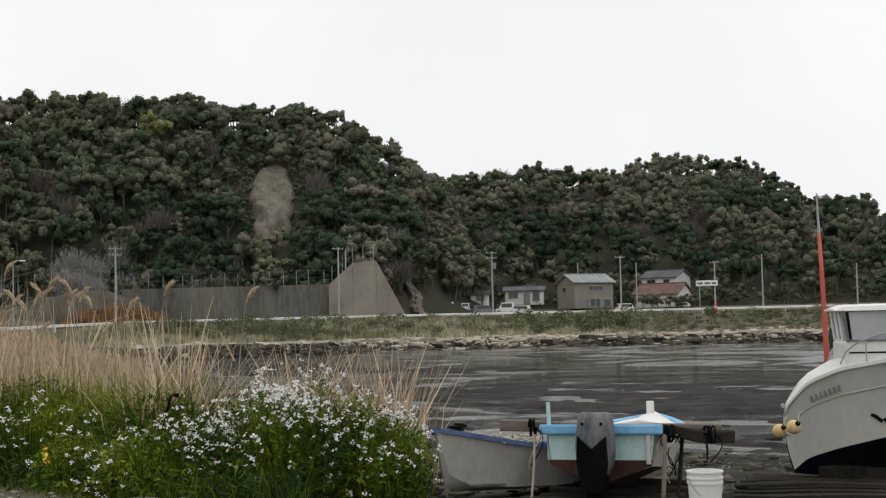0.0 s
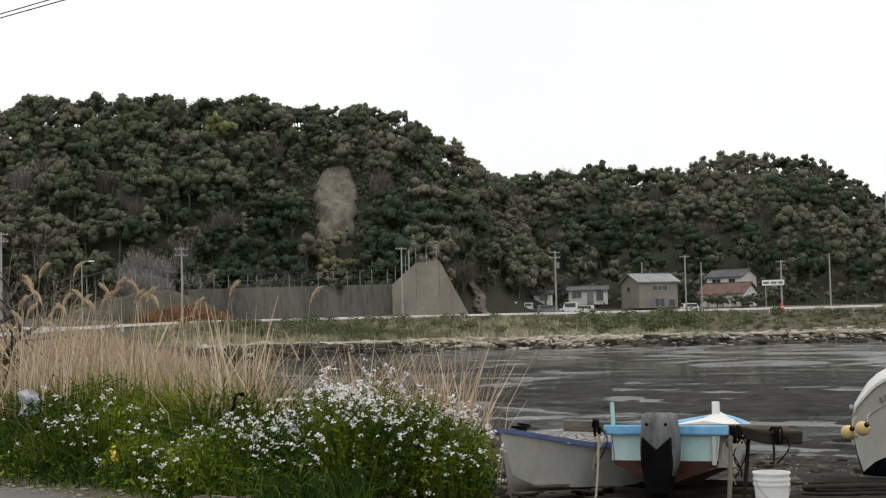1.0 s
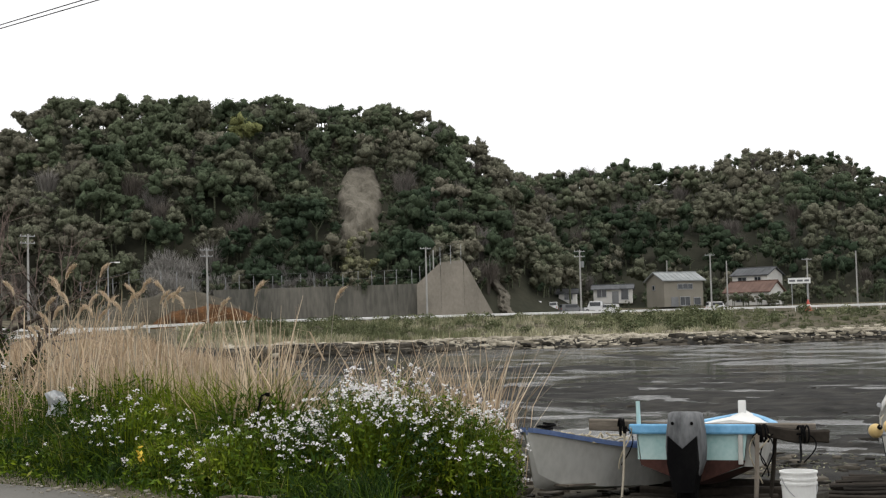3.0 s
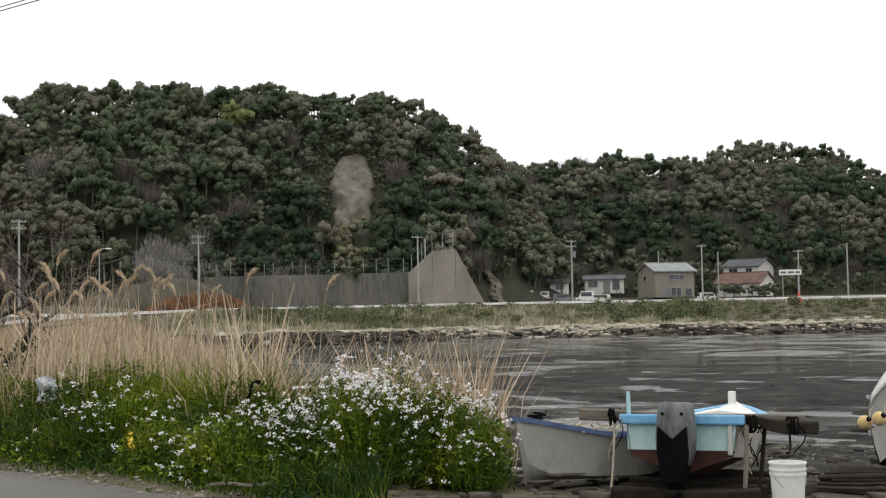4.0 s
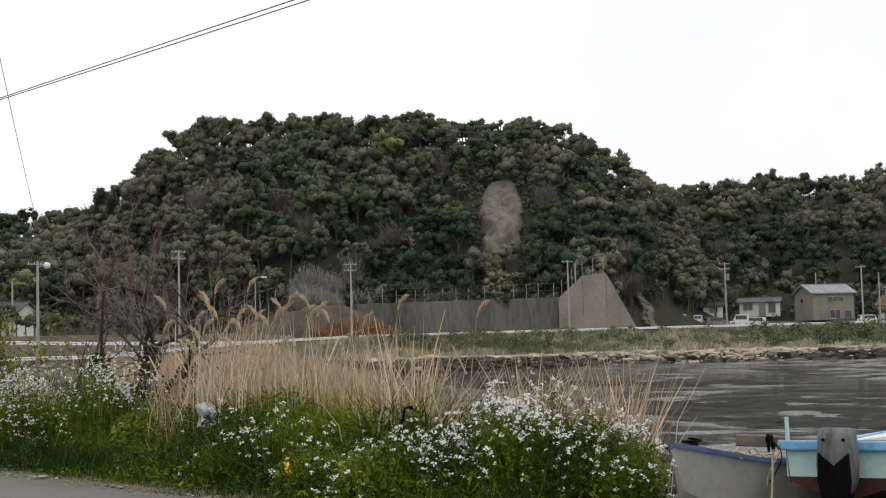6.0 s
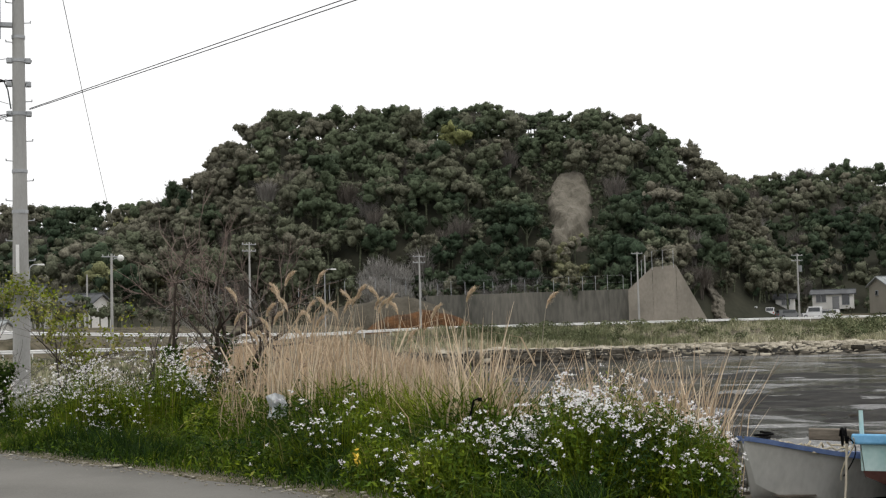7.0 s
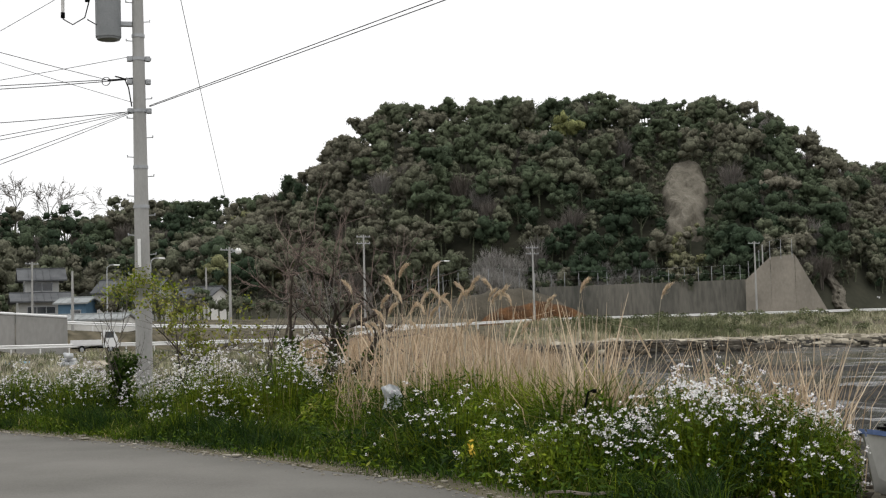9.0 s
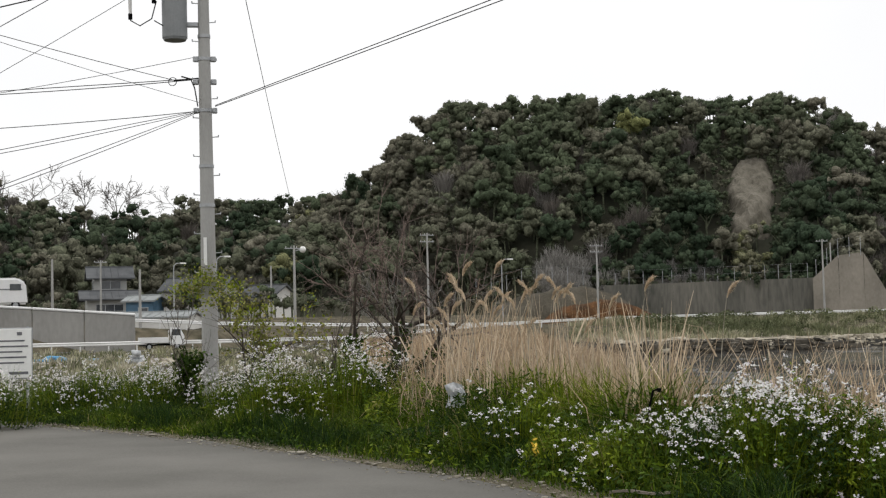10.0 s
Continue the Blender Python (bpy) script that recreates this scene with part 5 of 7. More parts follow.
a, d = rng.uniform(12.8, 24, k), 48 + 78 * rng.uniform(0, 1, k) ** 0.8
p = on_ground(a, d, -0.05)
keep = d < road_d(a) - 8 - 20 * np.clip(15 - a, 0, 3)
v, f = blades(p[keep], rng.uniform(0.5, 1.0, keep.sum()) * (1.1 + 0.6 * waves(p[keep][:, 0], p[keep][:, 1], 0.35)), 0.03, rng.normal(0, 0.25, (keep.sum(), 2)))
tagged(mesh_object("reed_flat", v, f, M_REED, np.repeat(rng.uniform(0.15, 0.6, keep.sum()), 2)), "pale brown dead reed bed beside the water", "reeds", kind="stuff")
k = 1000
a, d = rng.uniform(22, 44, k), rng.uniform(35, 106, k)
plant("field_grass", on_ground(a, d), T_TUFT, rng.uniform(0.3, 0.7, k), rng.uniform(0.1, 1.0, k), M_SCRUB, "patchy green and straw grass on the field", "grass")

a = np.concatenate([rng.uniform(-10.9, -8.2, 26), rng.uniform(-4.6, -0.5, 10)])
p = on_ground(a, np.where(a < -6, rng.uniform(238, 243, len(a)), rng.uniform(240, 243, len(a))))
plant("garden_shrubs", p, T_LOW, np.where(a < -6, rng.uniform(0.3, 0.55, len(a)), rng.uniform(0.15, 0.25, len(a))), rng.uniform(0.2, 0.75, len(a)), M_FOREST, "dull green shrubs in front of the far houses", "shrubs")

a = rng.uniform(26.5, 32.5, 34)
p = on_ground(a, rng.uniform(158, 164, len(a)))
plant("roadside_trees", p, T_LOW, rng.uniform(0.4, 0.75, len(a)), rng.uniform(0.2, 0.8, len(a)), M_FOREST, "dull green and brown trees in front of the inland houses", "trees")


# ---- the near utility pole and its wires ----
def near_pole():
    x, y = polar(30.5, 29.0)
    ob = thing("utility_pole", pose(float(x), float(y), 0.0, 0, -0.35, 30), "tall tapered concrete utility pole with a grey transformer", "utility pole")
    H = 12.8
    r = lambda z: 0.185 - 0.0075 * z
    zs = np.linspace(-0.6, H, 30)
    bm = bmesh.new()
    add_tube(bm, [(0, 0, z) for z in zs], [r(z) for z in zs], 20)
    part("shaft", bm, M_CONC, ob, smooth=True)
    for z in (4.35, 5.2, 6.42, 7.55, 8.05, 9.3, 9.9):
        part("band", rod((0, 0, z - 0.035), (0, 0, z + 0.035), r(z) + 0.015, n=20), M_GALV, ob)
    for k in range(22):
        z = 2.9 + 0.42 * k
        a = 0 if k % 2 else math.pi
        bm = bmesh.new()
        add_rod(bm, (math.cos(a) * r(z), 0, z), (math.cos(a) * (r(z) + 0.13), 0, z + 0.01), 0.011, n=6)
        add_rod(bm, (math.cos(a) * (r(z) + 0.12), 0, z - 0.005), (math.cos(a) * (r(z) + 0.13), 0, z + 0.05), 0.013, n=6)
        part("step_bolt", bm, M_GALV, ob)
    tr = part("transformer", rod((-0.62, -0.05, 8.0), (-0.62, -0.05, 9.35), 0.27, n=24), M_TRAFO, ob, "grey steel pole transformer", smooth=False)
    part("lid", rod((-0.62, -0.05, 9.352), (-0.62, -0.05, 9.46), 0.285, 0.2, 24), M_TRAFO, tr)
    part("foot_ring", rod((-0.62, -0.05, 7.95), (-0.62, -0.05, 7.998), 0.24, 0.26, 24), M_TRAFO, tr)
    for z in (8.3, 9.1):
        part("bracket", box((-0.26, -0.03, z), (0.28, 0.12, 0.1), bevel=0.01), M_GALV, tr)
    for sx in (-0.75, -0.5):
        part("bushing", rod((sx, -0.05, 9.46), (sx, -0.05, 9.72), 0.05, 0.03, 10), M_PORC, tr)
    part("crossarm", box((-0.55, -0.16, 9.75), (2.3, 0.075, 0.075)), M_GALV, ob)
    part("crossarm", box((0, -0.14, 11.6), (1.8, 0.075, 0.075)), M_GALV, ob)
    for sx in (-1.55, -1.05):
        zc = 8.42 if sx < -1.2 else 8.78
        ins = part("cutout", rod((sx, -0.16, zc + 0.08), (sx, -0.16, 8.92), 0.035, 0.042, 12), M_PORC, ob, "white porcelain fuse cutout")
        part("cap", rod((sx, -0.16, zc - 0.04), (sx, -0.16, zc + 0.08), 0.045, n=12), M_BLACK, ins)
        part("hanger", rod((sx, -0.16, 8.86), (sx, -0.16, 9.75), 0.018, n=8), M_GALV, ins)
        bm = bmesh.new()
        add_tube(bm, [(sx, -0.16, 8.36), (sx + 0.2, -0.17, 8.24), (sx + 0.45, -0.16, 8.4), (sx + 0.55, -0.1, 8.8)], 0.014, 6)
        part("lead", bm, M_CABLE, ob)
    for z in (6.42, 7.05, 7.55):
        for sx in (-1, 1):
            part("clamp", box((sx * (r(z) + 0.06), 0, z), (0.12, 0.1, 0.12), bevel=0.02), M_GALV, ob)
    bm = bmesh.new()
    add_tube(bm, [(-0.16, -0.1, 6.5), (-0.22, -0.12, 6.9), (-0.3, -0.1, 7.1), (-0.5, -0.06, 7.16)], 0.016, 6)
    part("drop_lead", bm, M_CABLE, ob)
    part("tag", box((-0.06, -r(3.3) - 0.008, 3.35), (0.07, 0.015, 0.6), bevel=0.004), M_SIGNW, ob, "pale marker strip")
    n = 1500
    u = rng.normal(0, 1, (n, 3))
    c = u * [0.36, 0.24, 0.15] + [-0.05, -0.1, 2.75] + np.abs(u[:, :1]) * [0.0, 0.0, -0.12]
    v, f = leaves(c, unit(rng.normal(size=(n, 3)) + [0, -0.4, 0.5]), rng.uniform(0.02, 0.05, n), 0.5)
    tagged(mesh_object("ivy", v, f, M_GRASS, rng.uniform(0.55, 0.88, n), ob), kind="stuff")
    return float(x), float(y)


PX, PY = near_pole()


def cable(p0, p1, sag, r, label, strands=1):
    ob = thing("cable", Matrix.Identity(4), label, "cable", "overhead wires")
    p0, p1 = np.array(p0, float), np.array(p1, float)
    t = np.linspace(0, 1, 28)[:, None]
    for k in range(strands):
        path = p0 + (p1 - p0) * t - np.array([0, 0, 1]) * 4 * sag * (1 + 0.12 * k) * t * (1 - t) + np.array([0, 0, 0.085]) * k * (0.25 + 0.75 * np.sin(t * np.pi))
        bm = bmesh.new()
        add_tube(bm, path, r, 5)
        part("strand", bm, M_CABLE, ob)


S = "thin black overhead cable strung from the concrete pole"
cable((PX + 0.2, PY, 6.50), (11.0, 6.9, 6.75), 0.05, 0.009, "bundle of black overhead cables crossing towards the boats", 2)
cable((PX + 0.2, PY, 12.4), (*polar(26.5, 117.7), 8.9), 0.6, 0.012, "thin overhead wire running to the far lamp pole")
L0 = (PX - 0.17, PY - 0.05)
for z0, end, r, n in ((6.42, (-21.42, 22.41, 6.06), 0.009, 1), (6.41, (-16.59, 17.35, 4.37), 0.007, 2), (6.40, (-14.51, 15.18, 3.16), 0.007, 2), (7.12, (-22.81, 23.85, 7.16), 0.010, 2), (7.62, (-23.5, 24.57, 7.04), 0.007, 1)):
    cable((*L0, z0), end, 0.06, r, S, n)
for p0, p1, r in (((PX - 0.9, PY + 0.05, 7.19), (-17.97, 18.79, 7.83), 0.008), ((PX - 0.2, PY, 6.62), (-18.4, 19.2, 7.95), 0.006), ((PX - 0.3, PY - 0.1, 9.75), (-21.43, 22.41, 5.87), 0.007), ((PX, PY - 0.1, 10.8), (-18.66, 19.52, 6.25), 0.009), ((PX - 0.2, PY - 0.12, 9.75), (-18.66, 19.52, 7.4), 0.014)):
    cable(p0, p1, 0.04, r, "thin black overhead wire crossing beside the pole")
ring = thing("wire_splice", pose(PX - 0.9, PY + 0.05, 7.15), "small coil of spliced wire beside the pole", "wire splice")
bm = bmesh.new()
th = np.linspace(0, 14, 50)
add_tube(bm, np.stack([0.10 * np.cos(th), 0.02 * th / 14, 0.09 * np.sin(th)], 1), 0.008, 5)
part("coil", bm, M_CABLE, ring)
part("sleeve", rod((0.05, 0, 0.02), (0.75, -0.05, 0.0), 0.016, n=8), M_CABLE, ring)


# ---- boats on the shore ----
def hull_ring(st, hw_s, z_s, hw_c, z_c, z_k, flare=0.0, n=6):
    """One cross-section from gunwale over chine and keel to the other gunwale."""
    half = []
    for k in range(n + 1):
        t = k / n
        half.append((hw_s + (hw_c - hw_s) * t - flare * math.sin(math.pi * t), z_s + (z_c - z_s) * t))
    for k in range(1, 4):
        t = k / 4
        half.append((hw_c * (1 - t), z_c + (z_k - z_c) * t))
    ring = [(st, a, b) for a, b in half] + [(st, 0, z_k)] + [(st, -a, b) for a, b in reversed(half)]
    return ring


def lerp_table(x, table):
    xs = [r[0] for r in table]
    return [float(np.interp(x, xs, [r[k] for r in table])) for k in range(1, len(table[0]))]


def boat_hull(ob, table, wall_t, top_mat, bottom_mat, split=6, n_st=22, flare=0.0, crowd=1.0):
    """Shell of a boat by stations: topsides and bottom as two parts, with thickness."""
    L = table[-1][0]
    rings = [hull_ring(x, *lerp_table(x, table), flare) for x in table[0][0] + (L - table[0][0]) * np.linspace(0, 1, n_st) ** crowd]
    k = len(rings[0])
    for name, sel, m in (("topside", [range(0, split + 1), range(k - split - 1, k)], top_mat), ("bottom", [range(split, k - split)], bottom_mat)):
        bm = bmesh.new()
        for idx in sel:
            idx = list(idx)
            outer = [[r[i] for i in idx] for r in rings]
            inner = [[(p[0], p[1] * (1 - wall_t / max(abs(p[1]), 0.12)), p[2] + (0.03 if name == "bottom" else 0)) for p in r] for r in outer]
            loft(bm, outer, closed=False)
            loft(bm, inner, closed=False)
            for a, b in ((outer, inner),):
                for e in (0, -1):
                    vs = [[bm.verts.new(r[e]) for r in s] for s in (a, b)]
                    for q in range(len(vs[0]) - 1):
                        bm.faces.new((vs[0][q], vs[0][q + 1], vs[1][q + 1], vs[1][q]))
        bmesh.ops.remove_doubles(bm, verts=bm.verts, dist=0.0004)
        shell = part(name, bm, m, ob, smooth=True)
        shell.data.set_sharp_from_angle(angle=0.6)
    return rings


def gunwale(ob, rings, mat_, w, h, label=""):
    for side, name in ((0, "gunwale"), (-1, "gunwale")):
        bm = bmesh.new()
        sec = []
        for r in rings:
            x, y_, z = r[side]
            s = 1 if y_ >= 0 and side == 0 else -1
            sec.append([(x, y_ - s * w * 0.6, z - h * 0.5), (x, y_ + s * w * 0.4, z - h * 0.5), (x, y_ + s * w * 0.4, z + h * 0.5), (x, y_ - s * w * 0.6, z + h * 0.5)])
        loft(bm, sec)
        part(name, bm, mat_, ob, label)


def skiff():
    # bow towards the road, stern away to the boat beside it
    ob = thing("rowing_skiff", pose(-0.11, 14.3, -0.34, 0, 3.5, math.degrees(math.atan2(0.77, 0.64))), "small weathered white skiff with a navy gunwale on the shore", "boat")
    table = [(0.0, 0.06, 0.76, 0.02, 0.70, 0.62), (0.12, 0.17, 0.74, 0.05, 0.30, 0.15), (0.35, 0.29, 0.70, 0.14, 0.18, 0.10), (0.9, 0.46, 0.62, 0.32, 0.14, 0.08), (1.7, 0.55, 0.55, 0.42, 0.13, 0.07), (2.8, 0.50, 0.54, 0.40, 0.14, 0.08)]
    rings = boat_hull(ob, table, 0.03, M_GELOLD, M_GELOLD, flare=0.02)
    gunwale(ob, rings, M_NAVY, 0.075, 0.05, "worn navy blue rubbing strip")
    part("transom", loft(bmesh.new(), [[(x, p[1], p[2]) for p in rings[-1]] for x in (2.76, 2.81)]), M_GELOLD, ob)
    for x in (0.9, 1.8):
        part("thwart", box((x, 0, 0.42), (0.24, 0.66, 0.035), bevel=0.01), M_WOOD, ob)
    part("floor", box((1.5, 0, 0.17), (2.3, 0.6, 0.02)), M_WOOD, ob)
    bm = bmesh.new()
    t = np.linspace(0, 14, 60)
    add_tube(bm, np.stack([0.25 + 0.10 * np.cos(t) + 0.008 * t, 0.08 * np.sin(t), 0.74 + 0.006 * t], 1), 0.014, 6)
    part("rope_coil", bm, M_BLACK, ob, "black rope coil")
    bm = bmesh.new()
    for k in range(14):
        a = rng.uniform(0, 6.28)
        c = np.array([0.8 + rng.uniform(-0.35, 0.5), rng.uniform(-0.3, 0.3), 0.60])
        th = np.linspace(0, 5, 14)
        add_tube(bm, c + np.stack([0.16 * np.cos(th + a), 0.13 * np.sin(th + a), 0.02 * th + rng.normal(0, 0.015, 14)], 1), 0.011, 5)
    part("net_heap", bm, M_ROPE, ob, "heap of straw coloured net")


skiff()


def outboard(ob):
    """Outboard motor hung on the transom, local x aft negative."""
    x = -0.30
    rings = []
    for z, w, dpt in ((0.08, 0.09, 0.14), (0.18, 0.15, 0.18), (0.30, 0.195, 0.21), (0.42, 0.205, 0.23), (0.56, 0.195, 0.24), (0.70, 0.175, 0.235), (0.752, 0.165, 0.21), (0.765, 0.13, 0.17)):
        rings.append([(x + dpt * math.copysign(abs(math.cos(a)) ** 0.6, math.cos(a)), w * math.copysign(abs(math.sin(a)) ** 0.6, math.sin(a)), z) for a in np.arange(16) * math.pi / 8])
    motor = part("outboard_motor", loft(bmesh.new(), rings), M_MOTORG, ob, "faded black and grey outboard motor", smooth=True)
    # lower cowl with the deep V front
    bm = bmesh.new()
    sec = [(-0.150, 0.53), (0.0, 0.41), (0.150, 0.53), (0.160, 0.28), (0.10, 0.0), (-0.10, 0.0), (-0.160, 0.28)]
    loft(bm, [[(px, a, b) for a, b in sec] for px in (x - 0.262, x + 0.1)])
    part("lower_cowl", bm, M_BLACK, motor)
    part("mid_section", box((x + 0.0, 0, -0.02), (0.22, 0.22, 0.36), bevel=0.06), M_BLACK, motor)
    part("cavitation_plate", box((x - 0.05, 0, -0.15), (0.34, 0.19, 0.02), bevel=0.008), M_BLACK, motor)
    part("gear_case", rod((x - 0.2, 0, -0.19), (x + 0.14, 0, -0.19), 0.05, 0.035, 12), M_BLACK, motor)
    part("skeg", box((x + 0.02, 0, -0.22), (0.13, 0.015, 0.14), bevel=0.004), M_BLACK, motor)
    for k in range(3):
        part("propeller_blade", box((x - 0.21, 0.07 * math.cos(k * 2.09), -0.19 + 0.07 * math.sin(k * 2.09)), (0.015, 0.06, 0.11), rx=k * 120 - 60, bevel=0.004), M_BLACK, motor)
    part("clamp_bracket", box((-0.06, 0, 0.42), (0.16, 0.24, 0.34), bevel=0.02), M_BLACK, motor)
    for sy in (-0.1, 0.1):
        part("cowl_stud", rod((x - 0.225, sy, 0.65), (x - 0.245, sy, 0.65), 0.016, n=8), M_BLACK, motor)


def work_boat():
    az, d = -6.6, 13.35
    x, y = polar(az, d)
    ob = thing("motor_boat", pose(float(x), float(y), -0.12, 0, 5.2, 74) @ Matrix.Diagonal((1, 0.92, 1, 1)), "open fishing boat with blue gunwale and red bottom on props", "boat")
    table = [(0.0, 0.60, 0.60, 0.55, 0.24, 0.06), (1.0, 0.66, 0.60, 0.58, 0.22, 0.03), (2.2, 0.66, 0.62, 0.52, 0.24, 0.02), (3.2, 0.50, 0.68, 0.30, 0.32, 0.08), (3.9, 0.26, 0.75, 0.12, 0.45, 0.28), (4.25, 0.05, 0.80, 0.02, 0.70, 0.62)]
    rings = boat_hull(ob, table, 0.04, M_GELOLD, M_ANTIF)
    gunwale(ob, rings, M_BLUE, 0.10, 0.075, "sky blue painted gunwale")
    tr = part("transom", loft(bmesh.new(), [[(px, p[1] * 0.985, p[2]) for p in rings[0]] for px in (0.0, 0.06)]), M_AQUA, ob, "pale aqua transom board")
    part("transom_bottom", loft(bmesh.new(), [[(px, a, b) for a, b in ((-0.565, 0.30), (0.565, 0.30), (0.545, 0.245), (0.0, 0.055), (-0.545, 0.245))] for px in (-0.008, 0.004)]), M_ANTIF, tr)
    part("transom_cap", box((0.02, 0, 0.60), (0.17, 1.34, 0.10), bevel=0.02), M_BLUE, ob, "sky blue transom cap")
    part("corner_post", box((-0.02, -0.52, 0.42), (0.04, 0.05, 0.32), bevel=0.008), M_GELOLD, ob, "chalky white corner strip")
    part("foredeck", loft(bmesh.new(), [[(px, -w, z), (px, 0, z + 0.07), (px, w, z), (px, 0, z - 0.02)] for px, w, z in ((2.9, 0.54, 0.66), (3.5, 0.40, 0.72), (4.0, 0.20, 0.78), (4.22, 0.05, 0.81))]), M_GEL, ob)
    part("bow_post", box((3.95, 0, 0.89), (0.10, 0.10, 0.20), bevel=0.015), M_GEL, ob, "white bow post")
    for px in (1.0, 2.0):
        part("thwart", box((px, 0, 0.46), (0.26, 1.18, 0.04), bevel=0.01), M_WOOD, ob)
    part("floor", box((1.6, 0, 0.26), (2.8, 0.85, 0.03)), M_GELOLD, ob)
    bm = bmesh.new()
    for k in range(12):
        c = np.array([1.4 + rng.uniform(-0.4, 0.8), rng.uniform(-0.35, 0.3), 0.56])
        th = np.linspace(0, 5, 12)
        add_tube(bm, c + np.stack([0.14 * np.cos(th + k), 0.12 * np.sin(th + k), 0.02 * th], 1), 0.012, 5)
    part("rope_heap", bm, M_NAVY, ob, "dark heap of rope and gear")
    part("blue_post", rod((0.10, 0.58, 0.30), (0.10, 0.60, 0.88), 0.028, 0.022, 10), M_AQUA, ob, "pale blue upright post")
    outboard(ob)


work_boat()


def loose_timber(name, p0, p1, w, h, material, label, category, group=""):
    """A squared, slightly uneven length of timber between two points."""
    p0, p1 = Vector(p0), Vector(p1)
    d = p1 - p0
    rings = []
    for t in np.linspace(0, 1, 9):
        j = 1 + 0.06 * math.sin(t * 11 + p0.x)
        rings.append([((t - 0.5) * d.length, a * w * j / 2, b * h * j / 2 + 0.012 * math.sin(t * 7 + p0.y)) for a, b in ((-1, -0.8), (-0.8, -1), (0.8, -1), (1, -0.8), (1, 0.8), (0.8, 1), (-0.8, 1), (-1, 0.8))])
    me = bpy.data.meshes.new(name)
    bm = loft(bmesh.new(), rings)
    bmesh.ops.recalc_face_normals(bm, faces=bm.faces)
    bm.to_mesh(me)
    bm.free()
    me.materials.append(material)
    ob = new(name, me)
    ob.matrix_basis = Matrix.Translation((p0 + p1) / 2) @ d.to_track_quat("X", "Z").to_matrix().to_4x4()
    return tagged(ob, label, category, group)


def at(az, d, z):
    x, y = polar(az, d)
    return (float(x), float(y), z)


loose_timber("wooden_beam", at(-2.35, 13.75, 0.50), at(-11.7, 13.75, 0.43), 0.10, 0.11, M_WOOD, "weathered timber beam lying across the boat", "beam")
loose_timber("wooden_beam", at(-9.3, 13.5, 0.44), at(-12.2, 13.6, 0.37), 0.13, 0.12, M_WETWOOD, "short dark timber lashed across the boat's edge", "beam")
loose_timber("prop_post", at(-3.55, 13.15, -0.42), at(-3.85, 13.30, 0.45), 0.02, 0.02, M_DRIFT, "thin pale wooden prop leaning on the boat", "prop")
loose_timber("prop_post", at(-9.15, 13.1, -0.42), at(-9.35, 13.3, 0.42), 0.038, 0.038, M_WOOD, "brown wooden prop leaning on the boat", "prop")
loose_timber("prop_post", at(-9.7, 13.5, -0.42), at(-10.1, 13.8, 0.40), 0.035, 0.035, M_WETWOOD, "thin dark wooden prop beside the boat", "prop")
for k in range(4):
    dd = 13.0 + 0.9 * k
    gx, gy = polar(-6.6 - 0.5 * k, dd)
    g = float(ground_z(gx, gy))
    loose_timber("keel_block", at(-3.6 - 0.4 * k, dd, g + 0.09), at(-9.8 - 0.3 * k, dd, g + 0.09), 0.16, 0.17, M_WETWOOD, "dark timber block under the boat", "timber", "timbers under the boats")


def lashing(az, d, z, turns, tails, label):
    """Rope wound round a beam end, with loose tails hanging from it."""
    ob = thing("rope_lashing", pose(*at(az, d, z)), label, "rope", "ropes on the boats")
    th = np.linspace(0, turns * 6.28, turns * 12)
    bm = bmesh.new()
    add_tube(bm, np.stack([0.004 * th - 0.05 + 0.01 * np.sin(th * 0.7), 0.085 * np.cos(th), 0.085 * np.sin(th)], 1), 0.009, 5)
    part("coil", bm, M_BLACK, ob)
    for k in range(tails):
        x0, drop = rng.uniform(-0.06, 0.08), rng.uniform(0.18, 0.5)
        t = np.linspace(0, 1, 10)
        bm = bmesh.new()
        add_tube(bm, np.stack([x0 + 0.07 * np.sin(t * 4 + k), -0.09 + 0.02 * np.sin(t * 7), -drop * t ** 1.3 + 0.12 * (t > 0.85) * (t - 0.85)], 1), 0.007, 5)
        part("tail", bm, M_ROPE if k % 2 else M_BLACK, ob)


lashing(-9.45, 13.42, 0.43, 5, 5, "dark rope lashing with loose tails round the beam end")
lashing(-3.8, 13.5, 0.50, 3, 2, "dark rope lashing round the beam beside the motor boat")
lashing(-11.2, 13.52, 0.41, 4, 1, "dark rope wound round the short timber")


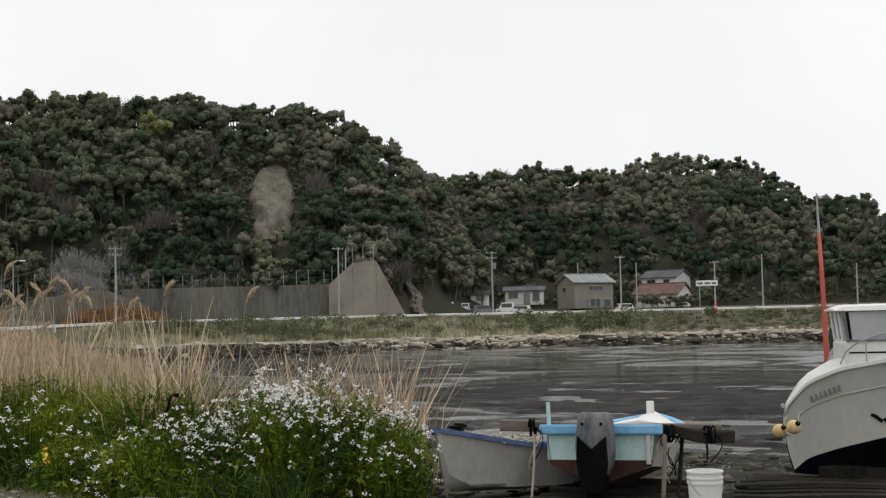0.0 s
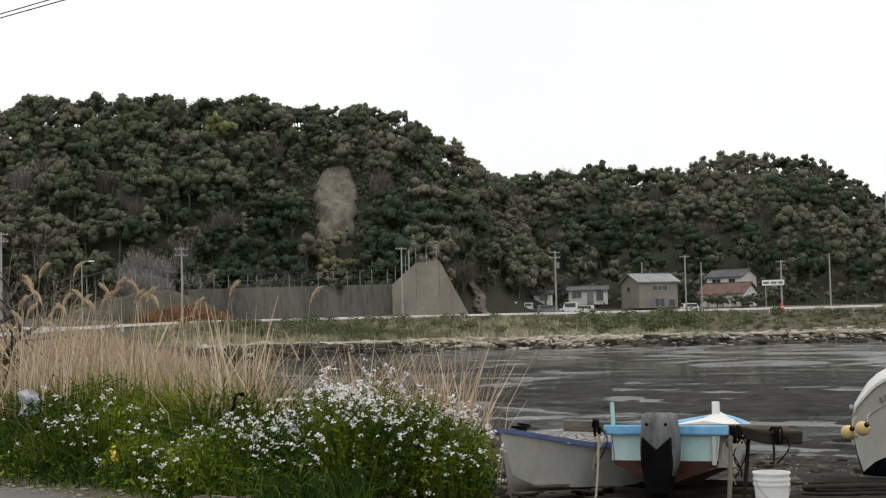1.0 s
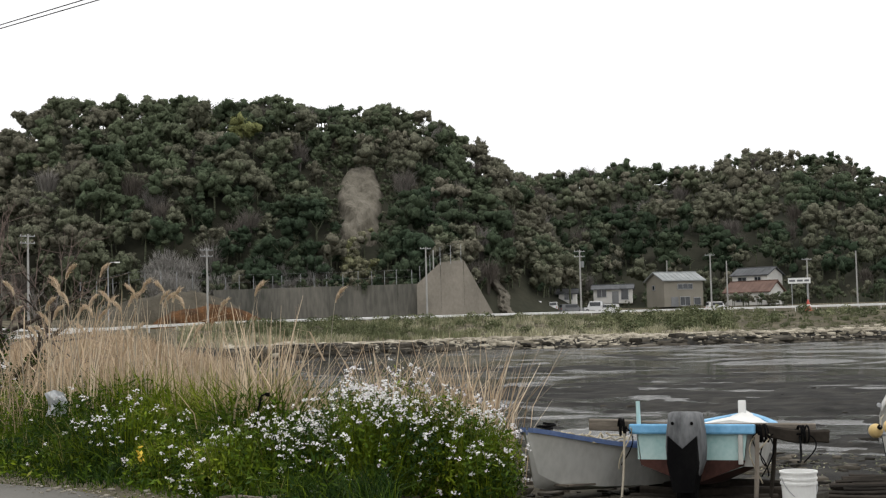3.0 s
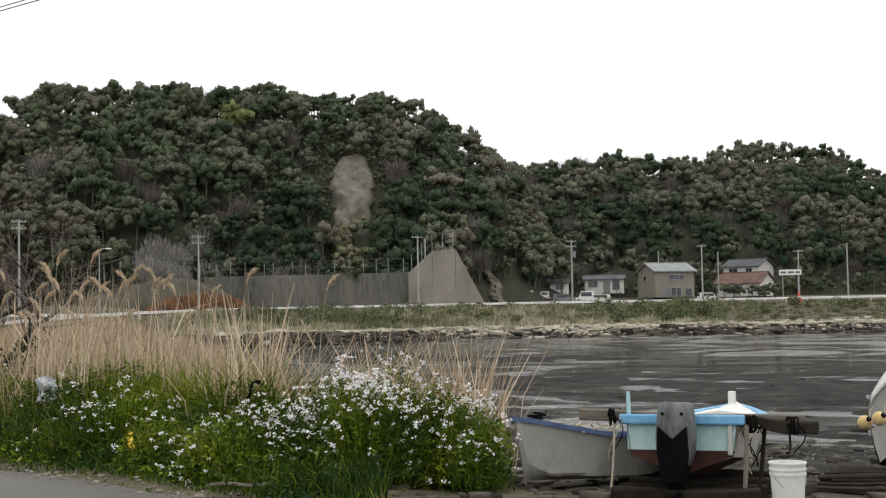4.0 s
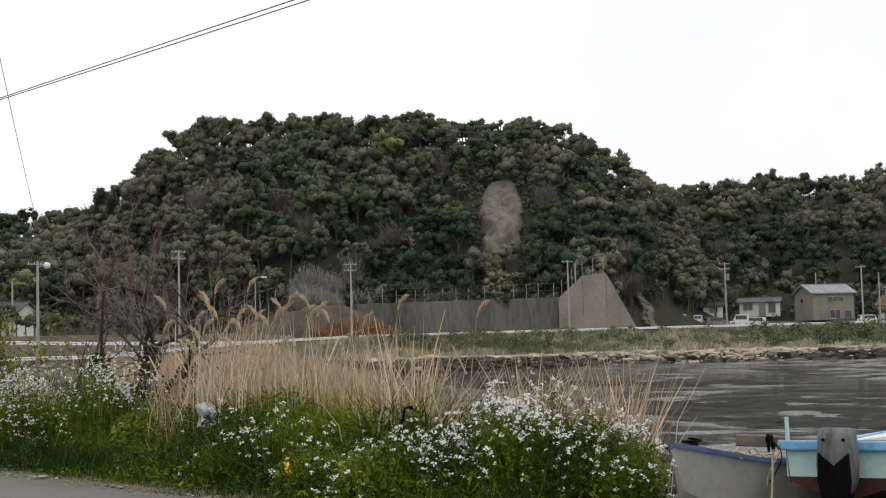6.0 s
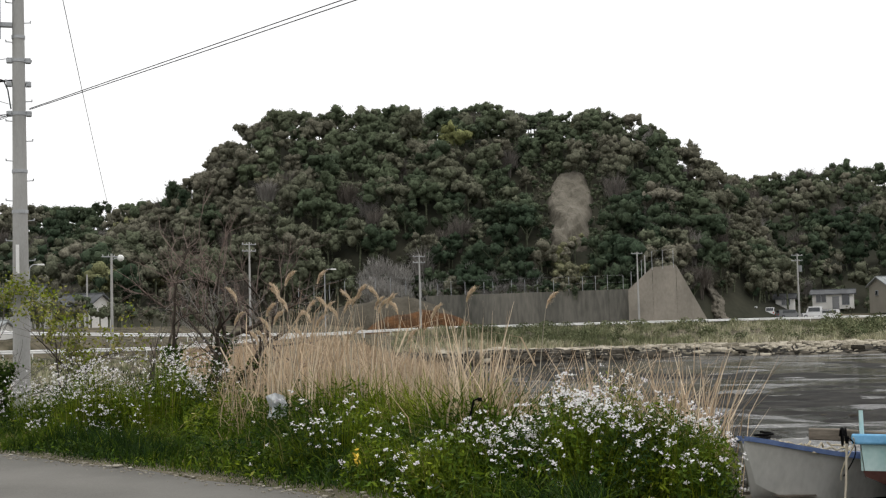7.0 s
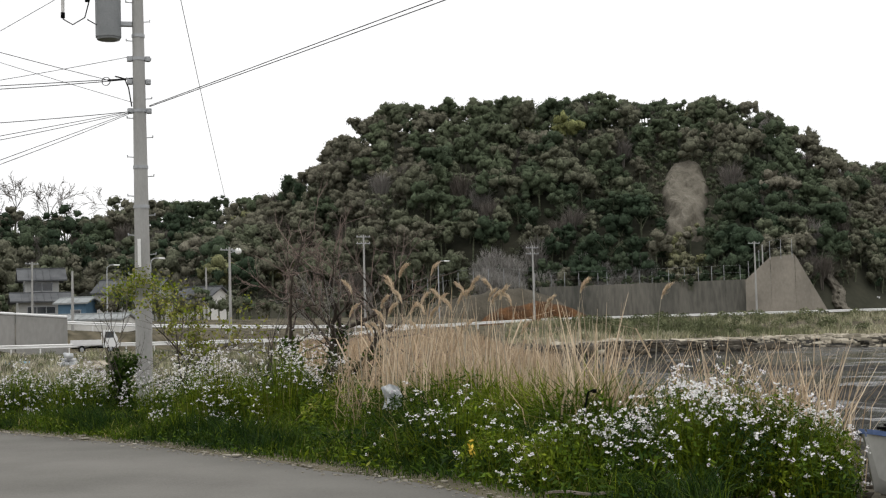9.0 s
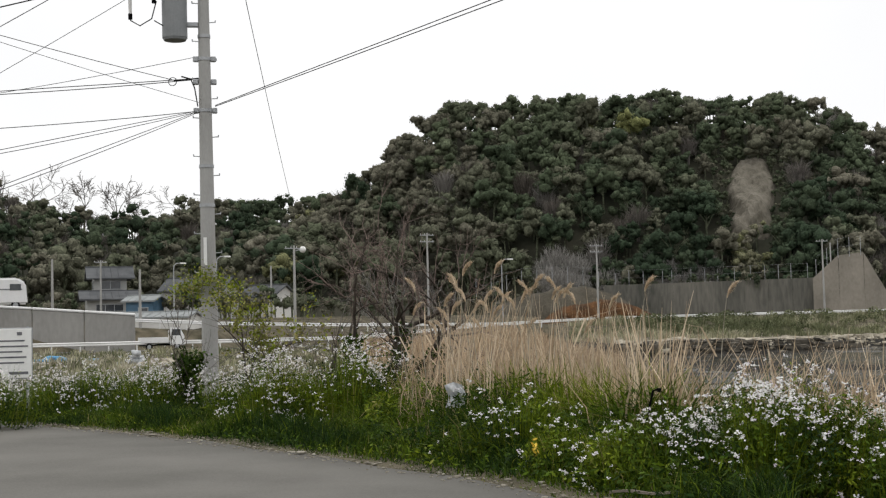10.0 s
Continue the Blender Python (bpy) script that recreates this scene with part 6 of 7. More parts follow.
def pail():
    x, y = polar(-10.95, 12.5)
    z = float(ground_z(x, y))
    loose_timber("wooden_board", (x - 0.35, y, z + 0.05), (x + 0.35, y + 0.05, z + 0.05), 0.45, 0.08, M_WETWOOD, "dark board lying on the shingle", "board")
    ob = thing("pail", pose(float(x), float(y), z + 0.092, 0, 0, 20), "white plastic pail with ribbed rim and wire handle", "pail")
    prof = [(0.132, 0.0), (0.14, 0.02), (0.155, 0.30), (0.165, 0.302), (0.165, 0.322), (0.157, 0.324), (0.157, 0.345), (0.167, 0.347), (0.167, 0.362), (0.159, 0.364), (0.160, 0.40), (0.170, 0.402), (0.170, 0.418), (0.152, 0.418), (0.128, 0.02)]
    part("body", loft(bmesh.new(), [[(r * math.cos(a), r * math.sin(a), h) for a in np.arange(28) * 2 * math.pi / 28] for r, h in prof]), M_PAIL, ob)
    bm = bmesh.new()
    th = np.linspace(0, math.pi, 16)
    add_tube(bm, np.stack([0.172 * np.cos(th), -0.172 * np.sin(th) * 0.75, 0.36 - 0.2 * np.sin(th)], 1), 0.004, 5)
    part("handle", bm, M_GALV, ob, "thin wire handle")


pail()
rp = thing("rope", Matrix.Identity(4), "dark rope hanging from the beam to the pail", "rope")
bm = bmesh.new()
p0, p1 = np.array(at(-11.05, 13.55, 0.42)), np.array(at(-10.95, 12.6, 0.24))
t = np.linspace(0, 1, 14)[:, None]
add_tube(bm, p0 + (p1 - p0) * t + np.array([0.02, 0, -0.10]) * np.sin(t * math.pi), 0.011, 6)
part("strand", bm, M_BLACK, rp)
bm = bmesh.new()
th = np.linspace(0, 10, 40)
add_tube(bm, p0 + np.stack([0.05 * np.cos(th), 0.07 * np.sin(th), 0.006 * th - 0.03], 1), 0.012, 6)
part("knot", bm, M_BLACK, rp)


def cruiser():
    ob = thing("cabin_boat", pose(4.95, 19.4, -0.88, 0, 0, -8), "white cabin motor boat with dark bottom hauled out on timbers", "boat")
    table = [(-0.025, 0.02, 0.97, 0.015, 0.85, 0.82), (0.03, 0.07, 1.14, 0.05, 0.48, 0.43), (0.10, 0.15, 1.24, 0.09, 0.21, 0.16), (0.25, 0.32, 1.43, 0.17, 0.36, 0.14), (0.37, 0.43, 1.525, 0.26, 0.43, 0.13),
             (0.71, 0.66, 1.68, 0.46, 0.56, 0.12), (1.28, 0.93, 1.795, 0.74, 0.73, 0.12), (2.6, 1.18, 1.88, 1.05, 0.86, 0.10), (6.5, 1.18, 1.92, 1.08, 0.90, 0.10)]
    rings = boat_hull(ob, table, 0.05, M_HULL, M_ANTID, n_st=44, flare=0.05, crowd=2.0)
    gunwale(ob, rings[3:], M_GEL, 0.07, 0.05, "white moulded gunwale")
    for side in (1, -2):
        bm = bmesh.new()
        add_tube(bm, [(r[side][0], r[side][1] * 1.012, r[side][2] + 0.07) for r in rings[5:]], 0.010, 5)
        part("rubbing_line", bm, M_BLACK, ob, "thin dark rubbing line")
    for side in (2, -3):
        bm = bmesh.new()
        add_tube(bm, [(r[side][0], r[side][1] * 1.008, r[side][2]) for r in rings[5:]], 0.012, 5)
        part("knuckle", bm, M_HULL, ob)
    dk = [(0.02, 0.06, 1.13, 0.01), (0.10, 0.14, 1.24, 0.02), (0.25, 0.30, 1.43, 0.05), (0.37, 0.41, 1.525, 0.08), (0.71, 0.63, 1.68, 0.11), (1.28, 0.89, 1.795, 0.12), (2.6, 1.13, 1.88, 0.10), (6.45, 1.13, 1.92, 0.06)]
    part("deck", loft(bmesh.new(), [[(a, -w, z), (a, -w * 0.55, z + c * 0.8), (a, 0, z + c), (a, w * 0.55, z + c * 0.8), (a, w, z), (a, 0, z - 0.03)] for a, w, z, c in dk]), M_GEL, ob, "bright white deck")
    part("transom", loft(bmesh.new(), [[(a, p[1], p[2]) for p in rings[-1]] for a in (6.44, 6.52)]), M_HULL, ob)
    # cabin: moulded coaming, framed panes, flat roof
    bm = loft(bmesh.new(), [[(a, -w, 1.70), (a, -w + 0.03, z), (a, w - 0.03, z), (a, w, 1.70)] for a, w, z in ((0.80, 0.57, 2.03), (0.86, 0.60, 2.07), (3.8, 0.86, 2.10))])
    part("coachroof", bm, M_GEL, ob, "white moulded cabin coaming")
    part("trim_strip", box((1.6, -0.655, 1.90), (1.5, 0.014, 0.022), rz=-5), M_BLACK, ob)
    lo, hi = 2.075, 2.475
    for y0, y1 in ((-0.57, -0.19), (-0.19, 0.19), (0.19, 0.57)):
        bm = loft(bmesh.new(), [[(0.85 + o, y0 + 0.025, lo), (0.85 + o, y1 - 0.025, lo), (0.80 + o, y1 - 0.025, hi), (0.80 + o, y0 + 0.025, hi)] for o in (0.0, 0.02)])
        part("windscreen", bm, M_WSCREEN, ob, "pale grey windscreen pane")
    for y0 in (-0.585, -0.19, 0.19, 0.585):
        part("window_post", rod((0.84, y0, lo - 0.02), (0.79, y0, hi + 0.02), 0.026, n=8), M_GEL if abs(y0) < 0.5 or y0 > 0 else M_INK, ob)
    for sy in (-1, 1):
        for x0, x1 in ((0.90, 1.9), (1.95, 3.6)):
            y0, y1 = 0.585 + 0.088 * (x0 - 0.85), 0.585 + 0.088 * (x1 - 0.85)
            bm = loft(bmesh.new(), [[(x0, sy * (y0 - o), lo), (x1, sy * (y1 - o), lo), (x1, sy * (y1 - o - 0.05), hi), (x0 - 0.03, sy * (y0 - o - 0.05), hi)] for o in (0.0, 0.02)])
            part("side_window", bm, M_WSCREEN, ob, "pale grey cabin side pane")
            part("door_post", rod((x1 + 0.02, sy * y1, lo - 0.02), (x1 + 0.02, sy * (y1 - 0.05), hi + 0.02), 0.03, n=8), M_GEL, ob)
        part("sill_strip", rod((0.86, sy * 0.60, lo - 0.005), (3.7, sy * 0.85, lo - 0.005), 0.012, n=6), M_INK, ob)
    bm = loft(bmesh.new(), [[(a, -w, 2.49), (a, -w * 0.94, 2.49 + h), (a, 0, 2.50 + h * 1.25), (a, w * 0.94, 2.49 + h), (a, w, 2.49)] for a, w, h in ((0.68, 0.54, 0.02), (0.80, 0.60, 0.06), (2.0, 0.70, 0.075), (3.8, 0.80, 0.05))])
    part("cabin_roof", bm, M_GEL, ob, "white cabin roof")
    for sy in (-1, 1):
        rail = [(0.72, sy * 0.60, 1.74), (0.80, sy * 0.64, 1.92), (0.95, sy * 0.72, 2.05), (1.25, sy * 0.88, 2.17), (1.9, sy * 1.02, 2.24), (3.4, sy * 1.10, 2.26)]
        bm = bmesh.new()
        add_tube(bm, rail, 0.012, 8)
        rl = part("handrail", bm, M_GALV, ob, "stainless handrail")
        for a, w, z in ((1.05, 0.78, 2.08), (1.9, 1.0, 2.24), (3.0, 1.08, 2.25)):
            part("stanchion", rod((a, sy * w, 1.72), (a, sy * w, z), 0.012, n=6), M_GALV, rl)
    # name on the bow as plain bars, and a dark mark further aft as plain shapes
    for k in range(7):
        st = 0.34 + 0.058 * k
        hw, zs, hc, zc, zk = lerp_table(st, table)
        tt = 0.22
        yy, zz = hw + (hc - hw) * tt - 0.05 * math.sin(math.pi * tt), zs + (zc - zs) * tt
        part("name_bar", box((st, -yy - 0.004, zz), (0.034, 0.014, 0.12), rz=-36 + k * 1.5, rx=-12, ry=-14), M_INK, ob)
    for du, dz, w, h, tilt in ((0.0, 0.03, 0.10, 0.045, 20), (0.05, -0.02, 0.13, 0.05, 35), (0.14, -0.07, 0.08, 0.04, 50)):
        st = 1.14 + du
        hw, zs, hc, zc, zk = lerp_table(st, table)
        tt = 0.72
        yy, zz = hw + (hc - hw) * tt - 0.05 * math.sin(math.pi * tt), zs + (zc - zs) * tt
        part("hull_mark", box((st, -yy - 0.012, zz + dz), (w, 0.012, h), rz=-22, ry=tilt, rx=-12, bevel=0.004), M_BLACK, ob)
    part("bow_roller", rod((-0.02, -0.05, 1.13), (-0.02, 0.05, 1.13), 0.03, n=10), M_GALV, ob)
    part("bow_eye", rod((-0.05, 0, 0.72), (0.06, 0, 0.72), 0.035, n=8), M_GALV, ob)
    u, w = np.meshgrid(np.linspace(-1, 1, 7), np.linspace(0, 1, 9))
    cl = np.stack([0.80 + 0.03 * np.sin(u * 5 + w * 4), 0.70 + 0.05 * u * (0.6 + 0.4 * w), 2.22 - 0.34 * w + 0.02 * u], -1).reshape(-1, 3)
    f = np.array([[i * 7 + j, i * 7 + j + 1, i * 7 + j + 8, i * 7 + j + 7] for i in range(8) for j in range(6)])
    cloth = mesh_object("hanging_cloth", np.concatenate([cl, cl + [0.006, 0, 0]]), np.concatenate([f, f[:, ::-1] + len(cl)]), M_GREENC, None, ob)
    cloth["label"] = "dark green cloth"


cruiser()


def net_float(az, d, z, label):
    ob = thing("net_float", pose(*at(az, d, z), 60, 0, 20), label, "float", "floats hung at the bow")
    bm = bmesh.new()
    bmesh.ops.create_uvsphere(bm, u_segments=18, v_segments=12, radius=0.10)
    part("ball", bm, M_BUOY, ob, smooth=True)
    part("eyelet", rod((0, 0, 0.10), (0, 0, 0.125), 0.035, n=10), M_BLACK, ob)
    bm = bmesh.new()
    add_tube(bm, [(0, 0, 0.12), (0.08, 0.14, 0.10), (0.2, 0.22, 0.02)], 0.009, 5)
    part("lanyard", bm, M_ROPE, ob)


net_float(-14.08, 19.35, 1.6 - 0.0857 * 19.35, "ochre plastic net float hung at the bow")
net_float(-14.66, 19.10, 1.6 - 0.0829 * 19.10, "ochre plastic net float lashed against the hull")
mast = thing("marker_pole", Matrix.Identity(4), "tall thin faded red pole standing behind the cabin boat", "pole")
bm = bmesh.new()
add_tube(bm, [at(-16.14, 24.5, -1.6), at(-16.1, 24.5, 0.6), at(-16.02, 24.5, 2.2), at(-15.96, 24.5, 3.0)], [0.058, 0.052, 0.040, 0.030], 12)
part("shaft", bm, M_RED, mast, smooth=True)
part("tip", rod(at(-15.96, 24.5, 3.0), at(-15.92, 24.5, 3.72), 0.026, 0.014, 8), M_GALV, mast)
for k in range(13):
    dd = 16.2 + 0.44 * k
    az0, az1 = -12.0 - 0.12 * k + 0.5 * math.sin(k * 2.2), -19.5
    g = float(ground_z(*polar(-14, dd)))
    loose_timber("slip_timber", at(az0, dd, g + 0.07), at(az1, dd + 0.3, g + 0.05), 0.20, 0.055, M_WETWOOD, "dark wet timber sleeper of the boat slip", "timber", "timbers of the slip")
for k in range(3):
    dd = 19.8 + 1.3 * k
    g = float(ground_z(*polar(-17, dd)))
    loose_timber("cradle_block", at(-15.6 - 0.5 * k, dd, g + 0.16), at(-20, dd + 0.2, g + 0.16), 0.2, 0.26, M_WETWOOD, "dark cradle block under the cabin boat", "timber", "timbers of the slip")


# ---- shore litter and stones ----
k = 2600
x = rng.uniform(-1.5, 13, k)
s = rng.gamma(2.0, 4.0, k)
y = edge_y(x) + s * 1.43 + 0.5
p = np.stack([x, y, ground_z(x, y)], 1)
keep = (p[:, 2] > -1.75)
plant("shore_stones", p[keep], T_PEBBLE, rng.gamma(2.0, 0.022, keep.sum()) + 0.012, np.zeros(keep.sum()), M_SHORE, "dark wet stones and weed on the near shore", "stones")
k = 1500
x = rng.uniform(-2.5, 8, k)
y = edge_y(x) + rng.uniform(8, 20, k) * 1.43
p = np.stack([x, y, ground_z(x, y) + 0.02], 1)
v, f = blades(p, 0.03 * np.ones(k), 0.012, rng.normal(0, 3, (k, 2)))
tagged(mesh_object("drift_straw", v, f, M_SCRUB, np.repeat(rng.uniform(0, 0.75, k), 2)), "scattered broken straw and twigs on the shore", "debris", kind="stuff")
k = 26
for i in range(k):
    x = float(rng.uniform(-14, -1.5))
    y = float(edge_y(x)) - abs(float(rng.normal(0.05, 0.18)))
    v, f, _ = T_ROCK[i % 6]
    ob = mesh_object("litter_stone", v * [1, 1, 0.7], f, M_LITTER)
    sc = float(rng.uniform(0.008, 0.026)) if i > 1 else 0.05
    ob.matrix_basis = pose(x, y, 0.018 + sc * 0.15, 0, 0, i * 40) @ Matrix.Diagonal((sc, sc, sc, 1))
    tagged(ob, "pale stone chip on the asphalt edge", "stone", "stones along the road edge")


k = 1500
x = rng.uniform(-20, 1, k)
y = edge_y(x) + np.abs(rng.normal(0, 0.22, k)) * rng.choice([-1, -1, 1], k) + 0.05
p = np.stack([x, y, np.full(k, 0.008)], 1)
plant("edge_grit", p, T_PEBBLE, rng.gamma(1.2, 0.005, k) + 0.004, np.zeros(k), M_LITTER, "brown grit and dry leaf litter along the asphalt edge", "litter")

# ---- plants of the verge ----
def verge(az0, az1, s0, s1, n, power=1.0):
    """Random places on the verge between two bearings and two distances off the road."""
    out = []
    while sum(len(o) for o in out) < n:
        x = rng.uniform(-26, 3, n)
        s = s0 + (s1 - s0) * rng.uniform(0, 1, n) ** power
        y = edge_y(x) + s * np.sqrt(1 + (0.97 + 0.0324 * np.clip(x, -22, 6)) ** 2)
        az = np.degrees(np.arctan2(-x, y))
        ok = (az > az0) & (az < az1)
        out.append(np.stack([x[ok], y[ok], ground_z(x[ok], y[ok]), s[ok], az[ok]], 1))
    return np.concatenate(out)[:n]


def grass_patch(name, places, h, w, tint, lean, label, material=None):
    n = len(places)
    v, f = blades(places[:, :3] - [0, 0, 0.03], h, w, rng.normal(0, lean, (n, 2)))
    tagged(mesh_object(name, v, f, material or M_GRASS, np.repeat(tint, 2)), label, "grass", kind="stuff")


q = verge(6, 48, -0.05, 1.6, 26000, 0.8)
hh = (0.05 + 0.34 * smooth01(q[:, 3] / 1.2)) * rng.uniform(0.5, 1.25, len(q)) * (1 + 0.5 * waves(q[:, 0], q[:, 1], 2.2))
grass_patch("verge_grass", q, hh, 0.007, np.clip(0.20 + 0.34 * waves(q[:, 0], q[:, 1], 1.6) + rng.normal(0, 0.12, len(q)) + np.where(rng.uniform(0, 1, len(q)) < 0.08, 0.5, 0), 0, 1), 0.45, "lush green grass along the road edge")
q = verge(10.5, 24.5, 1.2, 4.6, 30000)
hh = 0.88 * rng.uniform(0.65, 1.45, len(q)) * (1 + 0.38 * waves(q[:, 0], q[:, 1], 1.5)) * np.interp(q[:, 3], [1.3, 2.8], [0.45, 1.12]) * np.interp(q[:, 4], [18, 21, 24], [1.0, 0.6, 0.45])
grass_patch("tall_grass", q[:12000], hh[:12000], 0.015, np.clip(0.48 + 0.40 * waves(q[:, 0], q[:, 1], 1.3, 2.0) + rng.normal(0, 0.12, len(q)) + np.where(rng.uniform(0, 1, len(q)) < 0.05, 0.6, 0), 0, 1)[:12000], 0.45, "tall green grass clumps below the reeds")
q = verge(24, 48, 1.4, 9.5, 14000)
hh = rng.uniform(0.25, 0.7, len(q)) * np.interp(q[:, 3], [1.3, 2.4], [0.6, 1.0])
grass_patch("meadow_grass", q, hh, 0.009, np.clip(0.22 + 0.2 * waves(q[:, 0], q[:, 1], 0.9, 5.0) + rng.normal(0, 0.12, len(q)) + np.where(rng.uniform(0, 1, len(q)) < 0.06, 0.6, 0), 0, 1), 0.4, "green meadow grass round the pole")
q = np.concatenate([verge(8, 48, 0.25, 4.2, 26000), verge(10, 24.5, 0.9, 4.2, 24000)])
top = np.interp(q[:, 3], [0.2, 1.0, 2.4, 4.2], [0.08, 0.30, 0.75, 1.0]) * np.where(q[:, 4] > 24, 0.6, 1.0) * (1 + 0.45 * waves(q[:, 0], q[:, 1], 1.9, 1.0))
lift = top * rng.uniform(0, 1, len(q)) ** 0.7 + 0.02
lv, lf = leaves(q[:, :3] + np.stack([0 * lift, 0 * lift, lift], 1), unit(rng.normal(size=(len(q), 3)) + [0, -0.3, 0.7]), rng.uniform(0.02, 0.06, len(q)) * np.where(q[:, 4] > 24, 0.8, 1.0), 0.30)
# weeds tinted darker low down and by the road edge, shade as colour
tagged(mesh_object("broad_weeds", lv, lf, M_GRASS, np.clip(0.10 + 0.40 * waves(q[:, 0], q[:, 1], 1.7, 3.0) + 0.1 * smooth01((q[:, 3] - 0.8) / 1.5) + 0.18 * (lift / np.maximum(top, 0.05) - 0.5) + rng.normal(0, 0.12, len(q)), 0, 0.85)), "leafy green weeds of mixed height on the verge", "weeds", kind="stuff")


def flower_heads(c, size):
    """Loose heads of small white four-petalled flowers."""
    n = 7
    cc = np.repeat(c, n, 0) + rng.normal(0, 1, (len(c) * n, 3)) * np.repeat(size, n)[:, None] * [0.55, 0.55, 0.4]
    return leaves(cc, unit(rng.normal(size=cc.shape) * 0.55 + [0, -0.5, 0.9]), np.repeat(size, n) * rng.uniform(0.35, 0.55, len(cc)), 0.9)


def flowering_bush(az, d, rx, ry, h, n_leaf, n_head, label, heavy=0.0, squash=0.62, fresh=0.0):
    """A mound of wild radish: stems, leaves and white flower heads as three parts."""
    x, y = polar(az, d)
    zb = float(ground_z(x, y))
    ob = thing("flowering_bush", pose(float(x), float(y), zb, 0, 0, az * 0.6), label, "bush", "flowering bushes of the verge")

    def mound_points(n, lo, hi):
        a = rng.uniform(0, 6.28, n)
        e = np.arcsin(rng.uniform(0.0, 1.0, n))
        r = rng.uniform(lo, hi, n) * (1 + 0.12 * np.sin(3 * a + az) + 0.08 * np.sin(5 * a))
        c = np.stack([np.cos(a) * np.cos(e) * rx * r, np.sin(a) * np.cos(e) * ry * r, np.sin(e) ** squash * h * r], 1)
        c[:, 2] += 0.10 * h * np.sin(c[:, 0] * 3.1 + az) * (c[:, 2] / h)
        return c

    c = mound_points(n_leaf, 0.45, 1.0)
    v, f = leaves(c, unit(c / [rx, ry, h] + rng.normal(0, 0.6, c.shape)), rng.uniform(0.014, 0.044, n_leaf), 0.34)
    # leaf tint drops low down and leftwards: shade put into the colour
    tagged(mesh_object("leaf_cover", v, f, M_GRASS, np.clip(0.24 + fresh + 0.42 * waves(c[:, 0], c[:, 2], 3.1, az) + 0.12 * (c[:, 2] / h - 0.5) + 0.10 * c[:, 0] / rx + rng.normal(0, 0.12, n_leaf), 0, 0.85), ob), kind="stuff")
    c = mound_points(n_leaf // 6, 0.75, 1.08)
    base = c * [0.75, 0.75, 0.3]
    dirn = (c - base)
    hgt = np.maximum(dirn[:, 2], 0.05)
    v, f = blades(base, hgt * 1.1, 0.0055, dirn[:, :2] / hgt[:, None] * 0.9)
    tagged(mesh_object("stalkwork", v, f, M_GRASS, np.repeat(np.clip(rng.normal(0.55, 0.15, len(c)), 0, 0.9), 2), ob), kind="stuff")
    n_head = int(n_head * (1.1 if d < 20 else 1.9))
    c = mound_points(n_head * 3, 0.95, 1.10)
    clump = waves(c[:, 0], c[:, 2], 3.4, az + 1) + heavy * 0.7 * (c[:, 2] / h - 0.45) - heavy * 0.25 * c[:, 0] / rx + rng.normal(0, 0.45, len(c))
    c = c[np.argsort(-clump)[:n_head]]
    v, f = flower_heads(c, rng.uniform(0.016, 0.036, n_head) * (1.0 if d < 20 else 0.85))
    tagged(mesh_object("bloom_cover", v, f, M_PETAL, rng.uniform(0, 1, len(f)) ** 2, ob), kind="stuff")


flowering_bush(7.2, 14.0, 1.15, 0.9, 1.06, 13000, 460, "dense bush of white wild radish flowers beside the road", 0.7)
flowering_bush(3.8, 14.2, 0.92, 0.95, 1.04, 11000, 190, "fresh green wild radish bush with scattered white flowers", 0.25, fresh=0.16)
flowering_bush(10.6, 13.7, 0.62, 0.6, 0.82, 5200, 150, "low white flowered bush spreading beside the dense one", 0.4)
flowering_bush(13.0, 13.6, 0.6, 0.55, 0.66, 4200, 60, "low spreading plant with a few white flowers at the road edge", 0.3)
flowering_bush(2.1, 13.5, 0.36, 0.4, 0.5, 2000, 30, "thin trailing bush beside the skiff", 0.2)
flowering_bush(17.6, 15.6, 0.85, 0.6, 0.88, 4200, 80, "green bush with a few white flower heads below the grass", 0.6)
flowering_bush(15.2, 14.4, 0.6, 0.5, 0.55, 2600, 45, "small white flowered plant at the road edge", 0.2)
flowering_bush(25.0, 22.2, 1.25, 0.9, 1.38, 7000, 330, "wide bush of white flowers beside the bare tree", 0.9)
flowering_bush(27.6, 22.6, 1.0, 0.8, 1.18, 5000, 230, "white flowered bush in the meadow by the pole", 0.8)
flowering_bush(29.4, 25.8, 0.9, 0.7, 1.08, 3000, 170, "white flowered bush at the foot of the pole", 0.8)
flowering_bush(33.0, 27.0, 1.2, 0.9, 1.12, 4500, 230, "white flowered bush in the rough meadow", 0.7)
flowering_bush(36.0, 28.0, 1.3, 0.9, 1.10, 4500, 240, "white flowered bush in the far meadow", 0.7)
flowering_bush(39.4, 24.6, 1.0, 0.9, 1.0, 4000, 240, "white flowered bush beside the notice board", 0.7)
flowering_bush(42.0, 30.0, 1.3, 0.9, 1.0, 3000, 150, "white flowered bush beyond the notice board", 0.7)
q = verge(23.5, 46, 4.5, 15.0, 650)
v, f = flower_heads(q[:, :3] + np.stack([0 * q[:, 0], 0 * q[:, 0], rng.uniform(0.45, 0.95, len(q))], 1), rng.uniform(0.03, 0.055, len(q)))
tagged(mesh_object("meadow_flowers", v, f, M_PETAL, rng.uniform(0, 1, len(f)) ** 1.5), "haze of small white flowers over the meadow", "flowers", kind="stuff")

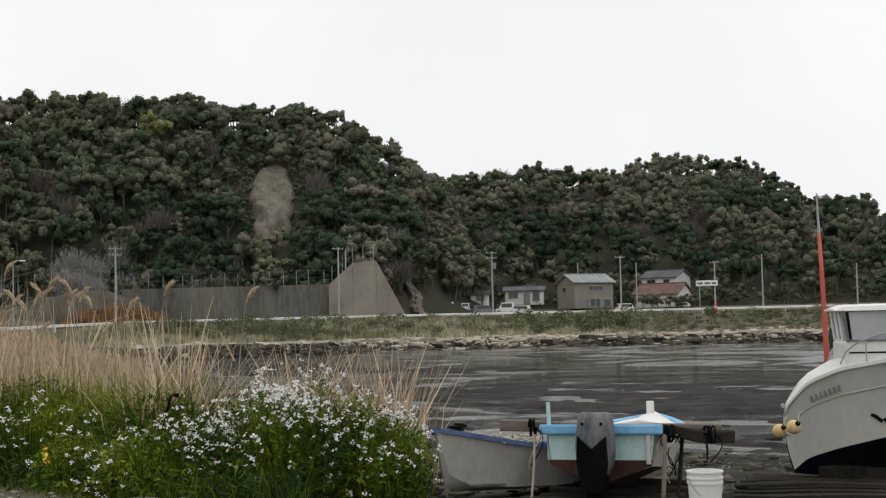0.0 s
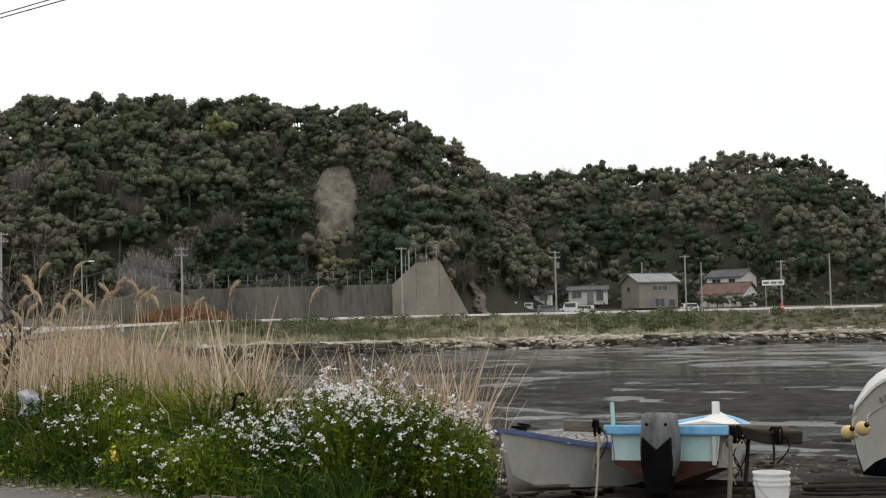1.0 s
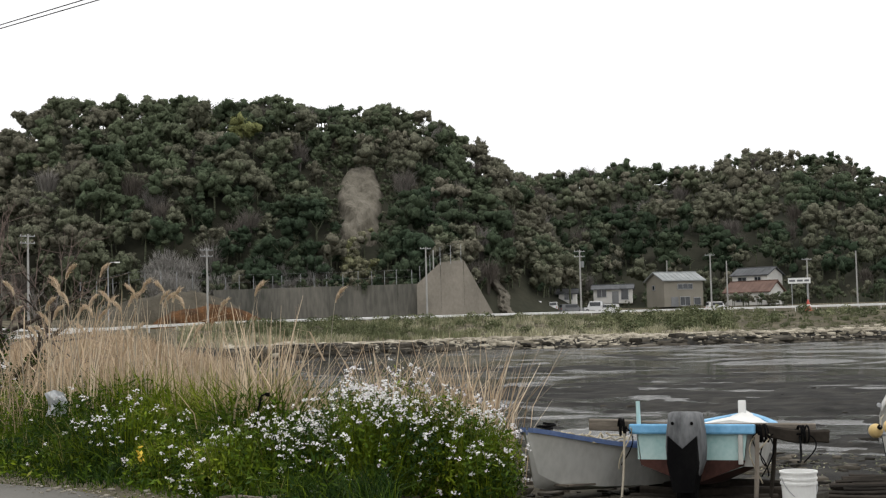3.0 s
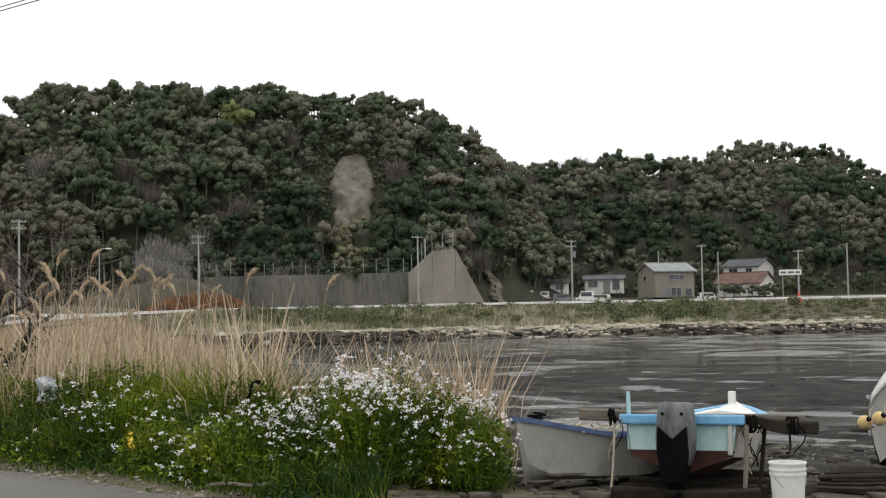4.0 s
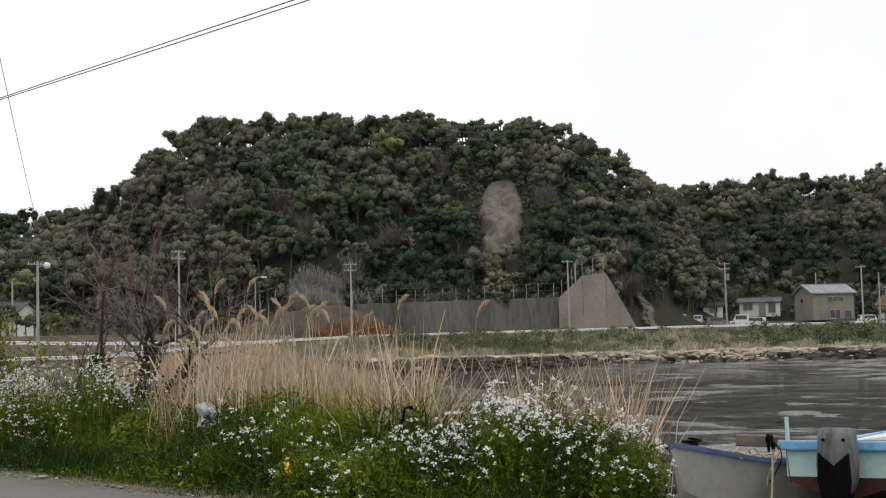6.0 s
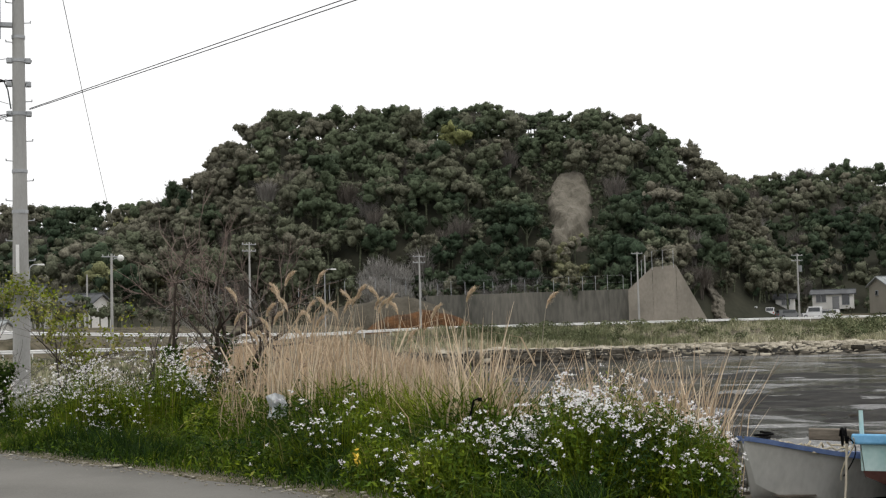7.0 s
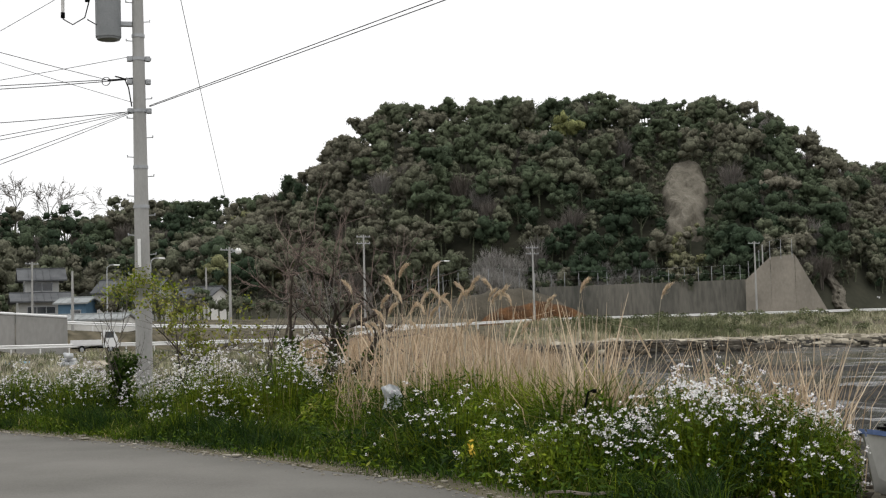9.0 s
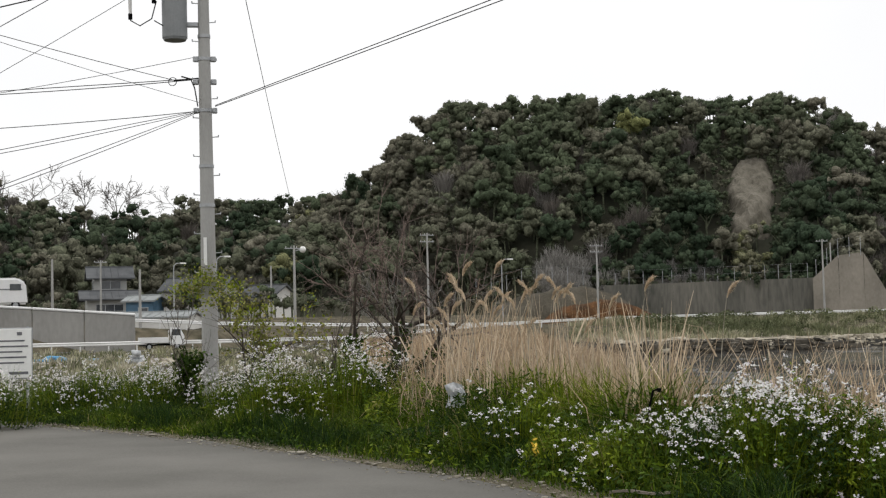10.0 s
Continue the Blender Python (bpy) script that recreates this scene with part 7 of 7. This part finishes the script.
# reeds: a dense dead stand, a thin row by the water, and tall plumed stems
k = 560
a, d = 13.0 + 9.8 * rng.beta(1.6, 1.3, k), rng.uniform(18.5, 24.0, k)
p = on_ground(a, d)
hh = (0.9 + 1.35 * rng.beta(1.4, 1.8, k)) * np.interp(a, [13, 15, 21, 22.6], [0.8, 1.0, 1.0, 0.75])
v, f = blades(p, hh, 0.0065, rng.normal(0.0, 0.2, (k, 2)) + [0.05, 0])
v2, f2 = blades(p + [0, 0, 0.3], hh * 0.6, 0.006, rng.normal(0.0, 0.6, (k, 2)))
v, f, t = merge([(v, f, np.repeat(rng.uniform(0.0, 0.95, k), 2)), (v2, f2, np.repeat(rng.uniform(0.0, 0.6, k), 2))])
tagged(mesh_object("reed_stand", v, f, M_REED, t), "dense stand of pale dry reeds behind the grass", "reeds", kind="stuff")
k = 520
cl = rng.choice([1.8, 2.6, 3.6, 5.2, 6.6, 8.4, 10.2, 11.2, 12.6], k)
a, d = cl + rng.normal(0, 0.55, k), rng.uniform(15.6, 17.4, k)
p = on_ground(a, d)
v, f = blades(p, rng.uniform(1.1, 1.95, k), rng.uniform(0.006, 0.015, k), rng.normal(0.0, 0.15, (k, 2)) + np.stack([0.22 * np.sin(cl * 1.7) + 0.1 + 0.28 * (cl - a), 0 * cl], 1))
tagged(mesh_object("reed_row", v, f, M_REED, np.repeat(rng.uniform(0.2, 0.9, k), 2)), "thin row of leaning dry reeds by the water", "reeds", kind="stuff")


k = 80
a, d = rng.normal(11.5, 0.55, k), rng.uniform(16.0, 17.4, k)
v, f = blades(on_ground(a, d), rng.uniform(1.3, 2.35, k), rng.uniform(0.008, 0.015, k), np.stack([0.16 * (11.2 - a) + rng.normal(0.04, 0.06, k), rng.normal(0, 0.1, k)], 1))
tagged(mesh_object("reed_clump", v, f, M_REED, np.repeat(rng.uniform(0.5, 0.92, k), 2)), "upright fan of tall pale reeds beside the flowers", "reeds", kind="stuff")
k = 300
a, d = rng.uniform(12.3, 20.5, k), rng.uniform(17.8, 21.0, k)
v, f = blades(on_ground(a, d), rng.uniform(1.4, 2.5, k), rng.uniform(0.006, 0.013, k), rng.normal(0.03, 0.10, (k, 2)))
tagged(mesh_object("reed_stalks", v, f, M_REED, np.repeat(rng.uniform(0.45, 0.8, k), 2)), "tall pale bare reed stalks above the stand", "reeds", kind="stuff")


def plumed_reed(az, d, h, lean, label):
    x, y = polar(az, d)
    ob = thing("plumed_reed", pose(float(x), float(y), float(ground_z(x, y))), label, "reed", "plumed reeds")
    t = np.linspace(0, 1, 8)
    path = np.stack([lean * t ** 2 * h, 0.03 * np.sin(t * 5), t * h], 1)
    bm = bmesh.new()
    add_tube(bm, path, np.linspace(0.009, 0.004, 8), 5)
    part("stalk", bm, M_DRIFT, ob)
    n = 190
    u = rng.uniform(0, 1, n)
    sgn = math.copysign(1, lean)
    c = path[-1] + np.stack([sgn * 0.11 * u ** 1.7, rng.normal(0, 0.016, n), 0.22 * u * (1 - 0.35 * u) - 0.06], 1)
    v, f = blades(c, rng.uniform(0.05, 0.11, n), 0.005, np.stack([sgn * rng.uniform(0.2, 1.1, n), rng.normal(0, 0.35, n)], 1))
    tagged(mesh_object("plume", v, f, M_REED, np.repeat(rng.uniform(0.62, 0.93, n), 2), ob), kind="stuff")
    v, f = blades(np.stack([lean * 0.2 * np.ones(4), np.zeros(4), np.linspace(0.3, 0.65, 4) * h], 1), h * 0.3 * np.ones(4), 0.012, rng.normal(0, 0.9, (4, 2)))
    tagged(mesh_object("blade_tuft", v, f, M_REED, np.repeat(rng.uniform(0.3, 0.7, 4), 2), ob), kind="stuff")


for az, el, d in ((21.3, 0.030, 18.8), (20.9, 0.018, 19.6), (19.9, 0.041, 18.6), (19.2, 0.033, 19.2), (18.6, 0.042, 19.8), (18.9, 0.022, 18.2), (17.6, 0.020, 19.5), (17.1, 0.030, 18.6), (16.4, 0.026, 18.0), (15.9, 0.019, 19.4),
                  (14.9, 0.028, 18.2), (14.4, 0.018, 19.0), (13.6, 0.014, 18.6), (20.4, 0.012, 18.9), (22.0, 0.012, 19.3), (12.2, 0.026, 17.8), (9.0, 0.020, 17.0)):
    gx, gy = polar(az, d)
    plumed_reed(az, d, 1.6 + el * d - float(ground_z(gx, gy)), float(rng.choice([-0.10, -0.06, 0.05, 0.08, 0.04])), "tall dry reed with a drooping golden plume")
for _ in range(18):
    plumed_reed(float(rng.normal(17.6, 1.9)), float(rng.uniform(18.4, 21.5)), float(rng.uniform(1.75, 2.35)), float(rng.uniform(-0.12, 0.08)), "dry reed with a small pale plume among the stand")


# ---- the two small trees ----
def limb(p, d, length, r, depth, store, spread_, up, rnd):
    """Grows one branch and its children; store[depth] collects (path, radii)."""
    n = 5
    pts = [np.array(p)]
    for k in range(n):
        d = unit(d + rnd.normal(0, 0.13, 3) + np.array([0, 0, up]))
        pts.append(pts[-1] + d * length / n)
    store.setdefault(depth, []).append((pts, np.linspace(r, r * 0.55, n + 1)))
    if depth == 0:
        return
    for k in range(3 if depth > 1 else 5):
        q = pts[int(rnd.integers(2, n + 1))]
        nd = unit(d + rnd.normal(0, spread_, 3))
        limb(q, nd, length * rnd.uniform(0.5, 0.8), r * 0.5, depth - 1, store, spread_, up, rnd)


def small_tree(az, d, label, height, stems, seed, twig_tint, leaf_box=None, ivy=0, levels=4, r0=0.07, splay=0.45):
    x, y = polar(az, d)
    zb = float(ground_z(x, y))
    ob = thing("tree", pose(float(x), float(y), zb), label, "tree")
    rnd = np.random.default_rng(seed)
    trunk_pts, ends = [], []
    for s in range(stems):
        store = {}
        limb((rnd.normal(0, 0.08), rnd.normal(0, 0.08), -0.1), unit(np.array([rnd.normal(0, splay), rnd.normal(0, splay * 0.7), 1.0])), height * 0.42, r0 * rnd.uniform(0.7, 1.0), levels, store, 0.55, 0.05, rnd)
        bm = bmesh.new()
        for pts, radii in store[levels]:
            add_tube(bm, pts, radii, 8)
            trunk_pts += pts
        part("trunk", bm, M_BARK, ob)
        for lv in range(levels - 1, -1, -1):
            vs = [(*tube(p_, np.maximum(r_, 0.0028), 5 if lv > 1 else 3), twig_tint if lv < 2 else 0.1) for p_, r_ in store[lv]]
            v, f, t = merge(vs)
            tagged(mesh_object("limb_frame" if lv == levels - 1 else "branch_frame" if lv > 1 else "twig_tangle", v, f, M_BARK if lv > 1 else M_TWIG, t, ob), kind="stuff")
            if lv <= 1:
                ends += [pts[-1] for pts, _ in store[lv]]
    if ivy:
        c = np.array(trunk_pts)[rnd.integers(0, len(trunk_pts), ivy)] + rnd.normal(0, 0.09, (ivy, 3))
        v, f = leaves(c, unit(rnd.normal(size=(ivy, 3)) + [0, -0.4, 0.3]), rnd.uniform(0.02, 0.05, ivy), 0.8)
        tagged(mesh_object("ivy", v, f, M_GRASS, rnd.uniform(0, 0.25, ivy), ob), kind="stuff")
    if leaf_box:
        n = leaf_box
        e = np.array(ends)
        c = e[rnd.integers(0, len(e), n)] + rnd.normal(0, 0.07, (n, 3))
        v, f = leaves(c, unit(rnd.normal(size=(n, 3)) + [0, 0, 0.5]), rnd.uniform(0.022, 0.05, n), 0.6)
        tagged(mesh_object("foliage", v, f, M_GRASS, rnd.uniform(0.66, 0.9, n), ob), kind="stuff")


small_tree(23.9, 25.0, "leafless tree with reddish brown twigs and ivy on its stems", 5.0, 5, 11, 0.82, None, 3000, 4, 0.095, 0.60)
small_tree(21.8, 24.0, "thin leafless sapling with grey brown twigs", 3.8, 2, 5, 0.6, None, 300, 4, 0.045, 0.4)
small_tree(26.3, 26.0, "pale leafless shrub with spreading grey branches", 3.6, 3, 23, 0.4, None, 0, 3, 0.04, 0.7)
small_tree(28.3, 24.5, "small sapling with fresh yellow green leaves", 3.1, 2, 3, 0.2, 1500, 0, 3, 0.05, 0.22)
small_tree(31.25, 26.8, "low dark evergreen shrub beside the pole", 3.3, 3, 9, 0.0, None, 2600, 2, 0.03, 0.10)


def bare_template(seed, height):
    """A tall leafless tree with fine spreading branches."""
    rnd, store = np.random.default_rng(seed), {}
    limb((0, 0, -1.5), np.array([0.0, 0.0, 1.0]), height * 0.45, 0.24, 4, store, 0.5, 0.04, rnd)
    return merge([(*tube(p_, np.maximum(r_, 0.045), 4), 0.0) for lv in store for p_, r_ in store[lv]])


ra = np.array([33.3, 33.75, 34.3, 35.6, 37.3, 37.9, 38.6, 31.8])
plant("bare_ridge_trees", left_hill.at(ra, np.full(len(ra), 1.0)), [bare_template(s, 17.0) for s in (4, 5, 6)], rng.uniform(0.85, 1.15, len(ra)), np.full(len(ra), 0.5), M_TWIG, "tall leafless trees standing above the inland ridge", "trees")


# ---- notice board and odds and ends ----
def notice_board():
    x, y = polar(38.75, 25.6)
    ob = thing("notice_board", pose(float(x), float(y), 0, 0, 0, 36), "white notice board with lines of dark text bars", "sign")
    part("board", box((0, 0, 1.31), (0.86, 0.03, 0.90), bevel=0.006), M_SIGNW, ob)
    part("frame", box((0, 0.022, 1.31), (0.90, 0.012, 0.94), bevel=0.004), M_GALV, ob)
    for sx in (-0.36, 0.36):
        part("post", rod((sx, 0.05, -0.3), (sx, 0.05, 1.80), 0.025, n=8), M_GALV, ob)
    part("text_bar", box((0.22, -0.018, 1.67), (0.09, 0.006, 0.06)), M_INK, ob)
    for k, (u, w) in enumerate(((0.0, 0.62), (0.02, 0.70), (-0.03, 0.60), (0.0, 0.68), (0.05, 0.5))):
        part("text_bar", box((u, -0.018, 1.54 - 0.10 * k), (w, 0.006, 0.028)), M_INK, ob)
    part("text_bar", box((0.2, -0.018, 0.95), (0.34, 0.006, 0.05)), M_INK, ob)


notice_board()


def heap(name, az, d, w, h, n, tmpl, material, label, category):
    """A low heap of loose pieces on the field."""
    x, y = polar(az, d)
    u = rng.normal(0, 1, (n, 2)) * [w / 2, w / 4]
    q = np.stack([x + u[:, 0] * math.cos(radians(az)), y + u[:, 0] * math.sin(radians(az)) + u[:, 1]], 1)
    z = ground_z(q[:, 0], q[:, 1]) + h * np.exp(-(u[:, 0] / w * 2) ** 2) * rng.uniform(0, 1, n)
    plant(name, np.stack([q[:, 0], q[:, 1], z], 1), tmpl, rng.uniform(0.1, 0.35, n), np.zeros(n), material, label, category)


heap("rubble_heap", 32.7, 74, 2.0, 0.4, 120, T_PEBBLE, M_DRIFT, "low heap of pale tan rubble on the field", "rubble")
heap("blue_tarp", 36.85, 88, 1.2, 0.25, 26, T_PEBBLE, M_BLUE, "crumpled blue tarpaulin lying on the field", "tarpaulin")
heap("white_refuse", 33.6, 78, 0.7, 0.9, 16, T_PEBBLE, M_BAG, "small pile of white refuse bags on the field", "refuse")


def plastic_sheet():
    gx, gy = polar(20.1, 18.0)
    ob = thing("plastic_sheet", pose(float(gx), float(gy), 0.54, 0, 0, 20) @ Matrix.Diagonal((0.55, 0.55, 0.7, 1)), "crumpled white plastic sheet caught in the grass", "plastic sheet")
    u, w = np.meshgrid(np.linspace(-0.22, 0.22, 14), np.linspace(-0.05, 0.45, 16))
    dpt = 0.05 * np.sin(u * 22) + 0.05 * np.sin(w * 17 + u * 9) + 0.03 * np.sin(u * 50 + w * 30)
    top = np.stack([u + 0.05 * np.sin(w * 9), dpt, w * (1 - 0.6 * np.abs(u))], -1).reshape(-1, 3)
    v = np.concatenate([top, top + [0, 0.006, 0]])
    f = np.array([[a * 14 + b, a * 14 + b + 1, a * 14 + b + 15, a * 14 + b + 14] for a in range(15) for b in range(13)])
    mesh_object("sheet", v, np.concatenate([f, f[:, ::-1] + len(top)]), M_BAG, None, ob)


plastic_sheet()
gx, gy = polar(11.5, 15.0)
iron = thing("iron_stake", pose(float(gx), float(gy), float(ground_z(gx, gy))), "dark bent iron stake standing in the grass", "stake")
bm = bmesh.new()
add_tube(bm, [(-0.30, 0, 0), (-0.18, 0, 0.5), (-0.08, 0, 0.88), (-0.04, 0, 1.04), (0.02, 0, 1.06)], 0.013, 8)
part("shaft", bm, M_BLACK, iron)
part("hook", box((0.03, 0, 1.05), (0.05, 0.03, 0.045), bevel=0.010), M_BLACK, iron)
gx, gy = polar(16.75, 13.95)
yl = thing("yellow_plant", pose(float(gx), float(gy), float(ground_z(gx, gy))), "small plant with yellow withered leaves at the verge", "plant")
n = 16
c = rng.normal(0, 1, (n, 3)) * [0.022, 0.02, 0.045] + [0, 0, 0.36]
v, f = leaves(c, unit(rng.normal(size=(n, 3)) + [0, -1, 0.3]), rng.uniform(0.02, 0.04, n), 0.5)
tagged(mesh_object("withered_tuft", v, f, M_YELLOW, None, yl), kind="stuff")
v, f = blades(np.zeros((5, 3)), 0.36 * np.ones(5), 0.006, rng.normal(0, 0.2, (5, 2)))
tagged(mesh_object("stalkwork", v, f, M_GRASS, np.full(10, 0.4), yl), kind="stuff")
loose_timber("fallen_stick", at(13.6, 12.55, 0.03), at(11.0, 12.3, 0.05), 0.03, 0.025, M_WOOD, "pale fallen stick at the edge of the asphalt", "stick")
